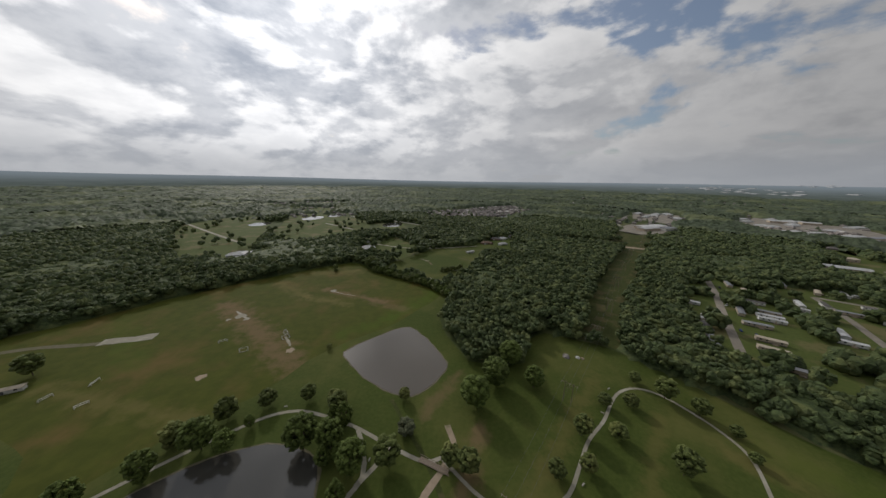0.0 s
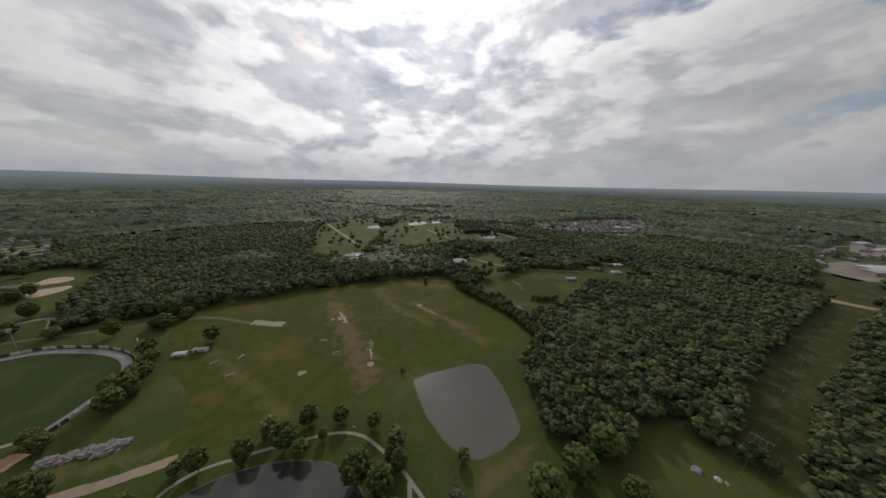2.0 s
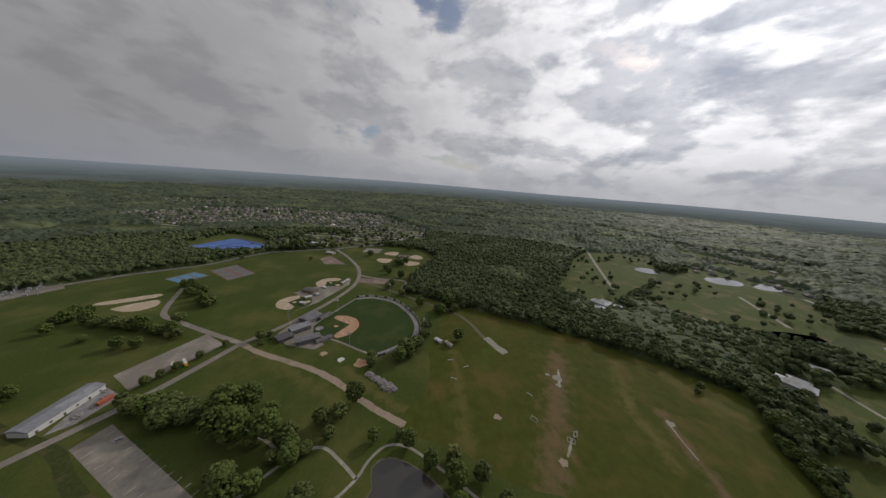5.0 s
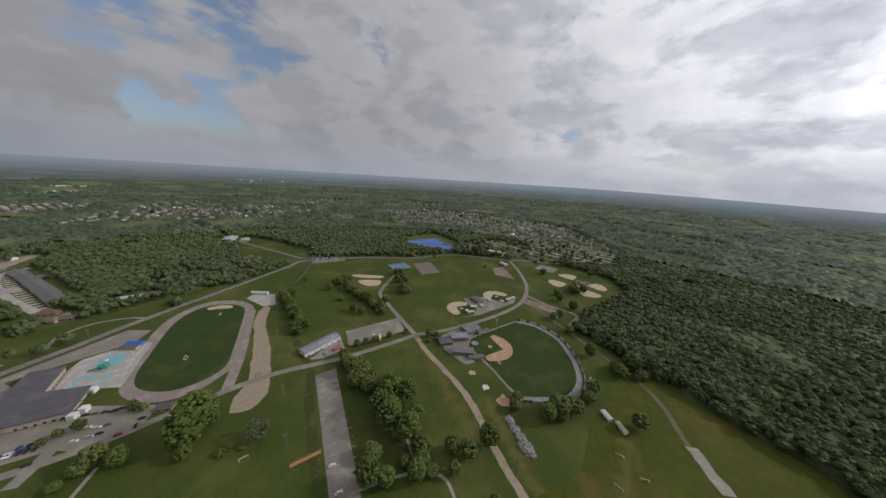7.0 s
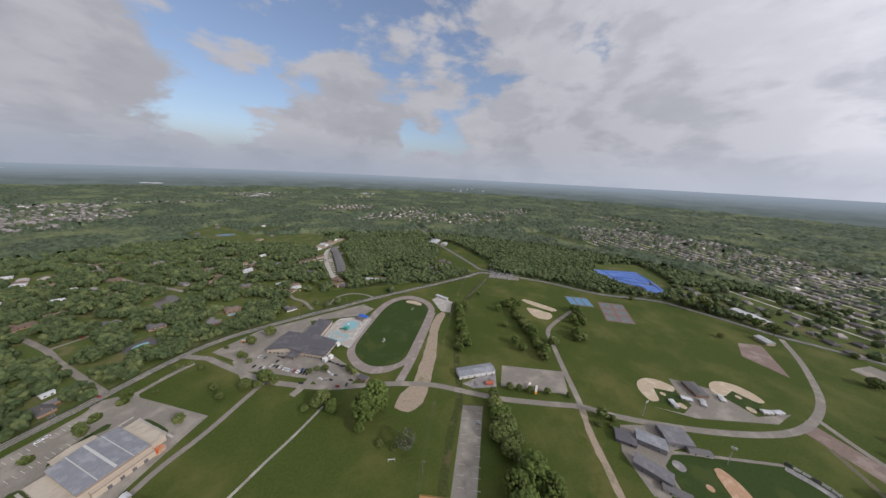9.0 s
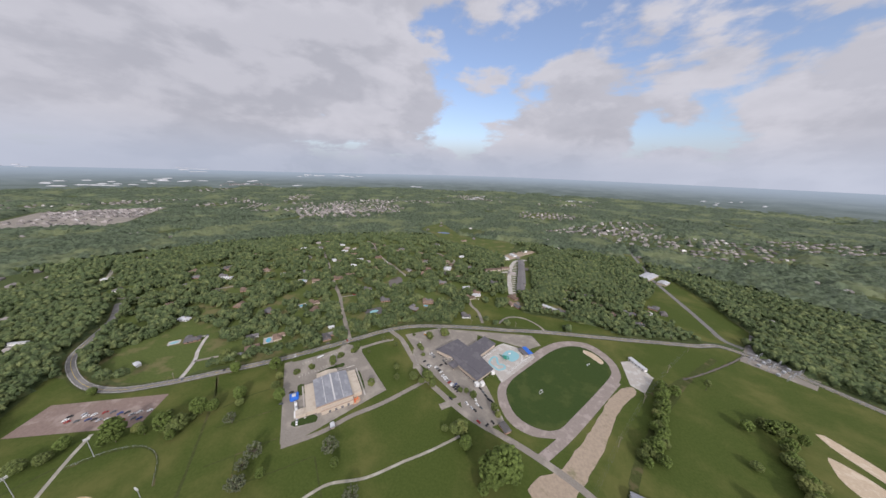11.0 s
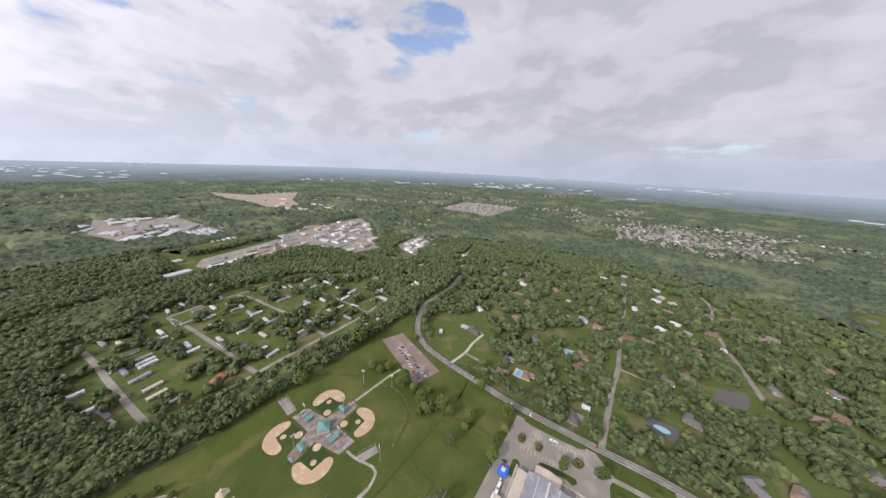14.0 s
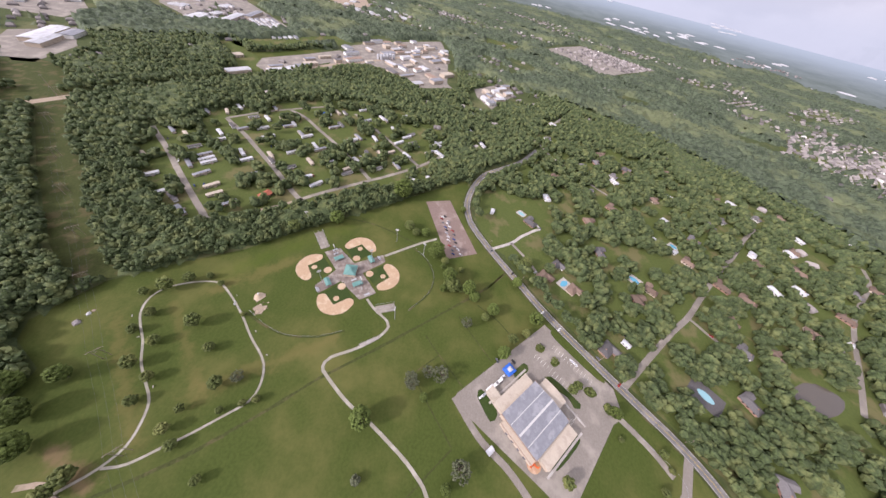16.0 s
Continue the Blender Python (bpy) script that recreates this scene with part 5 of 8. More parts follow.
def prism(points, z0, z1, grow=1.0, ridge=0.0):
    """An upright block on an outline; grow scales it about its middle."""
    cx, cy = sum(p[0] for p in points) / len(points), sum(p[1] for p in points) / len(points)
    bm = bmesh.new()
    low = [bm.verts.new((cx + (x - cx) * grow, cy + (y - cy) * grow, z0)) for x, y in points]
    top = [bm.verts.new((v.co.x, v.co.y, z1)) for v in low]
    n = len(low)
    for i in range(n):
        bm.faces.new((low[i], low[(i + 1) % n], top[(i + 1) % n], top[i]))
    for ring in (low, top):
        bmesh.ops.triangle_fill(bm, edges=[bm.edges.get((ring[i], ring[(i + 1) % n])) for i in range(n)], use_beauty=True)
    bmesh.ops.recalc_face_normals(bm, faces=bm.faces)
    return bm


def aquatic_center():
    o = (-36, -298)
    rel = lambda pts: [(x - o[0], y - o[1]) for x, y in pts]  # noqa: E731
    g = base("aquatic_center", *o, 0.1, 0, "low pool building with a broad dark grey roof", "building")
    outline = rel([(3, -292.5), (-20, -325.5), (-38, -313), (-56.5, -345.5), (-74, -332.5), (-56.5, -300.5), (-76, -280), (-60, -254.5), (-35, -272), (-21, -286)])
    part("wall", prism(outline, 0, 4.6, 0.965), M_TAN_WALL, g)
    part("roof", prism(outline, 4.6, 5.3), M_DARK_ROOF, g, "dark grey metal roof")
    part("ridge_cap", rod(rod(bmesh.new(), (22, 1, 5.3), (-32, 36, 5.5), 0.25, 5), (-15, 8, 5.35), (-30, -40, 5.5), 0.25, 5), M_DARK_ROOF, g)
    cp = part("entrance_canopy", prism(rel([(-19, -273), (-28, -285), (-36, -278), (-28.5, -266.5)]), 3.4, 4.0), M_DARK_ROOF, g, "dark canopy over the entrance drive")
    for x, y in rel([(-20.5, -273), (-28.3, -267.8), (-35, -277.5)]):
        part("column", rod(bmesh.new(), (x, y, 0), (x, y, 3.5), 0.3, 6), M_TAN_WALL, cp)
    for a, b, n in (((0, -290.8), (-17, -281), 4), ((-37, -269), (-58, -254.5), 6), ((-58.5, -300), (-73, -328.5), 7), ((-62, -255.8), (-75, -277), 5)):
        (x0, y0), (x1, y1) = rel([a, b])
        windows_along(g, x0, y0, x1, y1, 1.0, n, 1.8, 1.7)
    for x, y in rel([(-60, -252.5), (-75.5, -277.5), (-66, -255)]):
        part("porch", boxes((x, y, 0, 4.5, 4.5, 4.0, 40)), M_WHITE, g, "pale block porch at the corner")


aquatic_center()
DECK = [(-56, -303), (-75, -334), (-84, -344), (-100, -342), (-124, -335), (-128, -326), (-88, -266), (-78, -280)]
sheet("pool_deck", DECK, 0.16, M_CONCRETE, label="pale concrete deck round the outdoor pools", category="paving")
sheet("swimming_pool", [(-84, -314), (-89, -327), (-97, -331.5), (-106.5, -326), (-105.5, -316), (-97.5, -307.5), (-90, -312)], 0.22, M_POOL_PALE, 2.5, label="pale turquoise outdoor pool with a curved edge", category="pool")
ribbon("lazy_river", [(-69.5, -296.5), (-72.5, -307.6), (-77.6, -310), (-79.2, -302.5), (-82, -297), (-87, -298), (-90, -293), (-82.6, -286.6), (-76.6, -290), (-72.3, -293)], 2.6, 0.22, M_POOL_PALE, "narrow winding turquoise pool channel", closed=True, step=1.5, keep=False, category="pool")


def water_slide():
    g = base("water_slide", -88.5, -307.5, 0.16, 0, "green water slide tower beside the pool", "slide")
    for x, y in ((-1.6, -1.6), (1.6, -1.6), (1.6, 1.6), (-1.6, 1.6)):
        part("leg", rod(bmesh.new(), (x, y, 0), (x, y, 4.5), 0.14, 6), M_SLIDE, g)
    part("platform", boxes((0, 0, 3.6, 3.8, 3.8, 0.25)), M_SLIDE, g)
    part("roof", gable(bmesh.new(), 0, 0, 5.6, 3.8, 3.8, 1.3, hip=1.9), M_SLIDE, g)
    chute = bmesh.new()
    prev = Vector((1.5, 0, 3.8))
    for k in range(1, 15):
        a = k * 0.5
        q = Vector((3.4 * math.cos(a) - 1.6, -1.5 - 3.2 * math.sin(a) - k * 0.25, 3.8 - k * 0.24))
        rod(chute, prev, q, 0.5, 6)
        prev = q
    part("chute", chute, M_SLIDE, g, "curling green chute")
    part("long_chute", rod(bmesh.new(), (1.0, -1.5, 3.6), (7.5, -9, 0.4), 0.45, 6), M_SLIDE, g)


water_slide()


def umbrella_at(x, y, mat):
    g = base("pool_umbrella", x, y, 0.16, 0, "small sun umbrella on the pool deck", "umbrella", "umbrellas round the pool")
    part("pole", rod(bmesh.new(), (0, 0, 0), (0, 0, 2.4), 0.05, 5), M_STEEL, g)
    bm = bmesh.new()
    bmesh.ops.create_cone(bm, segments=8, radius1=1.7, radius2=0.05, depth=0.7, cap_ends=True, matrix=Matrix.Translation((0, 0, 2.5)))
    part("canopy", bm, mat, g)


def lounger(x, y, turn, first=[]):
    if first:
        return copy_thing(first[0], pose(x, y, 0.16, 0, 0, turn))
    g = base("sun_lounger", x, y, 0.16, turn, "white sun lounger on the pool deck", "lounger", "loungers round the pool")
    part("bed", boxes((0, 0, 0.3, 1.5, 0.7, 0.1)), M_WHITE, g)
    part("backrest", boxes((-0.95, 0, 0.36, 0.6, 0.7, 0.3)), M_WHITE, g)
    part("legs_frame", boxes((0.5, 0, 0, 0.1, 0.6, 0.3), (-0.5, 0, 0, 0.1, 0.6, 0.3)), M_STEEL, g)
    first.append(g)
    return g


umbrella_at(-94, -320.8, M_WHITE)
for line in ([(-78, -336), (-86, -341), (-98, -339), (-108, -332), (-111, -322), (-110, -312)], [(-60, -302), (-68, -315), (-76, -328)], [(-122, -326), (-108, -306), (-94, -284)]):
    pts = curve(line, step=2.2)
    for a, b in zip(pts[::1], pts[1:]):
        lounger(a.x, a.y, math.degrees(math.atan2(b.y - a.y, b.x - a.x)) + 90)


def shade_shed():
    g = base("shade_shelter", -115, -332.5, 0.16, -53, "pool shelter with a blue and dark roof", "shelter")
    part("blue_roof", gable(bmesh.new(), 0, -3.2, 3.0, 15, 6.2, 0.8), M_BLUE_CLOTH, g, "bright blue roof half")
    part("dark_roof", gable(bmesh.new(), 0, 3.6, 3.0, 15, 6.8, 0.8), M_DARK_ROOF, g, "dark roof half")
    part("wall", boxes((0, 3.4, 0, 14, 5.6, 2.9)), M_TAN_WALL, g)
    for x in (-6.5, 0, 6.5):
        part("post", rod(bmesh.new(), (x, -5.5, 0), (x, -5.5, 3.0), 0.12, 5), M_STEEL, g)


shade_shed()


def shed(name, x, y, sx, sy, h, turn, wall, roof, label, rise=1.0, hip=0.0, category="shed", openings=2, group=""):
    g = base(name, x, y, 0.1, turn, label, category, group)
    part("wall", boxes((0, 0, 0, sx, sy, h)), wall, g)
    part("roof", gable(bmesh.new(), 0, 0, h, sx, sy, rise, over=0.5, hip=hip), roof, g)
    for k in range(openings):
        x0 = (k + 0.5) / openings * sx - sx / 2
        for side in (-1, 1):
            part("window" if k % 2 else "door", boxes((x0, side * sy / 2, 0.1 if k % 2 == 0 else 1.1, 1.4, 0.12, 2.1 if k % 2 == 0 else 1.1)), M_GLASS if k % 2 else M_DARK_ROOF, g)
    return g


def shelter(x, y, sx, sy, h, turn, roof, label, rise=1.2, hip=0.0, category="shelter", group=""):
    g = base("shelter", x, y, 0.12, turn, label, category, group)
    part("roof", gable(bmesh.new(), 0, 0, h, sx, sy, rise, over=0.3, hip=hip), roof, g)
    for ax in (-1, 1):
        for ay in (-1, 1):
            part("post", boxes((ax * (sx / 2 - 0.3), ay * (sy / 2 - 0.3), 0, 0.3, 0.3, h)), M_STEEL, g)
    return g


# softball hub, dugouts, cages
h = shed("concession_stand", 189, -7.3, 12, 11, 4.0, 8, M_TAN_WALL, M_GREEN_ROOF, "concession stand with a green hipped roof", 2.6, 5.0, "building")
part("lantern", gable(boxes((0, 0, 5.8, 3, 3, 0.9)), 0, 0, 6.7, 3, 3, 0.9, hip=1.4), M_GREEN_ROOF, h, "small raised green roof on top")
for x, y, turn in ((171, 9, 40), (202, 10.5, 135), (176, -19, 130), (209, -22, 40)):
    shelter(x, y, 9, 4.5, 2.6, turn, M_GREEN_ROOF, "dugout shelter with a green roof", 0.8, 0, "dugout", "dugouts round the softball plaza")
for x, y, turn in ((162, 14, 40), (213, 20, 140), (168, -31, 125), (214.5, -30, 40), (208, 17, 135), (181, -13, 130)):
    g = base("bleachers", x, y, 0.12, turn, "small aluminium bleachers on the plaza", "bleachers", "bleachers on the softball plaza")
    for k in range(4):
        part("bench", boxes((0, k * 0.7, 0.4 + k * 0.4, 5, 0.5, 0.12)), M_STEEL, g)
    part("frame", boxes((-2.2, 1.0, 0, 0.15, 2.4, 0.4), (2.2, 1.0, 0, 0.15, 2.4, 0.4)), M_STEEL, g)


def batting_cage(x, y, turn, sx, sy):
    g = base("batting_cage", x, y, 0.1, turn, "fenced batting cage on worn gravel", "cage")
    part("floor", boxes((0, 0, 0, sx, sy, 0.1)), M_LOT, g)
    for k in range(5):
        for side in (-1, 0, 1):
            part("post", rod(bmesh.new(), (sx * (k / 4 - 0.5), side * sy / 2, 0), (sx * (k / 4 - 0.5), side * sy / 2, 3.2), 0.07, 5), M_STEEL, g)
    for side in (-1, 0, 1):
        part("rail", rod(bmesh.new(), (-sx / 2, side * sy / 2, 3.2), (sx / 2, side * sy / 2, 3.2), 0.06, 4), M_STEEL, g)


batting_cage(222.5, 38.5, 40, 26, 9)
batting_cage(157, -53, -65, 18, 8)
# stands of the baseball field
shed("grandstand", -305, -38, 21, 11.5, 5.2, 125, M_STAND_ROOF, M_RIB_ROOF, "grandstand under a grey ribbed metal roof", 0.9, 0, "grandstand")
shed("grandstand", -330.5, -32, 21, 17, 4.6, 145, M_STAND_ROOF, M_STAND_ROOF, "stand building with a grey metal roof", 0.8, 0, "grandstand")
shed("grandstand", -281, -24, 24, 10, 4.6, 112, M_STAND_ROOF, M_STAND_ROOF, "open stand under a grey metal roof", 0.8, 0, "grandstand")
shed("clubhouse", -289, -49.5, 15, 12, 3.4, 130, M_DARK_ROOF, M_DARK_ROOF, "small dark-roofed clubhouse by the stands", 0.9, 0, "building")
shed("dugout", -334.5, -15.8, 17, 5.0, 2.6, 143, M_CONCRETE, M_SHINGLE, "long grey-roofed dugout beside the infield", 0.5, 0, "dugout")
shed("dugout", -280.5, -7.5, 17, 5.5, 2.6, 125, M_CONCRETE, M_SHINGLE, "long grey-roofed dugout beside the infield", 0.5, 0, "dugout")
sheet("plaza", [(-276, -44), (-300, -60), (-322, -50), (-348, -33), (-338, -22), (-318, -26), (-296, -22), (-272, -6), (-264, -14)], 0.10, M_LOT, 0, label="worn concrete apron round the stands", category="paving")
shed("concession_stand", -420, -53, 20, 13, 3.4, 60, M_BRICK, M_SHINGLE, "concession building with a dark roof between ball fields", 1.4, 3, "building")
for x, y, turn in ((-395, -50, 130), (-432, -35, 40), (-452, -8, 150), (-405, -40, 30), (-462, -3, 160), (-375, -52, 60)):
    shed("dugout", x, y, 9, 4, 2.4, turn, M_CONCRETE, M_WHITE_ROOF, "low dugout with a pale roof", 0.5, 0, "dugout", 2, "dugouts of the twin ball fields")
b = shed("metal_barn", -212, -169, 42, 13, 4.4, 170, M_WHITE, M_RIB_ROOF, "long pale grey metal barn beside a rubble yard", 1.6, 0, "barn", 6)
sheet("rubble_yard", [(-190, -160), (-236, -164), (-222, -143), (-198, -150)], 0.11, M_GRAVEL, 0, 1.5, label="cluttered gravel yard beside the barn", category="yard")
rubble_heap([(-205, -155, 3.5), (-214, -152, 3.0), (-222, -152, 3.4), (-229, -158, 2.6)], "heap of stone and scrap in a yard")
shed("red_container", -217, -148.5, 8, 2.8, 2.6, 160, M_RED_ROOF, M_RED_ROOF, "rusty red shed in the rubble yard", 0.3, 0, "shed", 0)
p = shed("press_box", -258, -354, 24, 5, 3.4, 118, M_WHITE, M_WHITE_ROOF, "long white press box beside the running track", 0.5, 0, "building", 5)
shed("ticket_shed", -95, -206.5, 11, 6.5, 2.8, -48, M_BRICK, M_SHINGLE, "small shed with a dark roof near the car park", 1.2, 1.5)
shed("team_shelter", -254, 127, 10, 3.4, 2.4, 30, M_WHITE, M_TAN_ROOF, "open team shelter at the field's edge", 0.4, 0, "shelter")
shed("team_shelter", -262, 117, 9, 4.0, 2.4, 35, M_WHITE, M_WHITE_ROOF, "white-roofed team shelter at the field's edge", 0.5, 0, "shelter")
shed("storage_shed", 44, 452, 14, 5, 2.6, 30, M_WHITE, M_WHITE_ROOF, "long white shed on the pasture", 0.6)
shed("blue_tent", 123.5, -173.5, 8.5, 7.5, 2.6, -45, M_BLUE_CLOTH, M_BLUE_CLOTH, "bright blue canvas tent in the car park", 1.5, 3.6, "tent", 0)
part("tent_top", gable(bmesh.new(), 0, 0, 4.1, 4.2, 3.6, 0.9, over=0.1, hip=1.7), M_WHITE_ROOF, bpy.data.objects["blue_tent"], "pale square on the tent's top")
shed("field_shed", 63.5, -158, 5, 3, 2.4, -45, M_TAN_WALL, M_WHITE_ROOF, "little shed behind the gym", 0.7)


def sculpture(x, y):
    bm = bmesh.new()
    for k in range(3):
        a = k * 2.1
        rod(bm, (0, 0, 0.2), (3.2 * math.cos(a), 3.2 * math.sin(a), 0.4), 0.5, 6)
        rod(bm, (3.2 * math.cos(a), 3.2 * math.sin(a), 0.3), (3.6 * math.cos(a + 0.3), 3.6 * math.sin(a + 0.3), 2.0), 0.45, 6, 0.2)
    rod(bm, (0, 0, 0), (0, 0, 3.2), 0.6, 6, 0.3)
    me = bpy.data.meshes.new("play_structure")
    bm.to_mesh(me)
    bm.free()
    me.materials.append(M_ORANGE)
    ob = new("play_structure", me)
    ob.location = (x, y, 0.15)
    tagged(ob, "bright orange play structure on a red-brown pad", "play structure")


sculpture(61, -191)
disc("play_pad", 61, -191, 5.5, 0.14, M_REDCLAY, "red-brown mulch pad under the play structure", "pad")


def footbridge(a, b, width, mat, label):
    a, b = Vector((*a, 0)), Vector((*b, 0))
    mid, turn = (a + b) / 2, math.degrees(math.atan2(b.y - a.y, b.x - a.x))
    g = base("footbridge", mid.x, mid.y, 0.15, turn, label, "bridge")
    n = (b - a).length
    for k in range(int(n / 0.9)):
        part("plank", boxes((-n / 2 + 0.45 + k * 0.9, 0, 0.25, 0.82, width, 0.1)), mat, g)
    for side in (-1, 1):
        part("beam", boxes((0, side * (width / 2 - 0.15), 0, n, 0.2, 0.25)), mat, g)
        part("handrail", boxes((0, side * width / 2, 1.25, n, 0.12, 0.12)), mat, g)
        for k in range(int(n / 3) + 1):
            part("post", boxes((-n / 2 + k * 3, side * width / 2, 0.2, 0.12, 0.12, 1.05)), mat, g)


footbridge((-111, -81), (-128, -71), 2.4, M_WOOD, "orange timber footbridge over a ditch")
footbridge((-10, 94), (4, 88), 2.6, M_POLE, "weathered timber footbridge over a stream")
footbridge((128, -55), (118, -42), 2.4, M_CONCRETE, "plain concrete footbridge along the trail")


def school():
    o = (-700, -285)
    rel = lambda pts: [(x - o[0], y - o[1]) for x, y in pts]  # noqa: E731
    g = base("school", *o, 0.1, 0, "large school under connected bright blue metal roofs", "building")
    for name, pts in (("west_wing", [(-678, -363), (-700, -352), (-672, -300), (-640, -296)]), ("north_wing", [(-695, -354), (-772, -310), (-752, -286), (-690, -325)]), ("east_wing", [(-768, -312), (-748, -275), (-686, -211), (-705, -218), (-742, -262), (-756, -284)]), ("south_wing", [(-676, -312), (-661, -284), (-680, -243), (-664, -227), (-684, -209), (-712, -240), (-690, -270)]), ("middle_block", [(-688, -326), (-752, -288), (-738, -264), (-716, -250), (-692, -268), (-674, -300)])):
        q = rel(pts)
        part(name, prism(q, 0, 4.4, 0.95), M_TAN_WALL, g)
        part(name + "_roof", prism(q, 4.4, 5.0), M_BLUE_ROOF, g, "bright blue metal roof")
        cx, cy = sum(p[0] for p in q) / len(q), sum(p[1] for p in q) / len(q)
        a, b = (Vector(q[0]) + Vector(q[-1])) / 2, (Vector(q[len(q) // 2]) + Vector(q[len(q) // 2 - 1])) / 2
        part(name + "_ridge", rod(rod(bmesh.new(), (a.x, a.y, 5.0), (cx, cy, 5.7), 0.5, 4), (cx, cy, 5.7), (b.x, b.y, 5.0), 0.5, 4), M_BLUE_ROOF, g)


school()
for x, y, sx, sy, turn, r in ((-705, -149, 30, 16, 60, M_WHITE_ROOF), (-733, -100, 46, 18, 70, M_WHITE_ROOF), (-641, -59, 18, 12, 60, M_WHITE_ROOF), (-411, -735, 60, 26, 50, M_WHITE_ROOF), (-430, -700, 26, 18, 50, M_WHITE_ROOF), (-158, -476, 26, 8, -30, M_WHITE_ROOF), (-107, -549, 40, 17, 91, M_SHINGLE), (-108, -592, 42, 18, 91, M_SHINGLE), (-107.5, -636, 42, 17, 91, M_SHINGLE), (-107, -680, 40, 16, 92, M_SHINGLE), (-106, -722, 38, 16, 93, M_SHINGLE), (-37, -640, 40, 12, 31, M_BROWN_SHINGLE), (-66, -662, 22, 12, 31, M_BROWN_SHINGLE)):
    shed("apartment_block" if r != M_WHITE_ROOF else "hall", x, y, sx, sy, 4.5, turn, M_TAN_WALL, r, "long low building with a grey pitched roof" if r != M_WHITE_ROOF else "long low building with a white metal roof", 2.0, 0, "building", 8)
for x, y in ((-62, -752), (-82, -790), (-112, -850)):
    shed("apartment_block", x, y, 22, 12, 4.0, 130, M_WHITE, M_WHITE_ROOF, "new pale building on bare ground", 1.6, 2, "building", 4)
shed("concession_stand", -608, 107, 16, 10, 3.4, 25, M_BRICK, M_BROWN_SHINGLE, "brown-roofed concession building between four ball fields", 1.6, 3, "building")
for x, y, turn in ((-597, 95, 30), (-622, 100, 120), (-598, 118, 120), (-618, 119, 40)):
    shed("dugout", x, y, 9, 4, 2.4, turn, M_CONCRETE, M_STAND_ROOF, "low dugout with a grey roof", 0.5, 0, "dugout", 2, "dugouts of the four far ball fields")
# factories
def point_in(poly, x, y):
    hit = False
    for (x0, y0), (x1, y1) in zip(poly, poly[1:] + poly[:1]):
        if (y0 > y) != (y1 > y) and x < (x1 - x0) * (y - y0) / (y1 - y0) + x0:
            hit = not hit
    return hit


for k, (x, y, sx, sy, turn, r) in enumerate(((840, 235, 44, 16, -35, M_RUST), (575, 745, 90, 30, 20, M_WHITE_ROOF), (545, 712, 60, 22, 20, M_WHITE_ROOF), (600, 720, 40, 24, 20, M_RIB_ROOF), (1180, 870, 40, 30, -35, M_WHITE_ROOF), (1110, 900, 40, 30, -35, M_WHITE_ROOF), (893, 695, 70, 30, 10, M_WHITE_ROOF), (960, 640, 100, 24, 10, M_WHITE_ROOF), (1040, 630, 90, 20, 10, M_RIB_ROOF), (770, -125, 21, 14, 40, M_WHITE_ROOF), (795, -135, 20, 12, 40, M_RIB_ROOF), (822, -128, 25, 15, 40, M_TAN_ROOF), (842, -150, 19, 14, -50, M_WHITE_ROOF), (870, -165, 32, 13, -50, M_WHITE_ROOF), (900, -178, 26, 11, -50, M_RIB_ROOF), (815, -165, 29, 13, 40, M_TAN_ROOF), (785, -160, 31, 14, -50, M_WHITE_ROOF), (845, -185, 24, 15, -50, M_WHITE_ROOF), (750, -140, 21, 15, -50, M_RIB_ROOF))):
    shed("factory", x, y, sx, sy, 6.5, turn, M_TAN_WALL if k % 3 else M_WHITE, r, "long far factory shed with a metal roof", 1.6, 0, "factory", 5, "factory sheds beyond the woods")
rng_works = random.Random(12)
WORKS = []
while len(WORKS) < 46:
    x, y = rng_works.uniform(700, 1180), rng_works.uniform(-20, 300)
    sx, sy = rng_works.uniform(16, 44), rng_works.uniform(9, 20)
    if not point_in(INDUSTRY, x, y) or any(math.hypot(x - q[0], y - q[1]) < (sx + q[2]) * 0.46 for q in WORKS) or math.hypot(x - 918, y - 170) < 34:
        continue
    WORKS.append((x, y, sx, sy))
for k, (x, y, sx, sy) in enumerate(WORKS):
    shed("factory", x, y, sx, sy, rng_works.uniform(3.5, 8.0), -38 + rng_works.choice((0, 0, 0, 90)), (M_TAN_WALL, M_WHITE, M_TAN_WALL)[k % 3], (M_WHITE_ROOF, M_RIB_ROOF, M_TAN_ROOF, M_WHITE_ROOF, M_RIB_ROOF, M_RUST, M_SHINGLE)[k % 7], "far factory building with a low metal roof", 1.2, 0, "factory", 3, "factory sheds beyond the woods")
for k in range(20):
    u, v = k // 5 * 52 - 80, k % 5 * 15 - 32
    shed("storage_shed", 955 + u * 0.66 - v * 0.75, 522 + u * 0.75 + v * 0.66, 46, 8, 3.2, 48.5, M_WHITE, M_WHITE_ROOF if k % 3 else M_RIB_ROOF, "long narrow storage building with a pale roof", 0.5, 0, "storage building", 6, "storage rows beyond the woods")
for k, (x, y, sx, sy, turn) in enumerate(((657, 331, 46, 24, -38), (713, 308, 34, 18, -38), (740, 303, 30, 16, -38), (690, 318, 24, 14, -38), (676, 350, 30, 10, -38), (684, 450, 34, 18, -30), (610, 391, 44, 20, -35), (770, 320, 26, 12, -38), (810, 300, 30, 10, -38))):
    shed("depot_hall", x, y, sx, sy, 5.0, turn, M_TAN_WALL, (M_WHITE_ROOF, M_RIB_ROOF, M_TAN_ROOF)[k % 3], "low depot hall with a pale metal roof", 1.0, 0, "depot", 4, "depot halls beyond the woods")
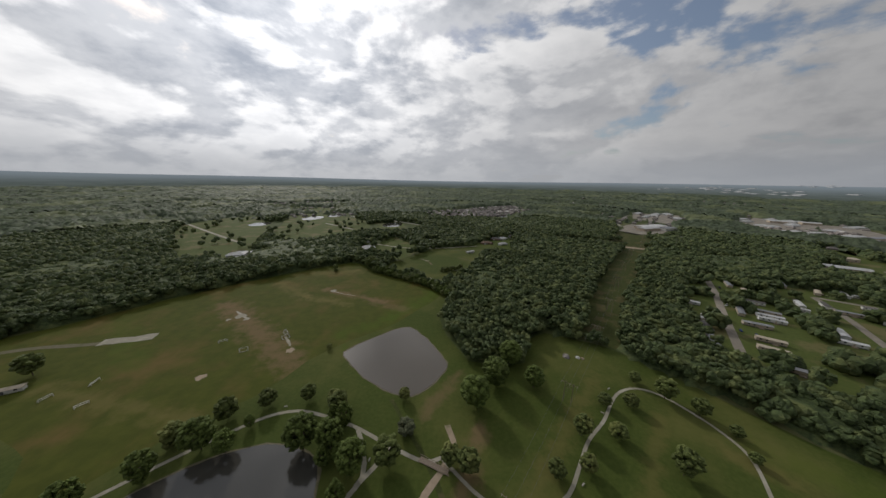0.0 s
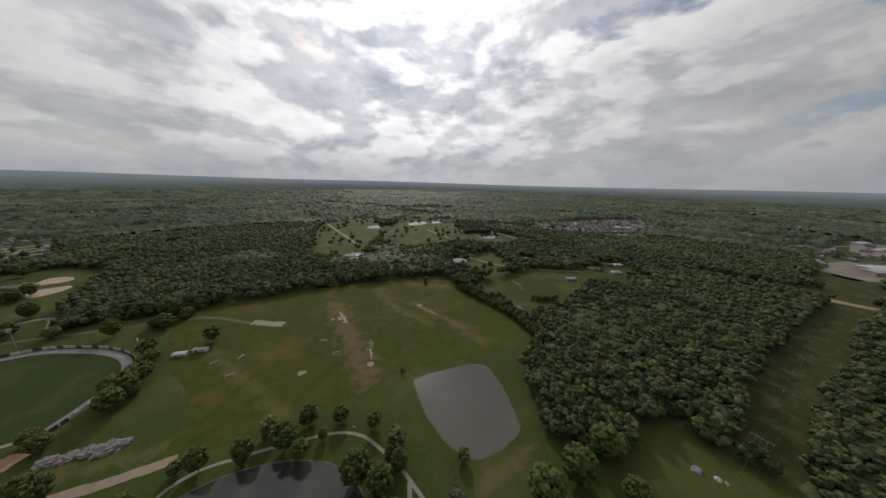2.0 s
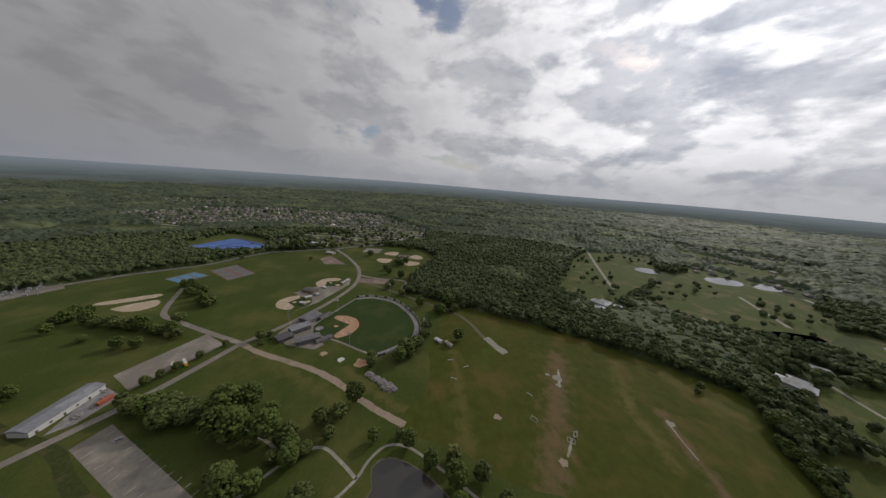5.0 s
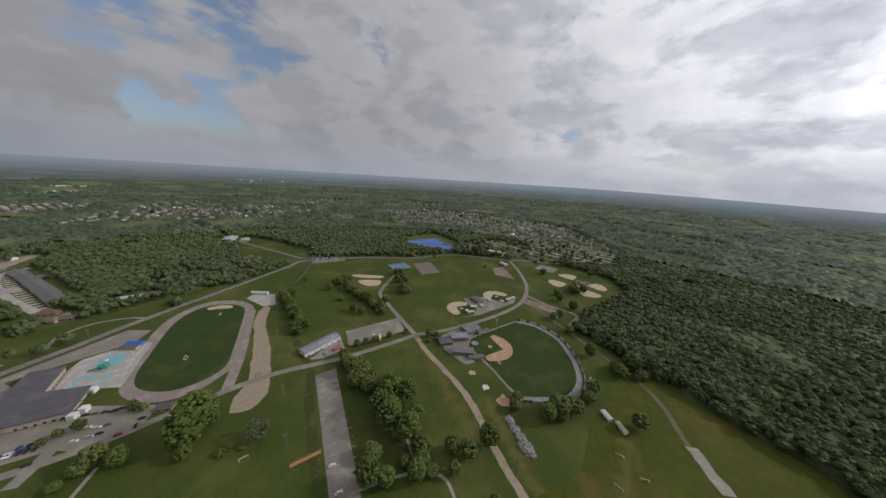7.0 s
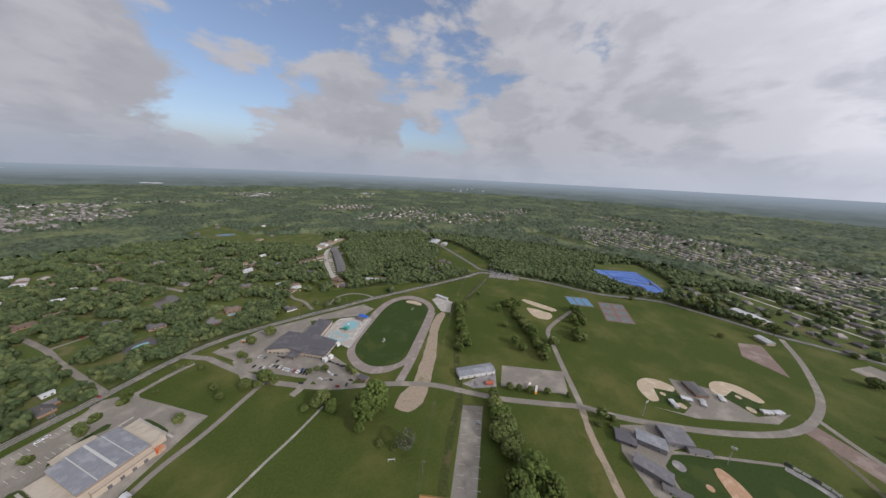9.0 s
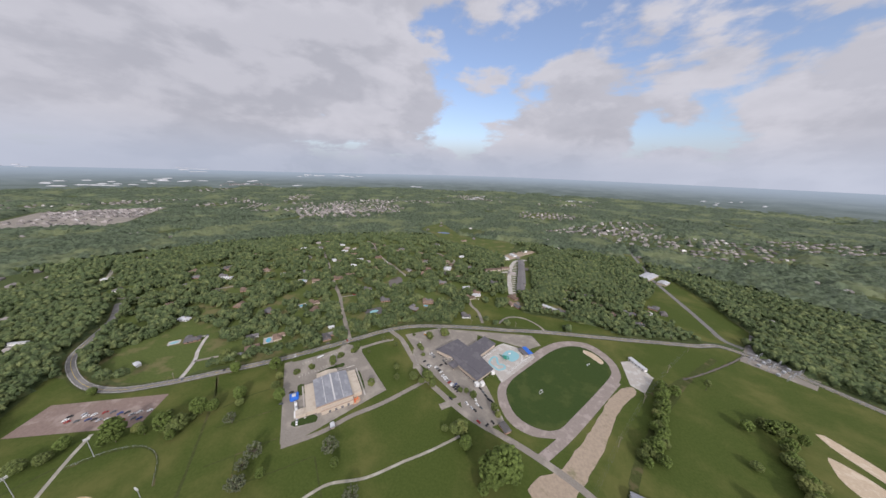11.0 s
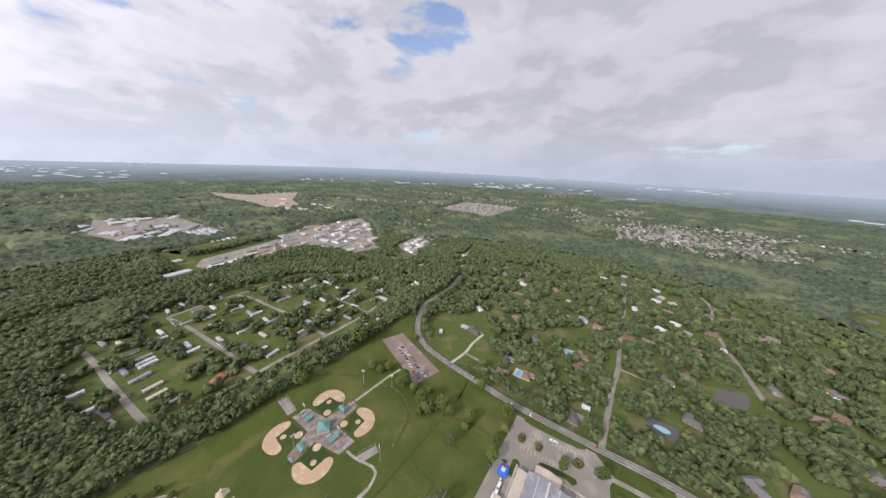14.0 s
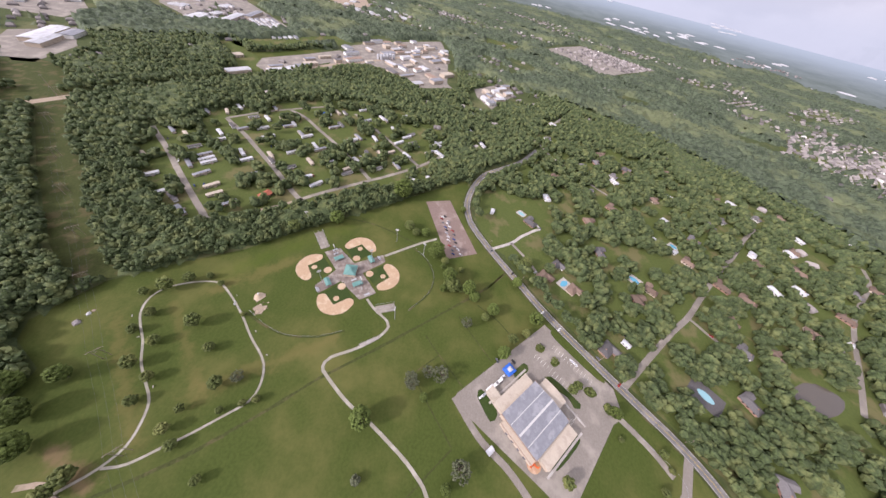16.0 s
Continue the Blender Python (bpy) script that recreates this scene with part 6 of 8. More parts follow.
for k in range(10):
    g = base("silo", 900 + k % 5 * 9, 178 + k // 5 * 10 - k % 5 * 6, 0.1, 0, "pale steel silo of a far factory", "silo", "silos of the factory")
    part("tank", rod(bmesh.new(), (0, 0, 0), (0, 0, 11), 3.6, 10), M_WHITE_ROOF, g)
    part("cap", rod(bmesh.new(), (0, 0, 11), (0, 0, 12.4), 3.6, 10, 0.5), M_STEEL, g)


# ---- homes ----
def mobile_home(wall, roof, label, long=18.0):
    g = base("mobile_home", 0, 0, 0.1, 0, label, "mobile home", "homes of the mobile home park")
    part("skirting", boxes((0, 0, 0, long - 0.2, 4.4, 0.6)), M_DARK_ROOF, g)
    part("wall", boxes((0, 0, 0.6, long, 4.6, 2.5)), wall, g)
    part("roof", gable(bmesh.new(), 0, 0, 3.1, long, 4.6, 0.55, over=0.2, thick=0.12), roof, g)
    for x in (-6, -2.5, 5.5):
        for side in (-1, 1):
            part("window", boxes((x, side * 2.3, 1.6, 1.2, 0.1, 1.0)), M_GLASS, g)
    part("door", boxes((2, -2.3, 0.7, 0.95, 0.1, 2.0)), M_TAN_WALL, g)
    part("porch", boxes((2, -3.6, 0, 3.0, 2.4, 0.6)), M_POLE, g)
    return g


def house(wall, roof, label, long=17.0, deep=10.0, rise=2.6, ell=True):
    g = base("house", 0, 0, 0.1, 0, label, "house", "houses among the trees")
    part("wall", boxes((0, 0, 0, long, deep, 2.8)), wall, g)
    r = part("roof", gable(bmesh.new(), 0, 0, 2.8, long, deep, rise, over=0.7, hip=deep / 2), roof, g)
    if ell:
        part("wing_wall", boxes((long / 2 - 3.5, -deep / 2 - 2.4, 0, 7, 5.5, 2.8)), wall, g)
        part("wing_roof", gable(bmesh.new(), long / 2 - 3.5, -deep / 2 - 1.2, 2.83, 8.4, 7, rise * 0.75, turn=90, over=0.6, hip=0.4), roof, g)
    part("chimney", boxes((-long / 4, 0.8, 2.8, 0.9, 0.9, rise + 0.6)), M_BRICK, r)
    for x in (-long / 3, 0.0, long / 4):
        part("window", boxes((x, deep / 2, 1.0, 1.6, 0.12, 1.3)), M_GLASS, g)
    part("door", boxes((-1.5, -deep / 2, 0, 1.1, 0.12, 2.1)), M_WHITE, g)
    part("garage_door", boxes((-long / 2 + 3, -deep / 2, 0, 4.6, 0.12, 2.3)), M_WHITE, g)
    return g


MOBILE_KINDS = [mobile_home(M_WHITE, M_WHITE_ROOF, "white mobile home with a pale metal roof"), mobile_home(M_TAN_WALL, M_RIB_ROOF, "tan mobile home with a grey metal roof", 19), mobile_home(M_WHITE, M_SHINGLE, "pale mobile home with a dark roof", 16), mobile_home(M_TAN_WALL, M_TAN_ROOF, "tan mobile home with a tan roof", 17)]
HOUSE_KINDS = [house(M_BRICK, M_SHINGLE, "brick ranch house with a grey hipped roof"), house(M_TAN_WALL, M_BROWN_SHINGLE, "tan house with a brown shingle roof", 15, 9.5), house(M_WHITE, M_SHINGLE, "white house with a dark shingle roof", 14, 9, 2.4), house(M_BRICK, M_BROWN_SHINGLE, "brick house with a brown hipped roof", 19, 11), house(M_WHITE, M_WHITE_ROOF, "pale house with a light metal roof", 16, 9, 2.0, False), house(M_BRICK, M_RED_ROOF, "small house with a red roof", 14, 9, 2.4, False)]
placed_kinds = set()


def put(kinds, k, x, y, turn, size=1.0, clear=9.0):
    """Sets a home of one kind in its place; the first of each kind is used itself."""
    ob = kinds[k % len(kinds)]
    m = pose(x, y, 0.1, 0, 0, turn) @ Matrix.Diagonal((size, size, size, 1))
    HOMES.append((x, y, clear))
    if ob.name in placed_kinds:
        return copy_thing(ob, m)
    placed_kinds.add(ob.name)
    ob.matrix_basis = m
    return ob


for k, (x, y, turn, kind) in enumerate(((360, 320, 55, 1), (357, 297, 55, 3), (264, 267, -38, 0), (242, 232, -38, 0), (295, 302, 60, 3), (322, 245, -35, 1), (315, 236, -35, 0), (309, 229, -35, 0), (268, 195, -35, 3), (344, 208, 50, 0), (285, 220, -30, 1), (244, 159, -35, 1), (302, 169, -35, 1), (398, 202, -40, 0), (387, 178, -40, 0), (467, 215, -38, 3), (321, 106, -38, 0), (312, 87, -32, 0), (479, 284, -40, 0), (466, 292, 50, 0), (429, 321, 50, 1), (443, 298, 40, 3), (418, 223, -38, 0), (451, 191, 45, 0), (441, 87, -40, 0), (462, 56, 40, 0), (412, 51, 45, 2), (377, 25, -45, 2), (577, 28, -40, 0), (600, 8, 30, 0), (477, -7, -40, 2), (458, -41, -40, 1), (491, -50, 45, 0), (492, 7, -40, 0), (378, -56, 40, 0), (362, 254, -38, 0), (220, 194, 60, 1), (235, 215, 62, 2), (335, 268, -38, 2), (255, 182, -36, 3), (380, 265, 52, 0), (405, 245, -38, 1), (352, 172, 48, 3), (372, 150, -40, 0), (335, 135, -40, 2), (425, 165, 50, 1), (400, 130, 45, 0), (365, 95, -40, 0), (470, 130, -40, 1), (505, 160, -40, 0), (530, 135, 45, 2), (520, 90, -40, 0), (540, 60, 40, 1), (430, 20, -40, 3), (510, 35, 45, 0), (445, 255, -40, 2), (490, 245, 45, 1), (560, 110, -40, 0), (350, 60, -40, 2), (395, 0, 45, 1))):
    put(MOBILE_KINDS, kind, x, y, turn, 1.0, 7.0)
put(HOUSE_KINDS, 5, 272, 131, -20, 1.0)
shed("garden_tent", 511, 168, 6, 6, 2.4, 20, M_BLUE_CLOTH, M_BLUE_CLOTH, "blue tarpaulin shelter between homes", 1.0, 2.5, "tent", 0)
shed("garden_tent", 198, 142, 5, 5, 2.0, 20, M_BLUE_CLOTH, M_BLUE_CLOTH, "blue tarpaulin shelter beside a yard", 0.8, 2.0, "tent", 0)
for k, (x, y, turn, kind) in enumerate(((330, -208, 50, 0), (444, -322, 40, 2), (465, -442, 20, 1), (408, -435, -50, 4), (446, -554, 30, 2), (515, -585, 20, 1), (517, -615, 40, 4), (372, -468, 50, 0), (340, -418, 40, 4), (621, -268, 30, 2), (709, -292, 40, 4), (584, -514, 20, 1), (163, -273, -45, 0), (193, -434, 45, 2), (229, -441, 40, 1), (270, -487, 45, 3), (138, -404, 30, 0), (214, -565, 40, 0), (276, -625, 40, 3), (327, -687, 30, 2), (318, -432, 45, 1), (252, -352, 50, 1), (228, -250, -40, 1), (261, -236, -45, 2), (237, -216, -40, 3), (312, -590, 30, 4), (77, -392, -10, 0), (72, -605, 20, 4), (164, -815, 30, 2), (309, -732, 40, 1), (285, -462, 45, 3), (-21, -485, 30, 4), (-18, -398, 20, 2), (4, -513, 30, 4), (60, -424, 20, 3), (-93, -500, -40, 3), (-100, -466, -40, 0), (-180, -470, 10, 2), (89, -660, 40, 1), (120, -590, 20, 3), (140, -640, 45, 2), (200, -660, 40, 0), (240, -590, 40, 4), (180, -700, 30, 1), (250, -720, 30, 0), (350, -620, 45, 3), (400, -650, 45, 1), (420, -520, 45, 0), (480, -640, 30, 2), (370, -560, -45, 4), (540, -420, 30, 3), (560, -360, 20, 0), (500, -380, 30, 4), (30, -560, 20, 1), (20, -640, 30, 0), (-50, -560, 30, 2), (60, -720, 40, 4), (100, -760, 30, 3), (-250, -520, 15, 1), (-300, -505, 20, 0), (-330, -520, 20, 4), (-210, -560, 20, 3), (-142, 470, 20, 4), (-150, 515, 20, 4), (-335, 418, 20, 4), (-315, 425, 40, 4), (105, 560, 30, 0), (125, 565, 30, 4), (150, 590, 30, 2), (-690, 240, 20, 4), (-740, 320, 30, 4), (82, 522, 30, 3), (114, 516, 30, 4), (146, 508, 20, 1))):
    put(HOUSE_KINDS, kind, x, y, turn, 1.0, 14.0)
rng_home = random.Random(77)
for x, y, turn, size in ((-331, 402, 20, 1.5), (-318, 388, 60, 1.0), (-152, 521, 40, 1.3), (-138, 455, 20, 1.6), (-32, 529, 40, 1.0)):
    put(HOUSE_KINDS, 4, x, y, turn, size, 20.0)
for x, y, turn, kind in ((-264, -490, 40, 3), (-354, -547, 60, 0), (-330, -520, 50, 1), (-300, -470, 30, 2), (-14, -470, 40, 1), (60, -428, 45, 2), (68, -640, 30, 1), (-95, -470, 30, 1), (-240, -560, 40, 0), (-200, -520, 20, 2)):
    put(HOUSE_KINDS, kind, x, y, turn, 1.0, 14.0)
for x, y, turn in ((569, -105, 30), (526, -130, 30), (492, -50, -38), (458, -58, 50), (366, -35, 50), (684, -122, 30), (660, -100, 30)):
    put(MOBILE_KINDS, 0, x, y, turn, 1.2, 9.0)
for k, (x, y) in enumerate(((299, -751), (196, -470), (350, -400), (73, -615), (167, -803), (345, -735), (534, -326), (519, -384), (-20, -496), (347, -554), (310, -913), (240, -545), (420, -520), (300, -545), (395, -640), (440, -690), (250, -700), (120, -560), (110, -700), (60, -520), (560, -420), (600, -380), (490, -480), (230, -330), (400, -240), (470, -260), (360, -300), (410, -350), (300, -300), (20, -560), (500, -700), (150, -640), (380, -860), (240, -860), (90, -900), (460, -800))):
    put(HOUSE_KINDS, rng_home.randrange(5), x, y, rng_home.choice((20, 45, -45, 50)) + rng_home.uniform(-8, 8), 1.0, 15.0)
for k, (x, y) in enumerate(((340, 160), (360, 120), (400, 120), (420, 160), (440, 190), (380, 60), (420, 30), (450, 80), (480, 120), (400, 260), (350, 260), (520, 150), (470, 20), (500, 0), (330, 190), (300, 250), (430, -10), (540, 70), (360, 60), (450, 230))):
    put(MOBILE_KINDS, rng_home.randrange(4), x + rng_home.uniform(-6, 6), y + rng_home.uniform(-6, 6), rng_home.choice((-38, 50)), 1.0, 8.0)
shed("garden_shed", 173, -296, 8, 5, 2.6, 45, M_WHITE, M_WHITE_ROOF, "white garden shed beside a street", 0.6)
shed("garden_shed", 337, -154, 9, 4.5, 2.6, -10, M_WHITE, M_WHITE_ROOF, "white garden shed on the lawn", 0.6)
shed("garden_shed", 123, -441, 7, 4, 2.4, 20, M_WHITE, M_WHITE_ROOF, "white garden shed between trees", 0.6)
HOMES.extend([(-469, 661, 75), (-392, 779, 80), (-353, 843, 75), (-138, 683, 78), (184, 895, 72), (160, -492, 34), (173, -296, 9), (337, -154, 9), (123, -441, 8), (-163, -479, 22), (137, -360, 16), (-411, -735, 35), (735, 345, 40), (607, 394, 25), (727, -125, 40), (780, -115, 40), (1015, 577, 50), (893, 695, 45), (960, 640, 50), (1040, 630, 50)])


def garden_pool(x, y, r, turn, mat, deck, label):
    g = base("garden_pool", x, y, 0.12, turn, label, "pool", "garden pools")
    part("deck", boxes((0, 0, 0, r * deck, r * deck * 0.8, 0.15)), M_CONCRETE if deck < 4 else M_SHINGLE, g)
    bm = bmesh.new()
    vs = [bm.verts.new((r * math.cos(k * math.tau / 18) * (1 + 0.12 * math.cos(2 * k * math.tau / 18)), r * 0.62 * math.sin(k * math.tau / 18), 0.2)) for k in range(18)]
    bm.faces.new(vs)
    part("water", bm, mat, g, "bright blue pool water")
    HOMES.append((x, y, r * 1.8))


garden_pool(137.5, -362, 7.0, 45, M_POOL_PALE, 4.2, "kidney-shaped garden pool on a dark deck")
garden_pool(265.5, -338, 6.0, 50, M_POOL, 3.0, "blue garden pool beside a house")
garden_pool(235, -242, 5.5, -45, M_POOL, 2.8, "narrow blue garden pool")
garden_pool(348, -197, 5.0, 50, M_POOL_PALE, 2.6, "pale garden pool beside a brick house")
garden_pool(350, -427, 5.0, 40, M_POOL, 3.0, "blue garden pool behind a pale house")
garden_pool(60, -412, 3.5, 0, M_POOL, 2.4, "small round garden pool")
garden_pool(60, -384, 4.0, 0, M_POOL, 2.4, "small round garden pool")


# ---- trees of the park ----
def clump_mesh(centres, sizes, rng, subdiv=1):
    bm = bmesh.new()
    bmesh.ops.create_icosphere(bm, subdivisions=subdiv, radius=1.0)
    bv, bf = np.array([v.co for v in bm.verts]), np.array([[v.index for v in f.verts] for f in bm.faces])
    bm.free()
    vs, fs = [], []
    for k, (c, s) in enumerate(zip(centres, sizes)):
        q = bv * s * (1 + rng.uniform(-0.32, 0.32, (len(bv), 1))) * (1, 1, 0.8) + c
        fs.append(bf + k * len(bv))
        vs.append(q)
    return np.concatenate(vs), np.concatenate(fs)


def tree(seed, height, radius, leaves, label, low=0.25, clumps=110, bare=0.0, pointed=0.0, fine=1.0):
    """A trunk with limbs and a crown of many small leafy clumps with gaps between."""
    rng = np.random.default_rng(seed)
    t = base("tree", 0, 0, 0, 0, label, "tree", "trees of the park")
    bm = bmesh.new()
    rod(bm, (0, 0, -0.1), (0.1, 0.05, height * 0.45), 0.035 * height * 0.55, 7, 0.02 * height * 0.55)
    part("trunk", bm, M_BARK, t)
    bm = bmesh.new()
    for k in range(7):
        a = k * 2.4
        z0 = height * rng.uniform(0.25, 0.45)
        rod(bm, (0.08, 0.04, z0), (math.cos(a) * radius * 0.65, math.sin(a) * radius * 0.65, z0 + height * rng.uniform(0.2, 0.38)), 0.09 + 0.006 * height, 5, 0.03)
    part("branch_fork", bm, M_BARK, t)
    centres, sizes = [], []
    lobes = [(rng.uniform(0, math.tau), rng.uniform(0.2, 0.55)) for _ in range(5)]
    while len(centres) < clumps:
        u = rng.normal(size=3)
        u /= np.linalg.norm(u)
        r = rng.uniform(0.38, 0.92) ** 0.5
        z = u[2] * r
        wide = 1.0 - pointed * max(0.0, z) * 0.75
        bulge = 1 + 0.18 * sum(w * math.cos(math.atan2(u[1], u[0]) - a) for a, w in lobes)
        if rng.uniform() < bare:
            continue
        mid = height * (1 + low) / 2
        centres.append(np.array([u[0] * r * radius * wide * bulge, u[1] * r * radius * wide * bulge, mid + z * height * (1 - low) / 2]))
        sizes.append(radius * fine * rng.uniform(0.20, 0.36) * (1 - 0.35 * pointed * max(0, z)))
    v, f = clump_mesh(centres, sizes, rng)
    link("crown", v.tolist(), f.tolist(), leaves, t)
    return t


TREES = {
    "round": [tree(1, 7.5, 3.2, M_LEAF, "round dark green park tree", 0.18, 120, fine=0.8), tree(2, 7.0, 3.0, M_LEAF, "compact dark green park tree", 0.15, 120, fine=0.8), tree(3, 8.0, 3.4, M_LEAF, "full dark green park tree on mown grass", 0.2, 120, fine=0.8)],
    "big": [tree(4, 15, 8.2, M_LEAF, "broad old tree with a wide dark crown", 0.14, 330, fine=0.66), tree(5, 17, 7.0, M_LEAF_LIGHT, "tall leafy tree with a lighter crown", 0.12, 330, fine=0.66), tree(6, 13, 7.4, M_LEAF, "wide spreading tree at the field's edge", 0.16, 330, fine=0.66)],
    "light": [tree(7, 8.0, 2.6, M_LEAF_LIGHT, "slim light green young tree", 0.14, 240, 0, 0.5, 0.58), tree(8, 10.0, 3.6, M_LEAF_LIGHT, "light green tree with a loose crown", 0.16, 260, 0, 0.2, 0.56)],
    "cypress": [tree(9, 10.5, 2.6, M_LEAF_LIGHT, "tall narrow light green tree by the pond", 0.06, 160, 0, 0.9, 0.75)],
    "bare": [tree(10, 8, 3.4, M_LEAF_RED, "thin half-bare tree with sparse grey-green leaves", 0.2, 150, fine=0.36)],
    "copper": [tree(11, 7.0, 3.8, M_LEAF_RED, "rounded tree with copper-brown leaves", 0.15, 120, fine=0.8)],
    "bush": [tree(12, 1.9, 1.5, M_LEAF, "low rounded dark green shrub", 0.0, 40)],
    "pine": [tree(13, 17, 4.2, M_LEAF, "tall pine with a high dark crown", 0.45, 110, 0, 0.4)],
}
grown = set()
rng_tree = random.Random(5)


THICKET = []  # trees of hedges, grown together later


def plant(kind, x, y, size=1.0, hedge=False):
    ob = TREES[kind][rng_tree.randrange(len(TREES[kind]))]
    s = size * (0.6 if kind == "bush" else 1.14) * rng_tree.uniform(0.9, 1.1)
    m = pose(x, y, 0.05, 0, 0, rng_tree.uniform(0, 360)) @ Matrix.Diagonal((s, s, s * rng_tree.uniform(0.94, 1.08), 1))
    if hedge:
        THICKET.append((ob, m))
        return None
    if ob.name in grown:
        return copy_thing(ob, m)
    grown.add(ob.name)
    ob.matrix_basis = m
    return ob


# along the looped path
for x, y, s in ((144, 122, 1.15), (133, 133, 1.1), (124, 146, 0.9), (108.5, 127, 1.05), (94, 127.5, 1.05), (89, 107, 1.0), (71.5, 108, 0.95), (66, 91, 1.0), (51, 88, 1.0), (108, 90, 1.05), (151, 109, 0.7), (146, 96, 0.6)):
    plant("round", x, y, s)
for x, y, s in ((92, 67, 0.9), (70, 45, 0.9), (66, 14, 0.6), (52, 57, 0.6), (40, 58, 0.75), (33, 48, 0.8), (55, 33, 0.6), (62, 21, 0.6), (123, 61, 0.45), (20, 22, 0.7)):
    plant("round", x, y, s)
plant("bare", 76, 33, 1.3)
for kind, x, y, s in (("big", 46, 161, 0.95), ("big", 33, 141, 0.85), ("big", 19, 125, 0.95), ("light", 57, 140, 1.3), ("round", 12, 89, 1.0), ("round", 4, 92, 0.9), ("copper", -18, 107, 1.1), ("round", -22, 128.5, 0.75), ("round", -24, 91, 1.1)):
    plant(kind, x, y, s)
# round the ponds
for x, y, s in ((-127, 97, 1.0), (-114, 113, 1.25), (-98, 122, 1.1), (-77, 126, 0.9), (-62, 124, 1.05), (-86, 174, 0.5), (-151, 66, 0.85), (-151, 48, 0.85), (-128.5, 99, 0.95), (-57, 119, 1.0)):
    plant("round", x, y, s)
for x, y, s in ((-113.5, 96, 0.95), (-98.5, 108, 0.9), (-142.5, 71, 0.8), (-101, 95, 0.7), (-126.5, 83, 0.8), (-66, 97.5, 1.0), (-125, 81, 0.9), (-53, 98, 0.9), (-37.5, 97, 0.75), (-39, 87, 1.0)):
    plant("light", x, y, s)
for x, y, s in ((-57, 112, 1.0), (-50, 110, 1.1), (-56, 103, 0.8), (-47, 92, 0.9), (-41, 76, 1.0), (-53, 90, 0.9)):
    plant("cypress", x, y, s)
# field edges
for kind, x, y, s in (("big", -105, 362, 0.95), ("big", -344, 148, 0.95), ("big", -335, 155, 0.7), ("round", -152, 350, 0.9), ("round", -148, 340, 0.5), ("round", -261, 140, 1.3), ("round", -285, 107, 1.35), ("big", -246, 78, 0.8), ("big", -253, 90, 0.7), ("big", -242, 44, 0.72), ("light", -187, 33, 1.15), ("big", -432, 72, 0.55), ("big", -395, 85, 0.5), ("bush", -290, -62, 2.6), ("bush", -298, -66, 2.6), ("bush", -280, -68, 2.2)):
    plant(kind, x, y, s)
# the grove between car park and track
for kind, x, y, s in (("big", -196, -95, 0.85), ("big", -200, -85, 0.8), ("big", -188, -80, 0.75), ("light", -194, -43, 1.3), ("light", -185, -29, 1.3), ("light", -171, -44, 1.3), ("round", -159, -8, 1.6), ("big", -140, -36, 0.6), ("big", -197, -63, 0.65), ("round", -171, 11, 1.3), ("round", -173, 23, 1.2), ("big", -143, -3, 0.65), ("light", -126, -28, 1.1), ("big", -150, 5, 0.6), ("big", -132, -18, 0.6), ("light", -165, -22, 1.2), ("light", -178, -58, 1.2), ("big", -120, 10, 0.6), ("big", -112, -4, 0.6), ("round", -158, 18, 1.2), ("round", -209, -131, 0.9), ("round", -208, -119, 0.9), ("round", -206, -101, 1.0), ("light", -196, -107, 1.0)):
    plant(kind, x, y, s)
for kind, x, y, s in (("big", -188, -93, 0.75), ("big", -205, -108, 0.7), ("light", -188, -56, 1.5), ("light", -165, -41, 1.5), ("big", -161, -31, 0.6), ("big", -140, -38, 0.6), ("big", -203, -120, 0.6), ("light", -171, -54, 1.4), ("light", -185, -41, 1.3), ("big", -148, -14, 0.6), ("big", -181, -25, 0.65), ("big", -161, -13, 0.6), ("big", -153, -4, 0.6)):
    plant(kind, x, y, s)
for kind, x, y, s in (("big", -231, 44, 0.75), ("big", -234, 71, 0.8), ("big", -240, 83, 0.7), ("big", -273, 105, 0.75), ("big", -327, 135, 0.7), ("big", -331, 151, 0.65), ("big", -338, 132, 0.6), ("light", -349, 108, 1.0), ("big", -471, 90, 0.75), ("round", -421, 65, 1.2), ("big", -521, 64, 0.6), ("big", -560, 89, 0.6), ("big", -495, 70, 0.6), ("big", -673, 125, 0.7), ("big", -737, 108, 0.6), ("big", -755, 162, 0.8), ("big", -722, 182, 0.8), ("big", -687, 194, 0.8), ("big", -636, 202, 0.8), ("big", -577, 178, 0.7), ("big", -710, 7, 0.6), ("big", -628, 31, 0.6)):
    plant(kind, x, y, s)
for k in range(26):
    a = k / 25
    plant(("big", "light", "big")[k % 3], -275 + 60 * a + rng_tree.uniform(-5, 5), -314 + 104 * a + rng_tree.uniform(-4, 4), (0.5, 1.25, 0.6)[k % 3], True)
for kind, x, y, s in (("big", -306, -234, 0.6), ("big", -291, -195, 0.65), ("big", -290, -179, 0.65), ("big", -304, -162, 0.6), ("big", -326, -279, 0.6), ("big", -339, -175, 0.6), ("big", -346, -231, 0.6)):
    plant(kind, x, y, s)
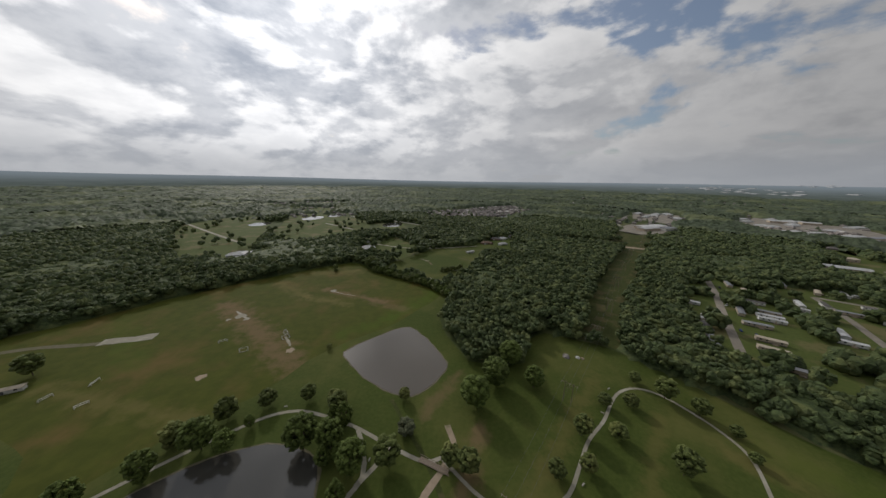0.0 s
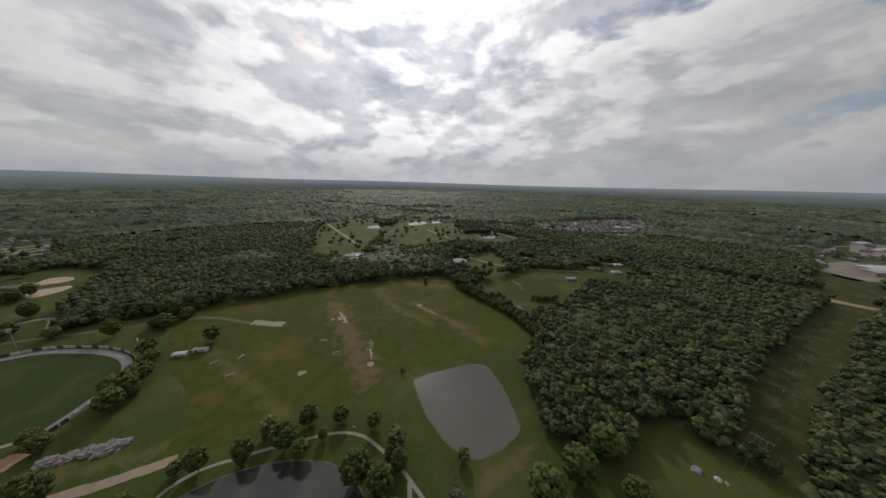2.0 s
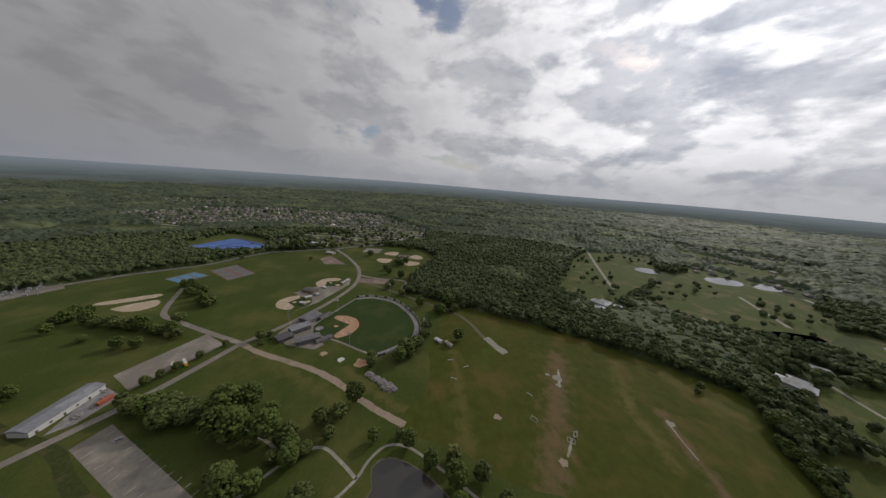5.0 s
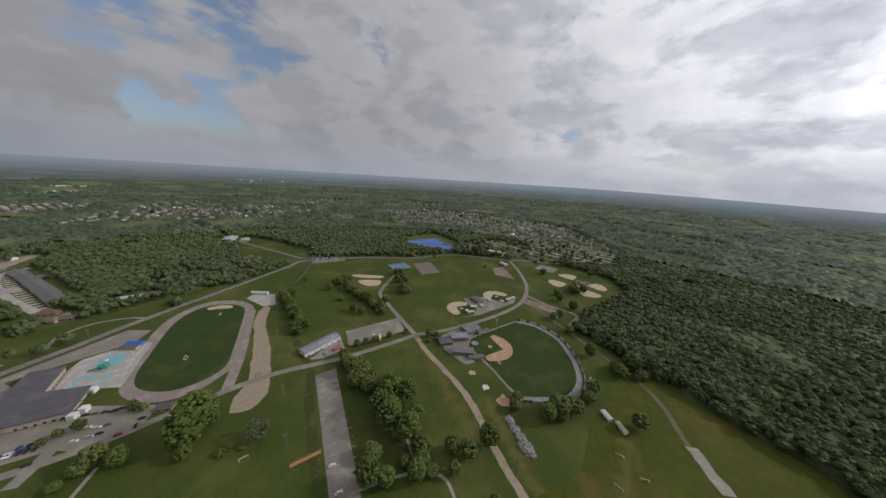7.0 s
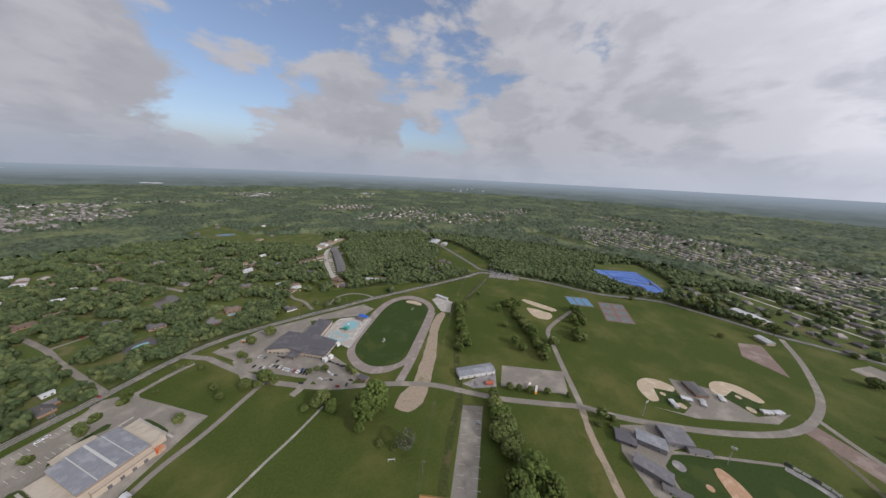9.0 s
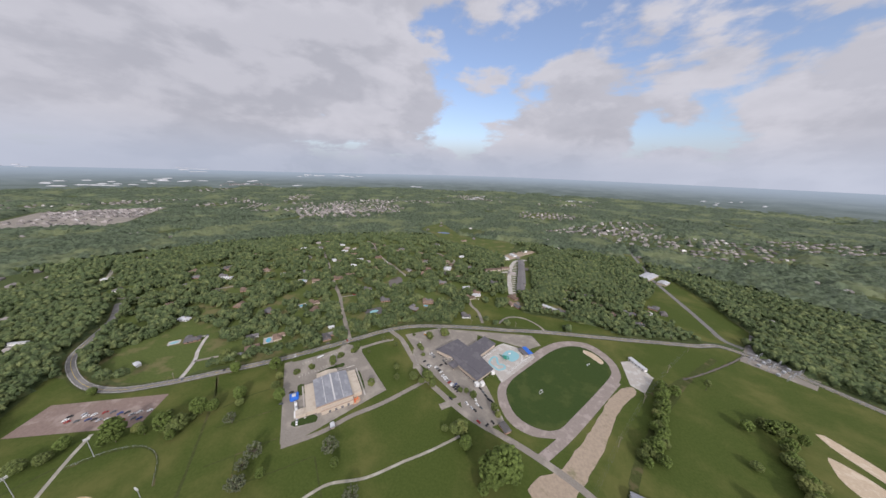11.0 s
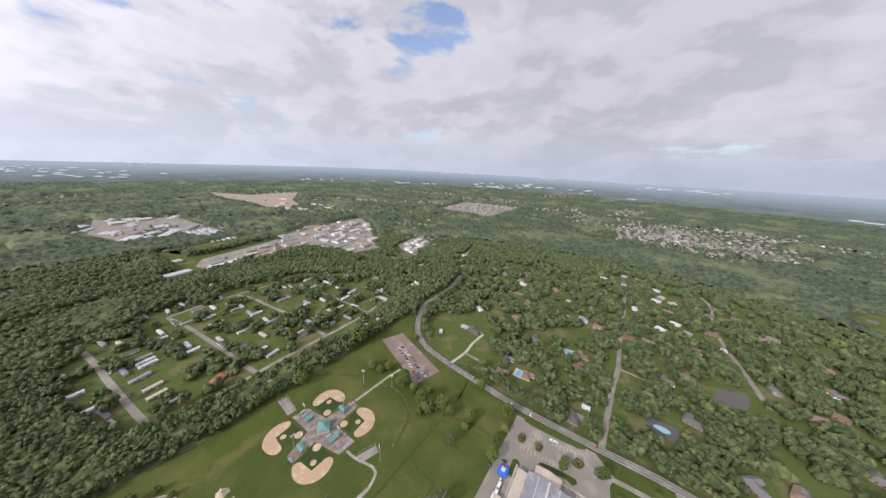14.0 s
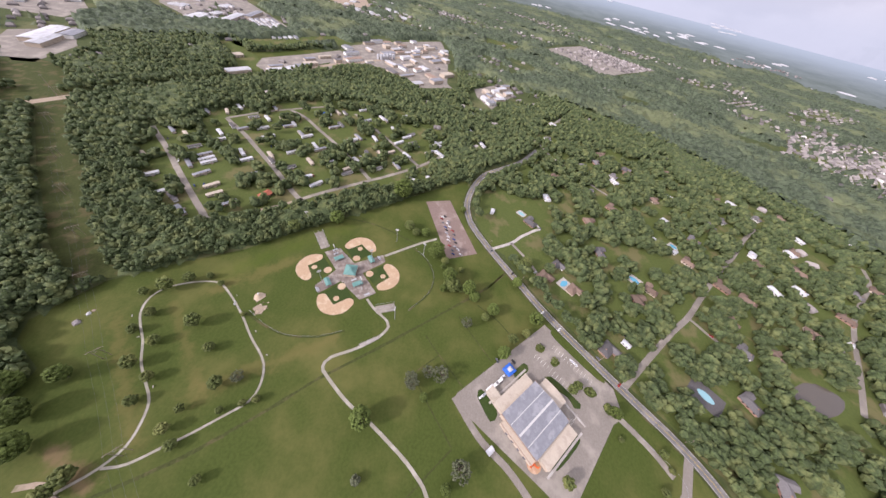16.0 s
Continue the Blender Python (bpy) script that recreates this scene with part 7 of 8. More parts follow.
# lawns before the track
for kind, x, y, s in (("light", -82, -145, 1.5), ("light", -88, -154, 1.75), ("light", -97, -160, 1.7), ("light", -105, -160, 1.6), ("light", -84, -162, 1.3), ("big", -50, -188, 0.6), ("big", -40, -187, 0.5), ("big", 2, -236, 0.6), ("bare", -114, -115, 1.4), ("round", -55, -188, 1.3), ("bush", -95, -128, 2.0), ("bush", -104, -120, 1.6), ("big", 14, -239, 0.45), ("round", -5, -240, 1.2), ("round", -12, -233, 0.8), ("round", 40, -247, 0.8), ("round", 32, -232, 0.7), ("round", 60, -288, 0.7), ("round", -51, -238, 0.7), ("round", -59, -233, 0.75), ("round", -83, -224, 0.8), ("round", -87, -218, 0.8), ("round", 22, -320, 1.3), ("round", 19, -317, 1.0), ("round", 2, -331, 1.2), ("round", -1, -334, 1.0), ("round", 27, -295, 0.8), ("round", 22, -291, 0.7), ("round", -44, -237, 0.8), ("big", 0, -246, 0.62), ("big", -62, -176, 0.6), ("bush", 28, -295, 2.0), ("bush", 17, -282, 2.2), ("bush", 46, -320, 2.0), ("round", 113, -211, 0.6), ("round", 117, -228, 0.9), ("round", 121, -233, 0.85), ("bush", 151, -204, 2.3), ("bush", 140, -217, 2.2), ("bush", 120, -246, 2.6), ("bush", 109, -259, 2.6), ("light", 105, -262, 0.8), ("round", 54, -213, 0.8), ("bush", 88, -264, 1.8), ("bush", 74, -300, 2.0), ("round", 84, -296, 0.7)):
    plant(kind, x, y, s)
# round the playground and the far lawns
for k in range(46):
    a, b = rng_tree.uniform(0, 1), rng_tree.uniform(0, 1)
    x, y = -300 - 45 * a - 15 * b, -145 - 130 * a - 20 * b
    if k % 6 == 5:
        x, y = -340 - 30 * a, -275 - 20 * b
    plant(("big", "light", "big", "round")[k % 4], x, y, (0.62, 1.3, 0.55, 1.3)[k % 4], True)
for k in range(22):
    a, b = rng_tree.uniform(0, 1), rng_tree.uniform(0, 1)
    plant(("big", "light")[k % 2], -375 - 90 * a, -152 - 75 * a - 25 * b, (0.6, 1.3)[k % 2], True)
for k in range(20):
    plant("big" if k % 3 else "light", -226 - 2.2 * k + rng_tree.uniform(-4, 4), -215 - 5.2 * k + rng_tree.uniform(-5, 5), 0.5 if k % 3 else 1.0, True)
for kind, x, y, s in (("big", -599, -222, 0.7), ("pine", -657, -161, 1.1), ("pine", -665, -158, 1.0), ("pine", -687, -152, 1.1), ("pine", -690, -132, 1.1), ("pine", -680, -140, 1.0), ("big", -696, -84, 0.7), ("big", -592, -91, 0.6), ("pine", -672, -58, 1.0), ("big", -614, -311, 0.7), ("big", -575, -290, 0.5), ("round", -290, -72, 1.1), ("round", -232, -134, 0.9), ("round", -240, -129, 0.9), ("round", -264, -113, 0.8), ("round", -282, -101, 0.7), ("round", -248, -122, 0.7), ("big", -560, 108, 0.7), ("big", -545, 95, 0.7), ("big", -575, 92, 0.6), ("pine", -320, -330, 0.6), ("round", -330, -345, 0.7)):
    plant(kind, x, y, s)
# lawns round the gym and softball fields
for kind, x, y, s in (("big", 176, -156, 0.7), ("big", 168, -150, 0.6), ("big", 187, -137, 0.6), ("light", 194, -130, 1.2), ("big", 195, -112, 0.7), ("light", 190, -104, 1.2), ("light", 203, -108, 1.2), ("big", 228, -101, 0.45), ("big", 220, -120, 0.5), ("light", 232, -88, 1.0), ("light", 238, -82, 1.0), ("bare", 156, -132, 1.1), ("bare", 108, -104, 0.9), ("light", 66, -62, 1.2), ("bare", 95, -92, 1.0), ("light", 88, -104, 1.1), ("round", 151, -176, 1.0), ("round", 160, -190, 1.0), ("big", 243, -189, 0.6), ("big", 250, -196, 0.6), ("copper", 34, -70, 0.6), ("round", 20, -95, 0.8), ("bare", 10, -110, 1.2), ("round", -20, -110, 0.9), ("bare", -5, -75, 1.0), ("big", 262, -60, 0.5), ("big", 270, -50, 0.6), ("round", 228, 70, 1.2), ("light", 252, 32, 1.1)):
    plant(kind, x, y, s)
for kind, x, y, s in (("big", 263, -72, 0.55), ("light", 235, -90, 1.2), ("light", 218, -100, 1.2), ("big", 197, -108, 0.6), ("big", 195, -124, 0.6), ("big", 177, -156, 0.6), ("bare", 107, -115, 1.2), ("bare", 100, -92, 1.1), ("bare", 50, -136, 1.5), ("light", 38, -128, 1.3), ("big", 322, -112, 0.45), ("big", 217, -183, 0.55), ("light", 175, -199, 0.9), ("light", 324, -28, 1.7), ("light", 135, -167, 0.9)):
    plant(kind, x, y, s)
# hedge between the fields, and scrub on the pasture
for k in range(64):
    s = k / 63
    line = [(-97, 343), (-70, 331), (-44, 315), (-22, 299), (-4, 281), (9, 262)]
    i = min(4, int(s * 5))
    u = s * 5 - i
    x, y = (line[i][j] + (line[i + 1][j] - line[i][j]) * u for j in (0, 1))
    plant(("round", "light", "big")[k % 3], x + rng_tree.uniform(-3, 3), y + rng_tree.uniform(-3, 3), (0.9, 0.9, 0.42)[k % 3], True)
for k in range(16):
    plant("round", -4 + 1.7 * k + rng_tree.uniform(-2, 2), 351 + 0.7 * k + rng_tree.uniform(-3, 3), rng_tree.uniform(0.5, 0.9), True)


# ---- vehicles ----
def car(paint, label, kind="car"):
    long, tall = (4.6, 1.5) if kind == "car" else (5.4, 1.9)
    c = base(kind, 0, 0, 0, 0, label, kind, "parked vehicles")
    bm = bmesh.new()
    side = [(-long / 2, 0.35), (-long / 2 + 0.1, 0.85), (-0.9, 0.95), (1.0, 0.95), (long / 2 - 0.15, 0.8), (long / 2, 0.35)]
    a, b = [[bm.verts.new((x, y, z)) for x, z in side] for y in (-0.88, 0.88)]
    bm.faces.new(a)
    bm.faces.new(b[::-1])
    for i in range(len(side)):
        j = (i + 1) % len(side)
        bm.faces.new((a[j], a[i], b[i], b[j]))
    bmesh.ops.recalc_face_normals(bm, faces=bm.faces)
    bmesh.ops.bevel(bm, geom=list(bm.edges), offset=0.07, segments=1, affect="EDGES")
    body = part("body", bm, paint, c)
    part("cabin", boxes((-0.25 if kind == "car" else 0.5, 0, 0.9, 2.5 if kind == "car" else 1.7, 1.6, tall - 0.95, 0, 0.78)), M_GLASS, c, "dark glazed cabin")
    part("roof_panel", boxes((-0.25 if kind == "car" else 0.5, 0, tall - 0.06, 1.85 if kind == "car" else 1.3, 1.22, 0.1)), paint, c)
    for x in (-long * 0.3, long * 0.3):
        for y in (-0.84, 0.84):
            part("wheel", rod(bmesh.new(), (x, y - 0.1, 0.33), (x, y + 0.1, 0.33), 0.33, 9), M_DARK, c)
    return c


CARS = [car(p, f"parked {n} car on worn asphalt") for p, n in zip(CAR_PAINTS, ("white", "silver", "black", "dark blue", "red", "grey"))] + [car(CAR_PAINTS[0], "parked white pickup truck on asphalt", "pickup"), car(CAR_PAINTS[2], "parked black pickup truck on asphalt", "pickup")]
driven = set()


def park(k, x, y, turn, z=0.12):
    ob = CARS[k % len(CARS)]
    m = pose(x, y, z, 0, 0, turn)
    if ob.name in driven:
        return copy_thing(ob, m)
    driven.add(ob.name)
    ob.matrix_basis = m
    return ob


for k, x, y, turn in ((0, 143.7, -234.6, 45), (0, 141.5, -237.5, 45), (6, 117, -168, -45), (0, 98, -150, 135), (1, 100, -152.5, 135), (2, 132, -178, 45), (5, 130, -163, 20), (0, 189.5, -211, 135), (0, 174, -227, 135), (4, 131, -276.5, 135), (2, 233, -180, 135), (5, 262, -155, 150), (2, -36, -224.5, 150), (4, -69.5, -206, 155)):
    park(k, x, y, turn, 0.16 if k == 4 or x > 170 else 0.14)
aq = [(-5.9, -265.6), (-11.8, -261.4), (-18.6, -254.5), (-23.5, -250.5), (-28.8, -246.8), (-33.1, -243.6), (-38.4, -239.3), (-43.4, -240)]
for k, (x, y) in enumerate(aq):
    park((0, 2, 0, 0, 4, 0, 2, 3)[k], x, y, 52)
    if k < 7:
        park((5, 0, 0, 1, 0, 2, 2)[k], x - 2.9, y + 2.0, 52)
for k, (x, y) in enumerate([(-60.8, -252.3), (-64.8, -248.5), (-68.6, -244.7), (-72.4, -240.4), (-76, -236.2), (-79.2, -234.8), (-62, -231.7), (-65, -226), (-69.5, -223.2), (-83, -209.7), (-57, -258), (-12, -280), (-20, -287), (-16, -276)]):
    park((0, 2, 5, 2, 7, 2, 0, 0, 5, 2, 1, 5, 0, 2)[k], x, y, 140)
for k, (x, y, turn) in enumerate([(11, -271, 52), (4.5, -266, 52), (1.5, -264, 52), (8, -288, 52), (4.6, -286, 52), (2, -283, 52), (-11, -271, 52), (-54, -224, 140), (-60, -220, 140), (-64, -218, 140), (-78, -205, 60), (-36.5, -246, 52), (-40, -243.5, 52), (30, -305, 100), (-2, -300, 140)]):
    park((2, 5, 0, 0, 1, 5, 2, 0, 1, 2, 2, 3, 2, 6, 0)[k], x, y, turn, 0.14)
for k, (x, y) in enumerate([(-124.3, -57), (-114.5, -40.7), (-129.2, -39.9), (-179.4, -113)]):
    park((0, 0, 2, 1)[k], x, y, 146)
for k in range(22):
    s, r = k // 2 / 10, k % 2
    park((0, 2, 4, 1, 5, 0, 3)[k % 7], 304 - 60 * s + rng_tree.uniform(-2, 2), -85 - 24 * s - 7 * r + rng_tree.uniform(-2, 2), 62 + rng_tree.uniform(-5, 5))
for x, y, turn in ((340, 310, 55), (300, 262, 30), (262, 212, 55), (246, 152, 55), (238, 170, -35), (268, 205, 40), (352, 214, 50), (375, 185, 50), (440, 205, 50), (330, 100, 50), (402, 60, 50), (455, 70, 50), (420, 30, -40), (470, -20, 40), (300, 150, 50), (256, 240, -30), (182, -300, 40), (206, -405, 40), (324, -222, 60), (243, -208, 140), (152, -262, 45), (-35, -405, 100), (-28, -470, 100)):
    park(rng_tree.randrange(8), x, y, turn)


def bus(x, y, turn):
    b = base("school_bus", x, y, 0.12, turn, "yellow school bus parked on worn asphalt", "bus", "school buses")
    part("body", boxes((0, 0, 0.6, 10.5, 2.4, 2.2)), M_YELLOW, b)
    part("roof", boxes((-0.2, 0, 2.8, 10.0, 2.1, 0.22, 0, 0.94)), M_WHITE, b, "white roof")
    part("bonnet", boxes((5.9, 0, 0.6, 1.4, 2.0, 1.2)), M_YELLOW, b)
    for side in (-1, 1):
        part("window_band", boxes((0, side * 1.2, 1.8, 9.4, 0.06, 0.7)), M_GLASS, b)
    for wx in (-3.4, 4.2):
        for wy in (-1.1, 1.1):
            part("wheel", rod(bmesh.new(), (wx, wy - 0.15, 0.5), (wx, wy + 0.15, 0.5), 0.5, 9), M_DARK, b)


bus(27, -326, 165)
bus(-253, -128, 30)
bus(-257, -121.5, 40)


def digger(x, y, turn):
    b = base("box_trailer", x, y, 0.12, turn, "white box trailer in the car park", "trailer", "trailers beside the gym")
    part("body", boxes((0, 0, 0.7, 7, 2.4, 2.4)), M_WHITE, b)
    part("drawbar", boxes((4.2, 0, 0.6, 1.6, 0.3, 0.2)), M_STEEL, b)
    for wy in (-1.0, 1.0):
        part("wheel", rod(bmesh.new(), (-1, wy - 0.15, 0.4), (-1, wy + 0.15, 0.4), 0.4, 9), M_DARK, b)


digger(108.7, -161, -45)
digger(105.5, -156.5, -45)
digger(112.5, -164.5, -45)

# ---- poles and wires ----
def power_pole(x, y, turn, tall=14.0, double=True, label="weathered timber power line frame with two poles"):
    p = base("power_pole", x, y, 0, turn, label, "power pole", "poles of the power line")
    for s in ((-2.2, 2.2) if double else (0,)):
        part("pole", rod(bmesh.new(), (0, s, 0), (0, s, tall), 0.2, 7, 0.13), M_POLE, p)
    part("crossarm", boxes((0, 0, tall - 1.2, 0.2, 9.0 if double else 3.0, 0.25)), M_POLE, p)
    if double:
        part("brace", rod(rod(bmesh.new(), (0, -2.2, tall - 5), (0, 2.2, tall - 1.4), 0.08, 5), (0, 2.2, tall - 5), (0, -2.2, tall - 1.4), 0.08, 5), M_POLE, p)
    for s in ((-4.2, 0, 4.2) if double else (-1.3, 0, 1.3)):
        part("insulator", rod(bmesh.new(), (0, s, tall - 1.2), (0, s, tall - 1.9), 0.09, 6), M_WHITE, p)


def wires(poles, tall, across, label):
    """Sagging wires from pole to pole, one line thing for each wire."""
    for off in across:
        pts = []
        for i, (x, y) in enumerate(poles):
            a, b = poles[max(0, i - 1)], poles[min(len(poles) - 1, i + 1)]
            d = Vector((b[0] - a[0], b[1] - a[1])).normalized()
            pts.append(Vector((x - d.y * off, y + d.x * off, tall)))
        bm = bmesh.new()
        for a, b in zip(pts, pts[1:]):
            prev = a
            for k in range(1, 9):
                s = k / 8
                q = a.lerp(b, s)
                q.z -= (b - a).length * 0.05 * 4 * s * (1 - s) * 0.5
                rod(bm, prev, q, 0.035, 4)
                prev = q
        me = bpy.data.meshes.new("power_cable")
        bm.to_mesh(me)
        bm.free()
        me.materials.append(M_CABLE)
        tagged(new("power_cable", me), label, "cable", "wires of the power lines")


LINE1 = [(-75, -64), (-24, 4), (26, 70), (73, 129), (124, 193), (165, 244), (210, 306), (260, 371), (320, 448), (384, 508)]
for (x, y), (x2, y2) in zip(LINE1[1:], LINE1[:-1]):
    power_pole(x, y, math.degrees(math.atan2(y - y2, x - x2)))
wires(LINE1[1:], 12.2, (-4.2, 0.0, 4.2), "thin sagging power cable of the high line")
LINE2 = [(-90, -46), (-119, -95), (-147, -139), (-197, -221), (-240, -285), (-290, -350), (-340, -410)]
for i, (x, y) in enumerate(LINE2):
    power_pole(x, y, 57, 12.5, False, "weathered timber power pole beside a ditch")
wires(LINE2, 11.0, (-1.3, 0.0, 1.3), "thin power cable along the ditch")
for x, y, tall in ((434, 493, 30), (381, 508, 30)):
    power_pole(x, y, 30, tall, False, "very tall steel power pole by the railway")
for x, y in ((150, -262), (96, -322), (30, -362), (-30, -379), (-100, -394), (-180, -408), (225, -190), (270, -152), (-330, -436), (-620, -208)):
    power_pole(x, y, 40, 9.5, False, "timber roadside utility pole")


sheet("substation_yard", [(-440, -463), (-498, -420), (-454, -374), (-402, -412)], 0.09, M_LOT, label="grey gravel yard of the substation", category="yard")


def substation():
    g = base("substation", -449, -418, 0.1, 37, "grey steel frames of an electric substation", "substation")
    for k in range(5):
        for j in range(3):
            part("gantry", rod(rod(rod(bmesh.new(), (k * 14 - 28, j * 18 - 18, 0), (k * 14 - 28, j * 18 - 18, 7), 0.3, 5), (k * 14 - 22, j * 18 - 18, 0), (k * 14 - 22, j * 18 - 18, 7), 0.3, 5), (k * 14 - 28, j * 18 - 18, 7), (k * 14 - 22, j * 18 - 18, 7), 0.3, 5), M_STEEL, g)
            if j < 2:
                part("transformer", boxes((k * 14 - 25, j * 18 - 9, 0, 4, 3, 3)), M_STEEL, g)


substation()


def bench(x, y, turn, first=[]):
    if first:
        return copy_thing(first[0], pose(x, y, 0.1, 0, 0, turn))
    g = base("park_bench", x, y, 0.1, turn, "small pale bench beside the path", "bench", "benches along the path")
    part("seat", boxes((0, 0, 0.4, 1.8, 0.5, 0.08)), M_CONCRETE, g)
    part("leg", boxes((-0.7, 0, 0, 0.15, 0.45, 0.4)), M_CONCRETE, g)
    part("leg", boxes((0.7, 0, 0, 0.15, 0.45, 0.4)), M_CONCRETE, g)
    first.append(g)


for x, y, turn in ((61, 85, 40), (90, 122, 130), (104, 140, 30), (139, 78, 60), (112, 44, 50), (96, 25, 60), (-33, 93, 80), (-26, 103, 20), (-117, 100, 60), (-88, 121, 10)):
    bench(x, y, turn)


def boulder(x, y, s, mat, label):
    bm = bmesh.new()
    bmesh.ops.create_icosphere(bm, subdivisions=2, radius=s)
    for v in bm.verts:
        v.co *= 1 + 0.4 * noise.noise(v.co / s * 1.3 + Vector((x, y, 0)))
        v.co.z = max(v.co.z * 0.6, -0.05)
    me = bpy.data.meshes.new("debris_pile")
    bm.to_mesh(me)
    bm.free()
    me.materials.append(mat)
    ob = new("debris_pile", me)
    ob.location = (x, y, 0.05)
    tagged(ob, label, "debris")


boulder(91, 171, 2.6, M_RUBBLE, "small grey debris pile on the lawn")
boulder(99, 170, 1.6, M_SKYLIGHT, "small pale debris pile on the lawn")
boulder(102, 169, 1.2, M_DIRT, "small tan debris pile on the lawn")
for k in range(10):
    boulder(128 + rng_tree.uniform(0, 12), 47 + rng_tree.uniform(0, 9), rng_tree.uniform(0.4, 0.9), M_SAND if k % 2 else M_BROWN_SHINGLE, "loose clod of earth beside the gravel heap")


# ---- woods ----
def inside(points, xs, ys):
    """Which of the places lie inside an outline."""
    hit = np.zeros(len(xs), bool)
    n = len(points)
    for i in range(n):
        (x0, y0), (x1, y1) = points[i - 1], points[i]
        if y0 == y1:
            continue
        cross = (y0 > ys) != (y1 > ys)
        hit ^= cross & (xs < (x1 - x0) * (ys - y0) / (y1 - y0) + x0)
    return hit


CLEAR = [PARK + PARK2[1:-1], FIELD2, CORRIDOR, NORTHLAWN, HILL, FLOODED, GOLF2, MEADOW3, YARD_C, YARD_D, STRIP_A, STRIP_B, ROADSIDE, UPLAWN, BROWNFIELD, YELLOWFIELD, SCHOOLYARD, APART_YARD]
def wider(poly, by):
    """An outline moved outwards all round."""
    cx, cy = sum(p[0] for p in poly) / len(poly), sum(p[1] for p in poly) / len(poly)
    return [(x + (x - cx) / math.hypot(x - cx, y - cy) * by, y + (y - cy) / math.hypot(x - cx, y - cy) * by) for x, y in poly]


CLEAR += [wider(p, 34) for p in (INDUSTRY, DEPOT, YARD_A, YARD_B, YARD_C, QUARRY, BROWNFIELD, YELLOWFIELD, MEADOW3, GOLF2, YARD_E)]
THIN = [(MOBILE, 0.24), (SUBDIV, 0.06), (NEARHOMES, 0.07), (SUBDIV2, 0.42), (CLEARING_N, 0.04), (INDUSTRY, 0.03), (INDUSTRY2, 0.08), (INDUSTRY3, 0.04), (QUARRY, 0.05), (POOLSIDE, 0.14), (LEAFY, 0.42), (wider(ESTATE3, 40), 0.02), (YARD_A, 0.04), (YARD_B, 0.04), (YARD_E, 0.05)] + [(f, 0.035) for f in FAIRWAYS]


# far neighbourhoods: x, y, radius, flattening, turn
FAR_TOWNS = [(815, -1160, 170, 0.6, 30), (860, -1380, 200, 0.6, 20), (1838, 55, 220, 0.4, 60), (1577, -540, 160, 0.5, 30), (-420, -2300, 260, 0.4, 10), (233, -2300, 240, 0.35, 0), (1131, -154, 120, 0.5, 40), (-480, -1261, 200, 0.5, 20), (-800, -1150, 240, 0.7, 40), (-560, -1150, 150, 0.6, 30), (-470, -1370, 170, 0.6, 30), (-640, -1560, 180, 0.6, 30), (390, -2390, 220, 0.4, 0), (-235, -1583, 180, 0.5, 10), (200, 1090, 200, 0.35, 10), (1340, 1655, 260, 0.3, 140), (1750, 1600, 240, 0.3, 135), (-640, 1250, 200, 0.4, 30), (-410, 880, 120, 0.5, 30), (586, 890, 140, 0.5, 120), (100, 1010, 200, 0.4, 10), (2189, 771, 240, 0.3, 110), (2021, -865, 220, 0.4, 60), (985, 677, 120, 0.5, 40), (-241, -1707, 200, 0.5, 0), (-575, -1320, 200, 0.5, 0), (-85, -632, 40, 0.8, 0), (-1700, -900, 300, 0.4, 60), (1060, -1280, 200, 0.5, 130), (697, -1500, 220, 0.5, 120), (2600, 100, 260, 0.3, 90), (773, 989, 120, 0.5, 40), (600, -1950, 260, 0.4, 10), (886, -1833, 180, 0.3, 10), (-318, -1253, 150, 0.5, 20), (-1233, -1365, 240, 0.5, 30), (1620, -1107, 170, 0.4, 120), (1388, -1198, 160, 0.4, 120), (1551, -1710, 220, 0.4, 120), (2369, -1670, 250, 0.4, 120), (2465, -378, 240, 0.4, 80), (1842, -271, 200, 0.3, 80), (1622, 345, 180, 0.3, 60), (1488, 454, 160, 0.3, 60), (1024, 570, 90, 0.5, 10), (1000, 740, 110, 0.5, 10), (842, -200, 90, 0.7, 130), (20, 930, 100, 0.8, 30), (-550, 1040, 110, 0.5, 20), (-1500, 500, 200, 0.4, 60), (-1150, 1150, 180, 0.4, 40), (700, 1500, 240, 0.3, 150), (1950, 187, 160, 0.4, 80), (1930, 58, 160, 0.4, 80), (2200, -608, 260, 0.4, 60), (2030, -1040, 220, 0.4, 60), (2050, -2191, 200, 0.3, 40), (1140, -1137, 170, 0.5, 40), (963, -1248, 190, 0.5, 40), (780, -1382, 190, 0.5, 30), (905, -1854, 200, 0.4, 30), (250, -2544, 260, 0.3, 10), (730, -2900, 260, 0.3, 10), (-540, -2587, 240, 0.3, 10), (1433, 240, 150, 0.4, 80), (1820, -320, 180, 0.4, 80), (942, -117, 80, 0.6, 50), (1640, -1320, 220, 0.3, 155), (1250, -1400, 150, 0.5, 170), (1020, -1390, 170, 0.7, 170), (860, -1290, 170, 0.7, 40), (1000, -1650, 250, 0.7, 60), (1750, -2090, 130, 0.4, 40), (2100, -270, 160, 0.4, 80), (2450, -2000, 200, 0.4, 40)]
rng_s = random.Random(21)
SCATTER = []
while len(SCATTER) < 620:
    a, r = rng_s.uniform(0, math.tau), math.sqrt(rng_s.uniform(520**2, 2600**2))
    x, y = r * math.cos(a), r * math.sin(a)
    if y < -450 or x > 500 or (x < -900 and y < 300):
        SCATTER.append((x, y))


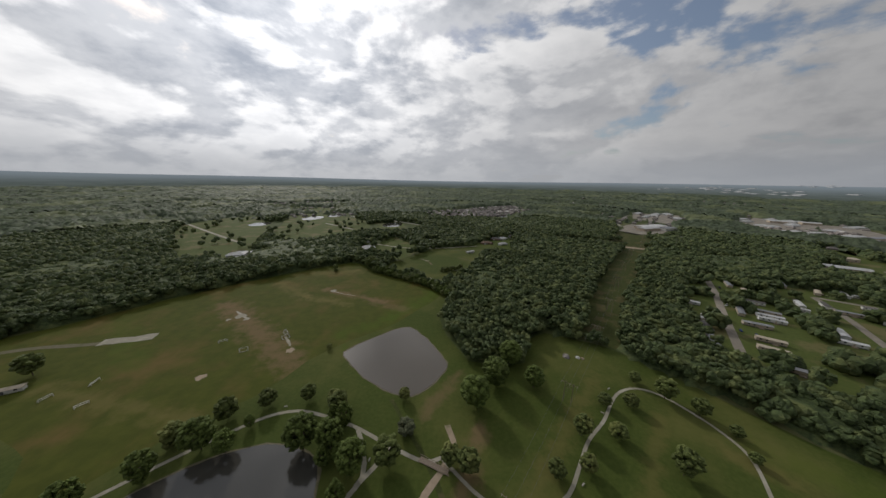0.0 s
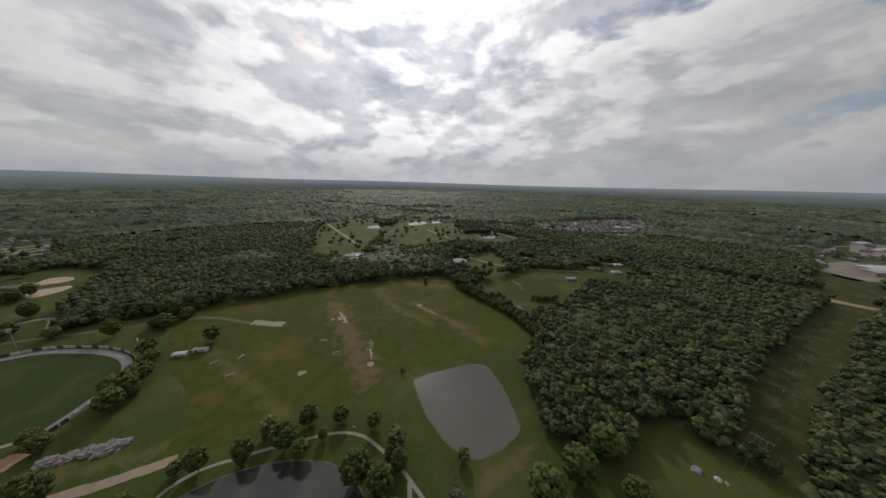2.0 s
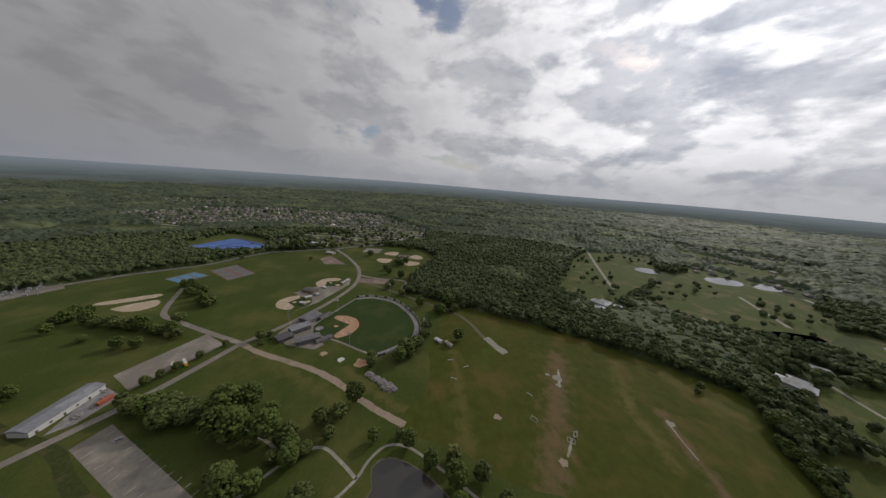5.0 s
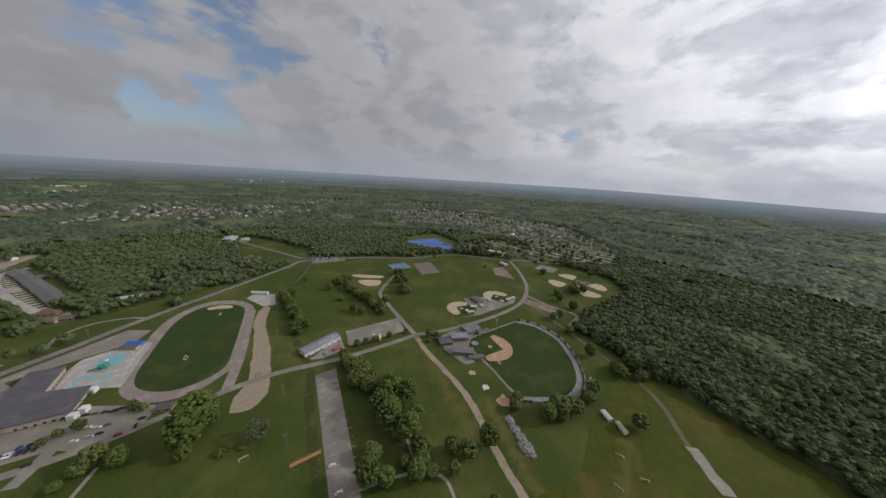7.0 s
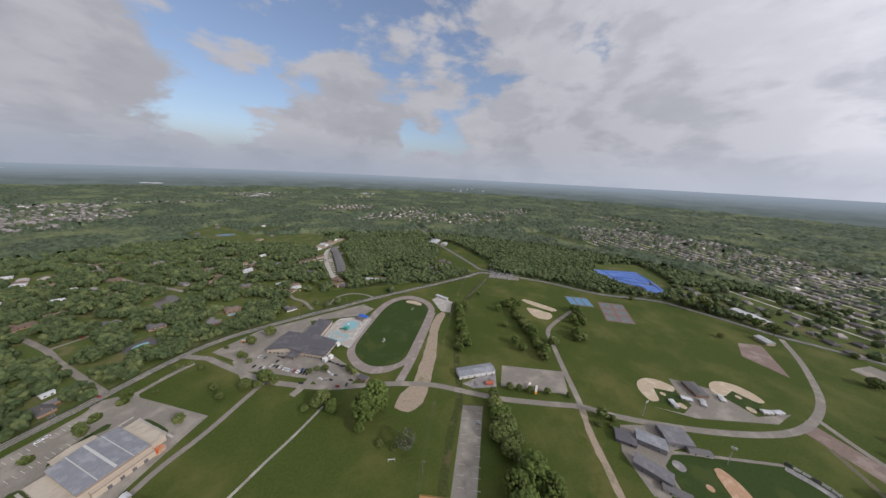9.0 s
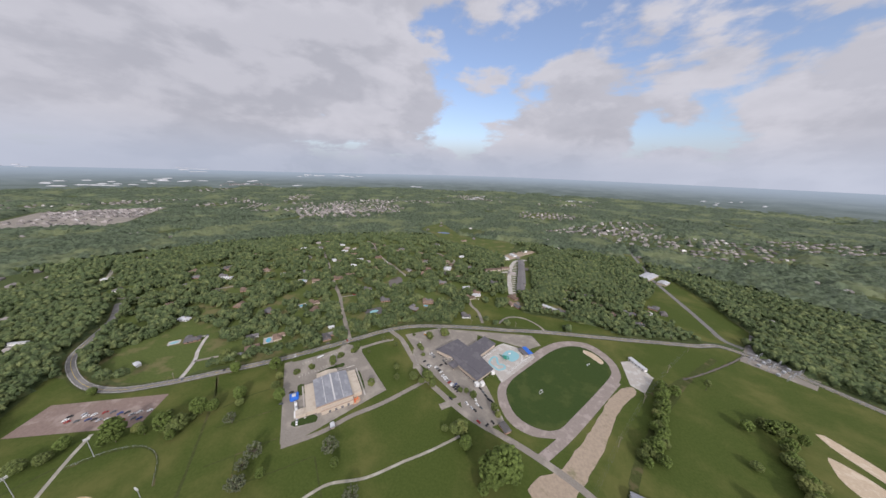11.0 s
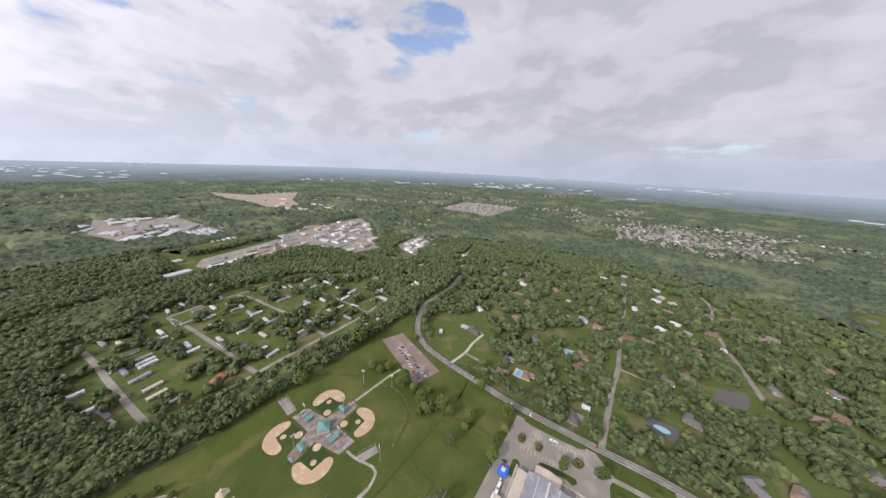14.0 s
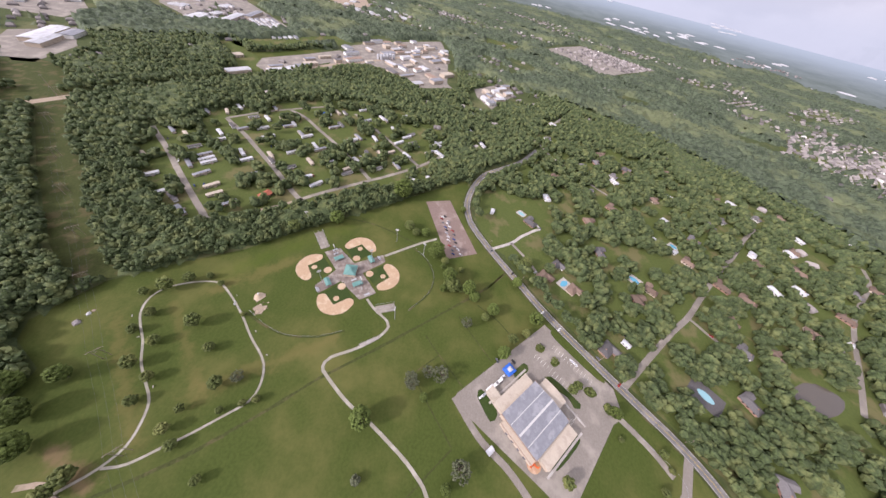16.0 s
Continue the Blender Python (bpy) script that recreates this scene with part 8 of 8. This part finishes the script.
def wooded(xs, ys, rng, dense=False):
    """Which places carry trees: none on lawns, roads and houses, few in towns."""
    keep = np.ones(len(xs), bool)
    for poly in CLEAR:
        keep &= ~inside(poly, xs, ys)
    chance = rng.uniform(0, 1, len(xs))
    drift = np.array([noise.noise(Vector((x * 0.028, y * 0.028, 1.0))) for x, y in zip(xs, ys)])
    chance = np.where(chance < 0.06, chance, np.clip(0.45 * chance + 0.55 * (0.5 - drift * 0.95), 0, 1))
    for poly, share in THIN:
        share = 0.0 if dense else share
        keep &= ~(inside(poly, xs, ys) & (chance > share))
    for x, y, r, s, turn in FAR_TOWNS:
        c, q = math.cos(radians(turn)), math.sin(radians(turn))
        u, v = (xs - x) * c + (ys - y) * q, (-(xs - x) * q + (ys - y) * c) / s
        keep &= ~((np.hypot(u, v) < r) & (chance > 0.14))
    for x, y in SCATTER:
        keep &= np.hypot(xs - x, ys - y) > 17
    for line, half in ROADS:
        p = np.array([(v.x, v.y) for v in line])
        lo, hi = p.min(0) - half - 6, p.max(0) + half + 6
        near = np.flatnonzero((xs > lo[0]) & (xs < hi[0]) & (ys > lo[1]) & (ys < hi[1]))
        if len(near):
            d = np.min(np.hypot(xs[near, None] - p[None, :, 0], ys[near, None] - p[None, :, 1]), 1)
            keep[near[d < half + 3.0]] = False
    for x, y, r in HOMES + [(x, y, r * 0.8) for x, y, r in YARDS]:
        keep &= np.hypot(xs - x, ys - y) > r
    return keep


def stand(r0, r1, spacing, seed):
    """Places of woodland trees between two distances from the park."""
    rng = np.random.default_rng(seed)
    g = np.arange(-r1, r1, spacing)
    xs, ys = (a.ravel() for a in np.meshgrid(g, g))
    xs = xs + rng.uniform(-0.45, 0.45, len(xs)) * spacing
    ys = ys + rng.uniform(-0.45, 0.45, len(ys)) * spacing
    far = np.hypot(xs, ys)
    keep = (far >= r0) & (far < r1)
    xs, ys = xs[keep], ys[keep]
    keep = wooded(xs, ys, rng)
    return xs[keep], ys[keep], rng


def canopy(r0, r1, cell, seed, label, low=6.0, high=15.0, mat=None, dense=False):
    """Unbroken far treetops: a sheet that rises and falls from crown to crown, and drops to the ground in clearings."""
    rng = np.random.default_rng(seed)
    n = int(2 * r1 / cell) + 1
    g = (np.arange(n) - n / 2) * cell
    xs, ys = (a.ravel() for a in np.meshgrid(g, g))
    xs = xs + rng.uniform(-0.38, 0.38, len(xs)) * cell
    ys = ys + rng.uniform(-0.38, 0.38, len(ys)) * cell
    far = np.hypot(xs, ys)
    ring_idx = np.flatnonzero((far >= r0) & (far < r1))
    rx, ry = xs[ring_idx], ys[ring_idx]
    keep = wooded(rx, ry, rng, dense)
    wide = np.array([noise.noise(Vector((x * 0.006, y * 0.006, 9.0))) for x, y in zip(rx, ry)])
    if dense:
        full = np.zeros(n * n, bool)
        full[ring_idx] = keep
        full = full.reshape(n, n)
        core = full.copy()
        for dj, di in ((0, 1), (0, -1), (1, 0), (-1, 0)):
            core &= np.roll(full, (dj, di), (0, 1))
        keep = core.ravel()[ring_idx]
    if r0 > 0:
        keep &= wide + 0.12 * rng.uniform(-1, 1, len(rx)) > -0.40
    tall = rng.uniform(low, high, len(rx)) * (1 + 0.35 * wide)
    z = np.where(keep, tall, -0.6) + np.array([rise(x, y) for x, y in zip(rx, ry)])
    order = np.full(n * n, -1)
    order[ring_idx] = np.arange(len(ring_idx))
    a = order.reshape(n, n)
    quads = np.stack([a[:-1, :-1], a[:-1, 1:], a[1:, 1:], a[1:, :-1]], -1).reshape(-1, 4)
    quads = quads[(quads >= 0).all(1)]
    quads = quads[keep[quads].any(1)]
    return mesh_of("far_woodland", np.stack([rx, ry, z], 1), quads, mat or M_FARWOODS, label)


def mesh_of(name, verts, faces, mat, label, smooth=True):
    side = faces.shape[1]
    me = bpy.data.meshes.new(name)
    me.vertices.add(len(verts))
    me.vertices.foreach_set("co", verts.astype(np.float32).ravel())
    me.loops.add(faces.size)
    me.loops.foreach_set("vertex_index", faces.astype(np.int32).ravel())
    me.polygons.add(len(faces))
    me.polygons.foreach_set("loop_start", np.arange(0, faces.size, side, dtype=np.int32))
    me.polygons.foreach_set("use_smooth", np.full(len(faces), smooth, bool))
    me.update(calc_edges=True)
    me.materials.append(mat)
    return tagged(new(name, me), label, "woods", kind="stuff")


def lumps(seed, count, bits, spread, size, rough=0.25):
    """Crown shapes: several leafy lumps gathered to one crown of about unit radius, in count versions."""
    rng = np.random.default_rng(seed)
    bm = bmesh.new()
    bmesh.ops.create_icosphere(bm, subdivisions=1, radius=1.0)
    bv = np.array([v.co for v in bm.verts])
    bf = np.array([[v.index for v in f.verts] for f in bm.faces])
    bm.free()
    made = []
    for _ in range(count):
        vs, fs = [], []
        for k in range(bits):
            if bits == 1:
                c, s = np.zeros(3), 1.0
            else:
                a, h = rng.uniform(0, math.tau), rng.uniform(-0.45, 0.9)
                ring = math.sqrt(max(0.05, 1 - h * h)) * spread * rng.uniform(0.75, 1.1)
                c, s = np.array([math.cos(a) * ring, math.sin(a) * ring, h * spread]), size * rng.uniform(0.7, 1.25)
            v = bv * s * (1 + rng.uniform(-rough, rough, (len(bv), 1))) + c
            fs.append(bf + sum(len(q) for q in vs))
            vs.append(v)
        made.append((np.concatenate(vs), np.concatenate(fs)))
    return made


def woods(name, xs, ys, rng, shapes, radius, height, squash, mat, label):
    """All crowns of a stand as one mesh."""
    verts, faces, at = [], [], 0
    n = len(xs)
    which = rng.integers(0, len(shapes), n)
    r = rng.uniform(*radius, n)
    # broad old crowns in the gardens, smaller ones in the forest
    garden = np.zeros(n, bool)
    for poly in (LEAFY, MOBILE, POOLSIDE, NEARHOMES):
        garden |= inside(poly, xs, ys)
    r = r * np.where(garden, 1.5, 0.95)
    # stands of taller and lower trees
    lift = np.array([noise.noise(Vector((x * 0.011, y * 0.011, 3.0))) for x, y in zip(xs, ys)])
    h = rng.uniform(*height, n) * (1 + 0.25 * lift)
    ground = np.array([rise(x, y) for x, y in zip(xs, ys)])
    turn = rng.uniform(0, math.tau, n)
    for k, (v, f) in enumerate(shapes):
        idx = np.flatnonzero(which == k)
        if not len(idx):
            continue
        c, s = np.cos(turn[idx])[:, None], np.sin(turn[idx])[:, None]
        x = (v[None, :, 0] * c - v[None, :, 1] * s) * r[idx, None] + xs[idx, None]
        y = (v[None, :, 0] * s + v[None, :, 1] * c) * r[idx, None] + ys[idx, None]
        z = v[None, :, 2] * r[idx, None] * squash + (h[idx] - r[idx] * squash)[:, None] + ground[idx, None]
        verts.append(np.stack([x, y, z], -1).reshape(-1, 3))
        faces.append((f[None] + (at + np.arange(len(idx)) * len(v))[:, None, None]).reshape(-1, 3))
        at += len(idx) * len(v)
    verts, faces = np.concatenate(verts), np.concatenate(faces)
    return mesh_of(name, verts, faces, mat, label, False)


def grow_thickets():
    """Hedgerows and scrub of many trees, one mesh for each leaf."""
    gathered = {}
    rng = np.random.default_rng(44)
    for ob, m in THICKET:
        for child in ob.children:
            me = child.data
            v = np.empty(len(me.vertices) * 3)
            me.vertices.foreach_get("co", v)
            f = np.empty(len(me.loops), np.int64)
            me.loops.foreach_get("vertex_index", f)
            if any(len(p.vertices) != 3 for p in me.polygons):
                continue
            # every second clump, somewhat larger, is enough where crowns grow into each other
            v = v.reshape(-1, 12, 3)
            kept = rng.uniform(size=len(v)) < 0.5
            middle = v[kept].mean(1, keepdims=True)
            v = (middle + (v[kept] - middle) * 1.3).ravel()
            f = f.reshape(-1, 60)[: kept.sum()]
            a = np.array(m)
            gathered.setdefault(me.materials[0].name, []).append((v.reshape(-1, 3) @ a[:3, :3].T + a[:3, 3], f.reshape(-1, 3)))
    for name, rows in gathered.items():
        at, vs, fs = 0, [], []
        for v, f in rows:
            vs.append(v)
            fs.append(f + at)
            at += len(v)
        mesh_of("hedgerow", np.concatenate(vs), np.concatenate(fs), bpy.data.materials[name], "leafy hedgerow of mixed trees and scrub")


def grow_woods():
    for r0, r1, gap, seed in ((0, 450, 6.8, 11), (450, 790, 6.8, 12)):
        xs, ys, rng = stand(r0, r1, gap, seed)
        close = (np.hypot(xs, ys) < 450) | inside(LEAFY, xs, ys) | inside(MOBILE, xs, ys) | inside(POOLSIDE, xs, ys)
        woods("woodland", xs[close], ys[close], rng, lumps(1, 11, 12, 0.72, 0.46, 0.32), (3.8, 6.2), (9.0, 15.5), 1.0, M_WOODS, "dense mixed green woodland round the park and houses")
        if r0:
            woods("woodland", xs[~close], ys[~close], rng, lumps(2, 12, 3, 0.42, 0.76, 0.22), (3.6, 6.0), (9.0, 14.5), 1.0, M_WOODS, "dense green woodland between houses and yards")
    xs, ys, rng = stand(790, 960, 7.2, 14)
    woods("woodland", xs, ys, rng, lumps(3, 10, 1, 0.6, 0.7, 0.24), (3.7, 5.8), (9.0, 14.5), 1.0, M_WOODS, "dense green woodland beyond the far houses")
    canopy(0, 965, 7.5, 16, "low leafy layer under the treetops", 6.5, 10.0, M_WOODS, True)
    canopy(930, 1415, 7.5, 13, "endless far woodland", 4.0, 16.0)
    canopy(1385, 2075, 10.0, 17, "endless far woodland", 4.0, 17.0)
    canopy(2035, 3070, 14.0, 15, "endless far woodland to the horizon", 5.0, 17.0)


grow_woods()
grow_thickets()


# ---- far housing ----
def far_homes(name, places, label):
    """Many small far houses with pitched roofs, as one mesh."""
    verts, faces = [], []
    for x, y, turn, sx, sy in places:
        m = pose(x, y, rise(x, y) + (15 if math.hypot(x, y) > 3060 else 0), 0, 0, turn)
        o = len(verts)
        verts += [tuple(m @ Vector(q)) for q in [(-sx, -sy, 0), (sx, -sy, 0), (sx, sy, 0), (-sx, sy, 0), (-sx, -sy, 3.2), (sx, -sy, 3.2), (sx, sy, 3.2), (-sx, sy, 3.2), (-sx * 0.5, 0, 6.2), (sx * 0.5, 0, 6.2)]]
        faces += [(o + a, o + b, o + c, o + d) for a, b, c, d in ((0, 1, 5, 4), (1, 2, 6, 5), (2, 3, 7, 6), (3, 0, 4, 7), (4, 5, 9, 8), (6, 7, 8, 9))] + [(o + 5, o + 6, o + 9), (o + 7, o + 4, o + 8)]
    return tagged(link(name, verts, faces, M_FARHOME), label, "houses", kind="stuff")


M_FARHOME = material("far_house_tones", (0.25, 0.225, 0.205), (0.16, 0.145, 0.135), (0.48, 0.46, 0.43), 0.02, 0.03, rough=0.85, island=0.5, patch_at=(0.59, 0.63))
rng_far = random.Random(9)


def estate(poly, row, gap, turn, share=0.9):
    xs, ys = [p[0] for p in poly], [p[1] for p in poly]
    cx, cy, r = sum(xs) / len(xs), sum(ys) / len(ys), max(max(xs) - min(xs), max(ys) - min(ys))
    c, s = math.cos(radians(turn)), math.sin(radians(turn))
    cand = []
    for i in range(int(-r / gap), int(r / gap)):
        for j in range(int(-r / row), int(r / row)):
            u, v = i * gap + rng_far.uniform(-3, 3), j * row + rng_far.uniform(-3, 3)
            cand.append((cx + u * c - v * s, cy + u * s + v * c))
    a = np.array(cand)
    ok = inside(poly, a[:, 0], a[:, 1])
    return [(x, y, turn + rng_far.choice((0, 0, 90)) + rng_far.uniform(-6, 6), rng_far.uniform(5.5, 9), rng_far.uniform(4.5, 6.5)) for (x, y), k in zip(cand, ok) if k and rng_far.random() < share]


def estate_streets(poly, row, turn, label):
    xs, ys = [p[0] for p in poly], [p[1] for p in poly]
    cx, cy, r = sum(xs) / len(xs), sum(ys) / len(ys), max(max(xs) - min(xs), max(ys) - min(ys))
    c, s = math.cos(radians(turn)), math.sin(radians(turn))
    for j in range(int(-r / row), int(r / row)):
        v = (j + 0.5) * row
        u = np.arange(-r, r, 12.0)
        x, y = cx + u * c - v * s, cy + u * s + v * c
        ok = inside(poly, x, y)
        run = np.flatnonzero(ok)
        if len(run) > 3:
            ribbon("street", [(float(x[run[0]]), float(y[run[0]])), (float(x[run[-1]]), float(y[run[-1]]))], 6, 0.12, M_CONCRETE, label=label, keep=False, step=40, category="road")


def ring(x, y, r, s=1.0, turn=0.0):
    c, q = math.cos(radians(turn)), math.sin(radians(turn))
    return [(x + r * math.cos(a) * c - r * s * math.sin(a) * q, y + r * math.cos(a) * q + r * s * math.sin(a) * c) for a in (k * math.tau / 12 for k in range(12))]


estate_streets(SUBDIV, 34, 75, "pale street of a far housing estate")
estate_streets(SUBDIV2, 34, -40, "pale street of a far housing estate")
far_homes("far_houses", estate(SUBDIV, 34, 24, 75, 0.78) + estate(SUBDIV2, 38, 26, -40, 0.62) + estate([(1700, -560), (1930, -620), (1690, -930), (1480, -720)], 30, 18, 52, 0.9) + estate(NEARHOMES, 36, 26, 55, 0.8) + [(x, y, 30, 7, 5) for x, y in ((-715, 209), (-711, 229), (-668, 240), (-645, 248), (-655, 268), (-685, 266), (-820, 395), (-700, 400))], "rows of far suburban houses with grey and brown roofs")
far_homes("far_houses", estate(ESTATE3, 26, 19, 35, 0.95) + [(425, 1265, 40, 42, 14)], "rows of far houses with brown roofs")
far_homes("far_houses", [h for z in FAR_TOWNS for h in estate(ring(*z), 42, 27, z[0] % 90, 0.7)], "scattered far houses among trees")
far_homes("far_houses", [(x, y, rng_far.uniform(0, 180), 7, 5) for x, y in SCATTER], "single roofs scattered through the woods")

# big flat roofs on the skyline
rng_big = random.Random(31)
BIG = []
for x, y, n in ((1950, 540, 7), (2800, -1400, 8), (2900, -440, 8), (2300, 500, 6), (250, -2500, 6), (1000, -2700, 6), (-540, -2600, 5), (-1600, -1700, 5), (2040, -2190, 6), (2600, 2500, 26), (2700, 2836, 8), (3100, -1245, 8), (3100, -1800, 8), (2730, -3210, 6), (2380, -3460, 6), (3050, -50, 7), (3040, -300, 6), (2596, -2165, 6), (3838, 2849, 6), (4626, -1202, 8), (4038, -2559, 8), (-1746, -2759, 6), (-2348, -1553, 5), (3171, 641, 8), (2971, -414, 6), (1025, -2787, 6), (1090, 900, 12), (760, 960, 9), (1540, 420, 8), (1640, 340, 7), (990, 740, 6), (-900, 1500, 4), (500, 1700, 5)):
    BIG += [(x + rng_big.uniform(-1, 1) * (70 + 0.05 * n * math.hypot(x, y) / 10), y + rng_big.uniform(-1, 1) * (70 + 0.05 * n * math.hypot(x, y) / 10), x % 90, rng_big.uniform(12, 30) * (0.6 + math.hypot(x, y) / 3500), rng_big.uniform(8, 15)) for _ in range(n)]
M_FARHOME = M_WHITE_ROOF
far_homes("far_sheds", BIG, "far pale store and factory roofs on the skyline")
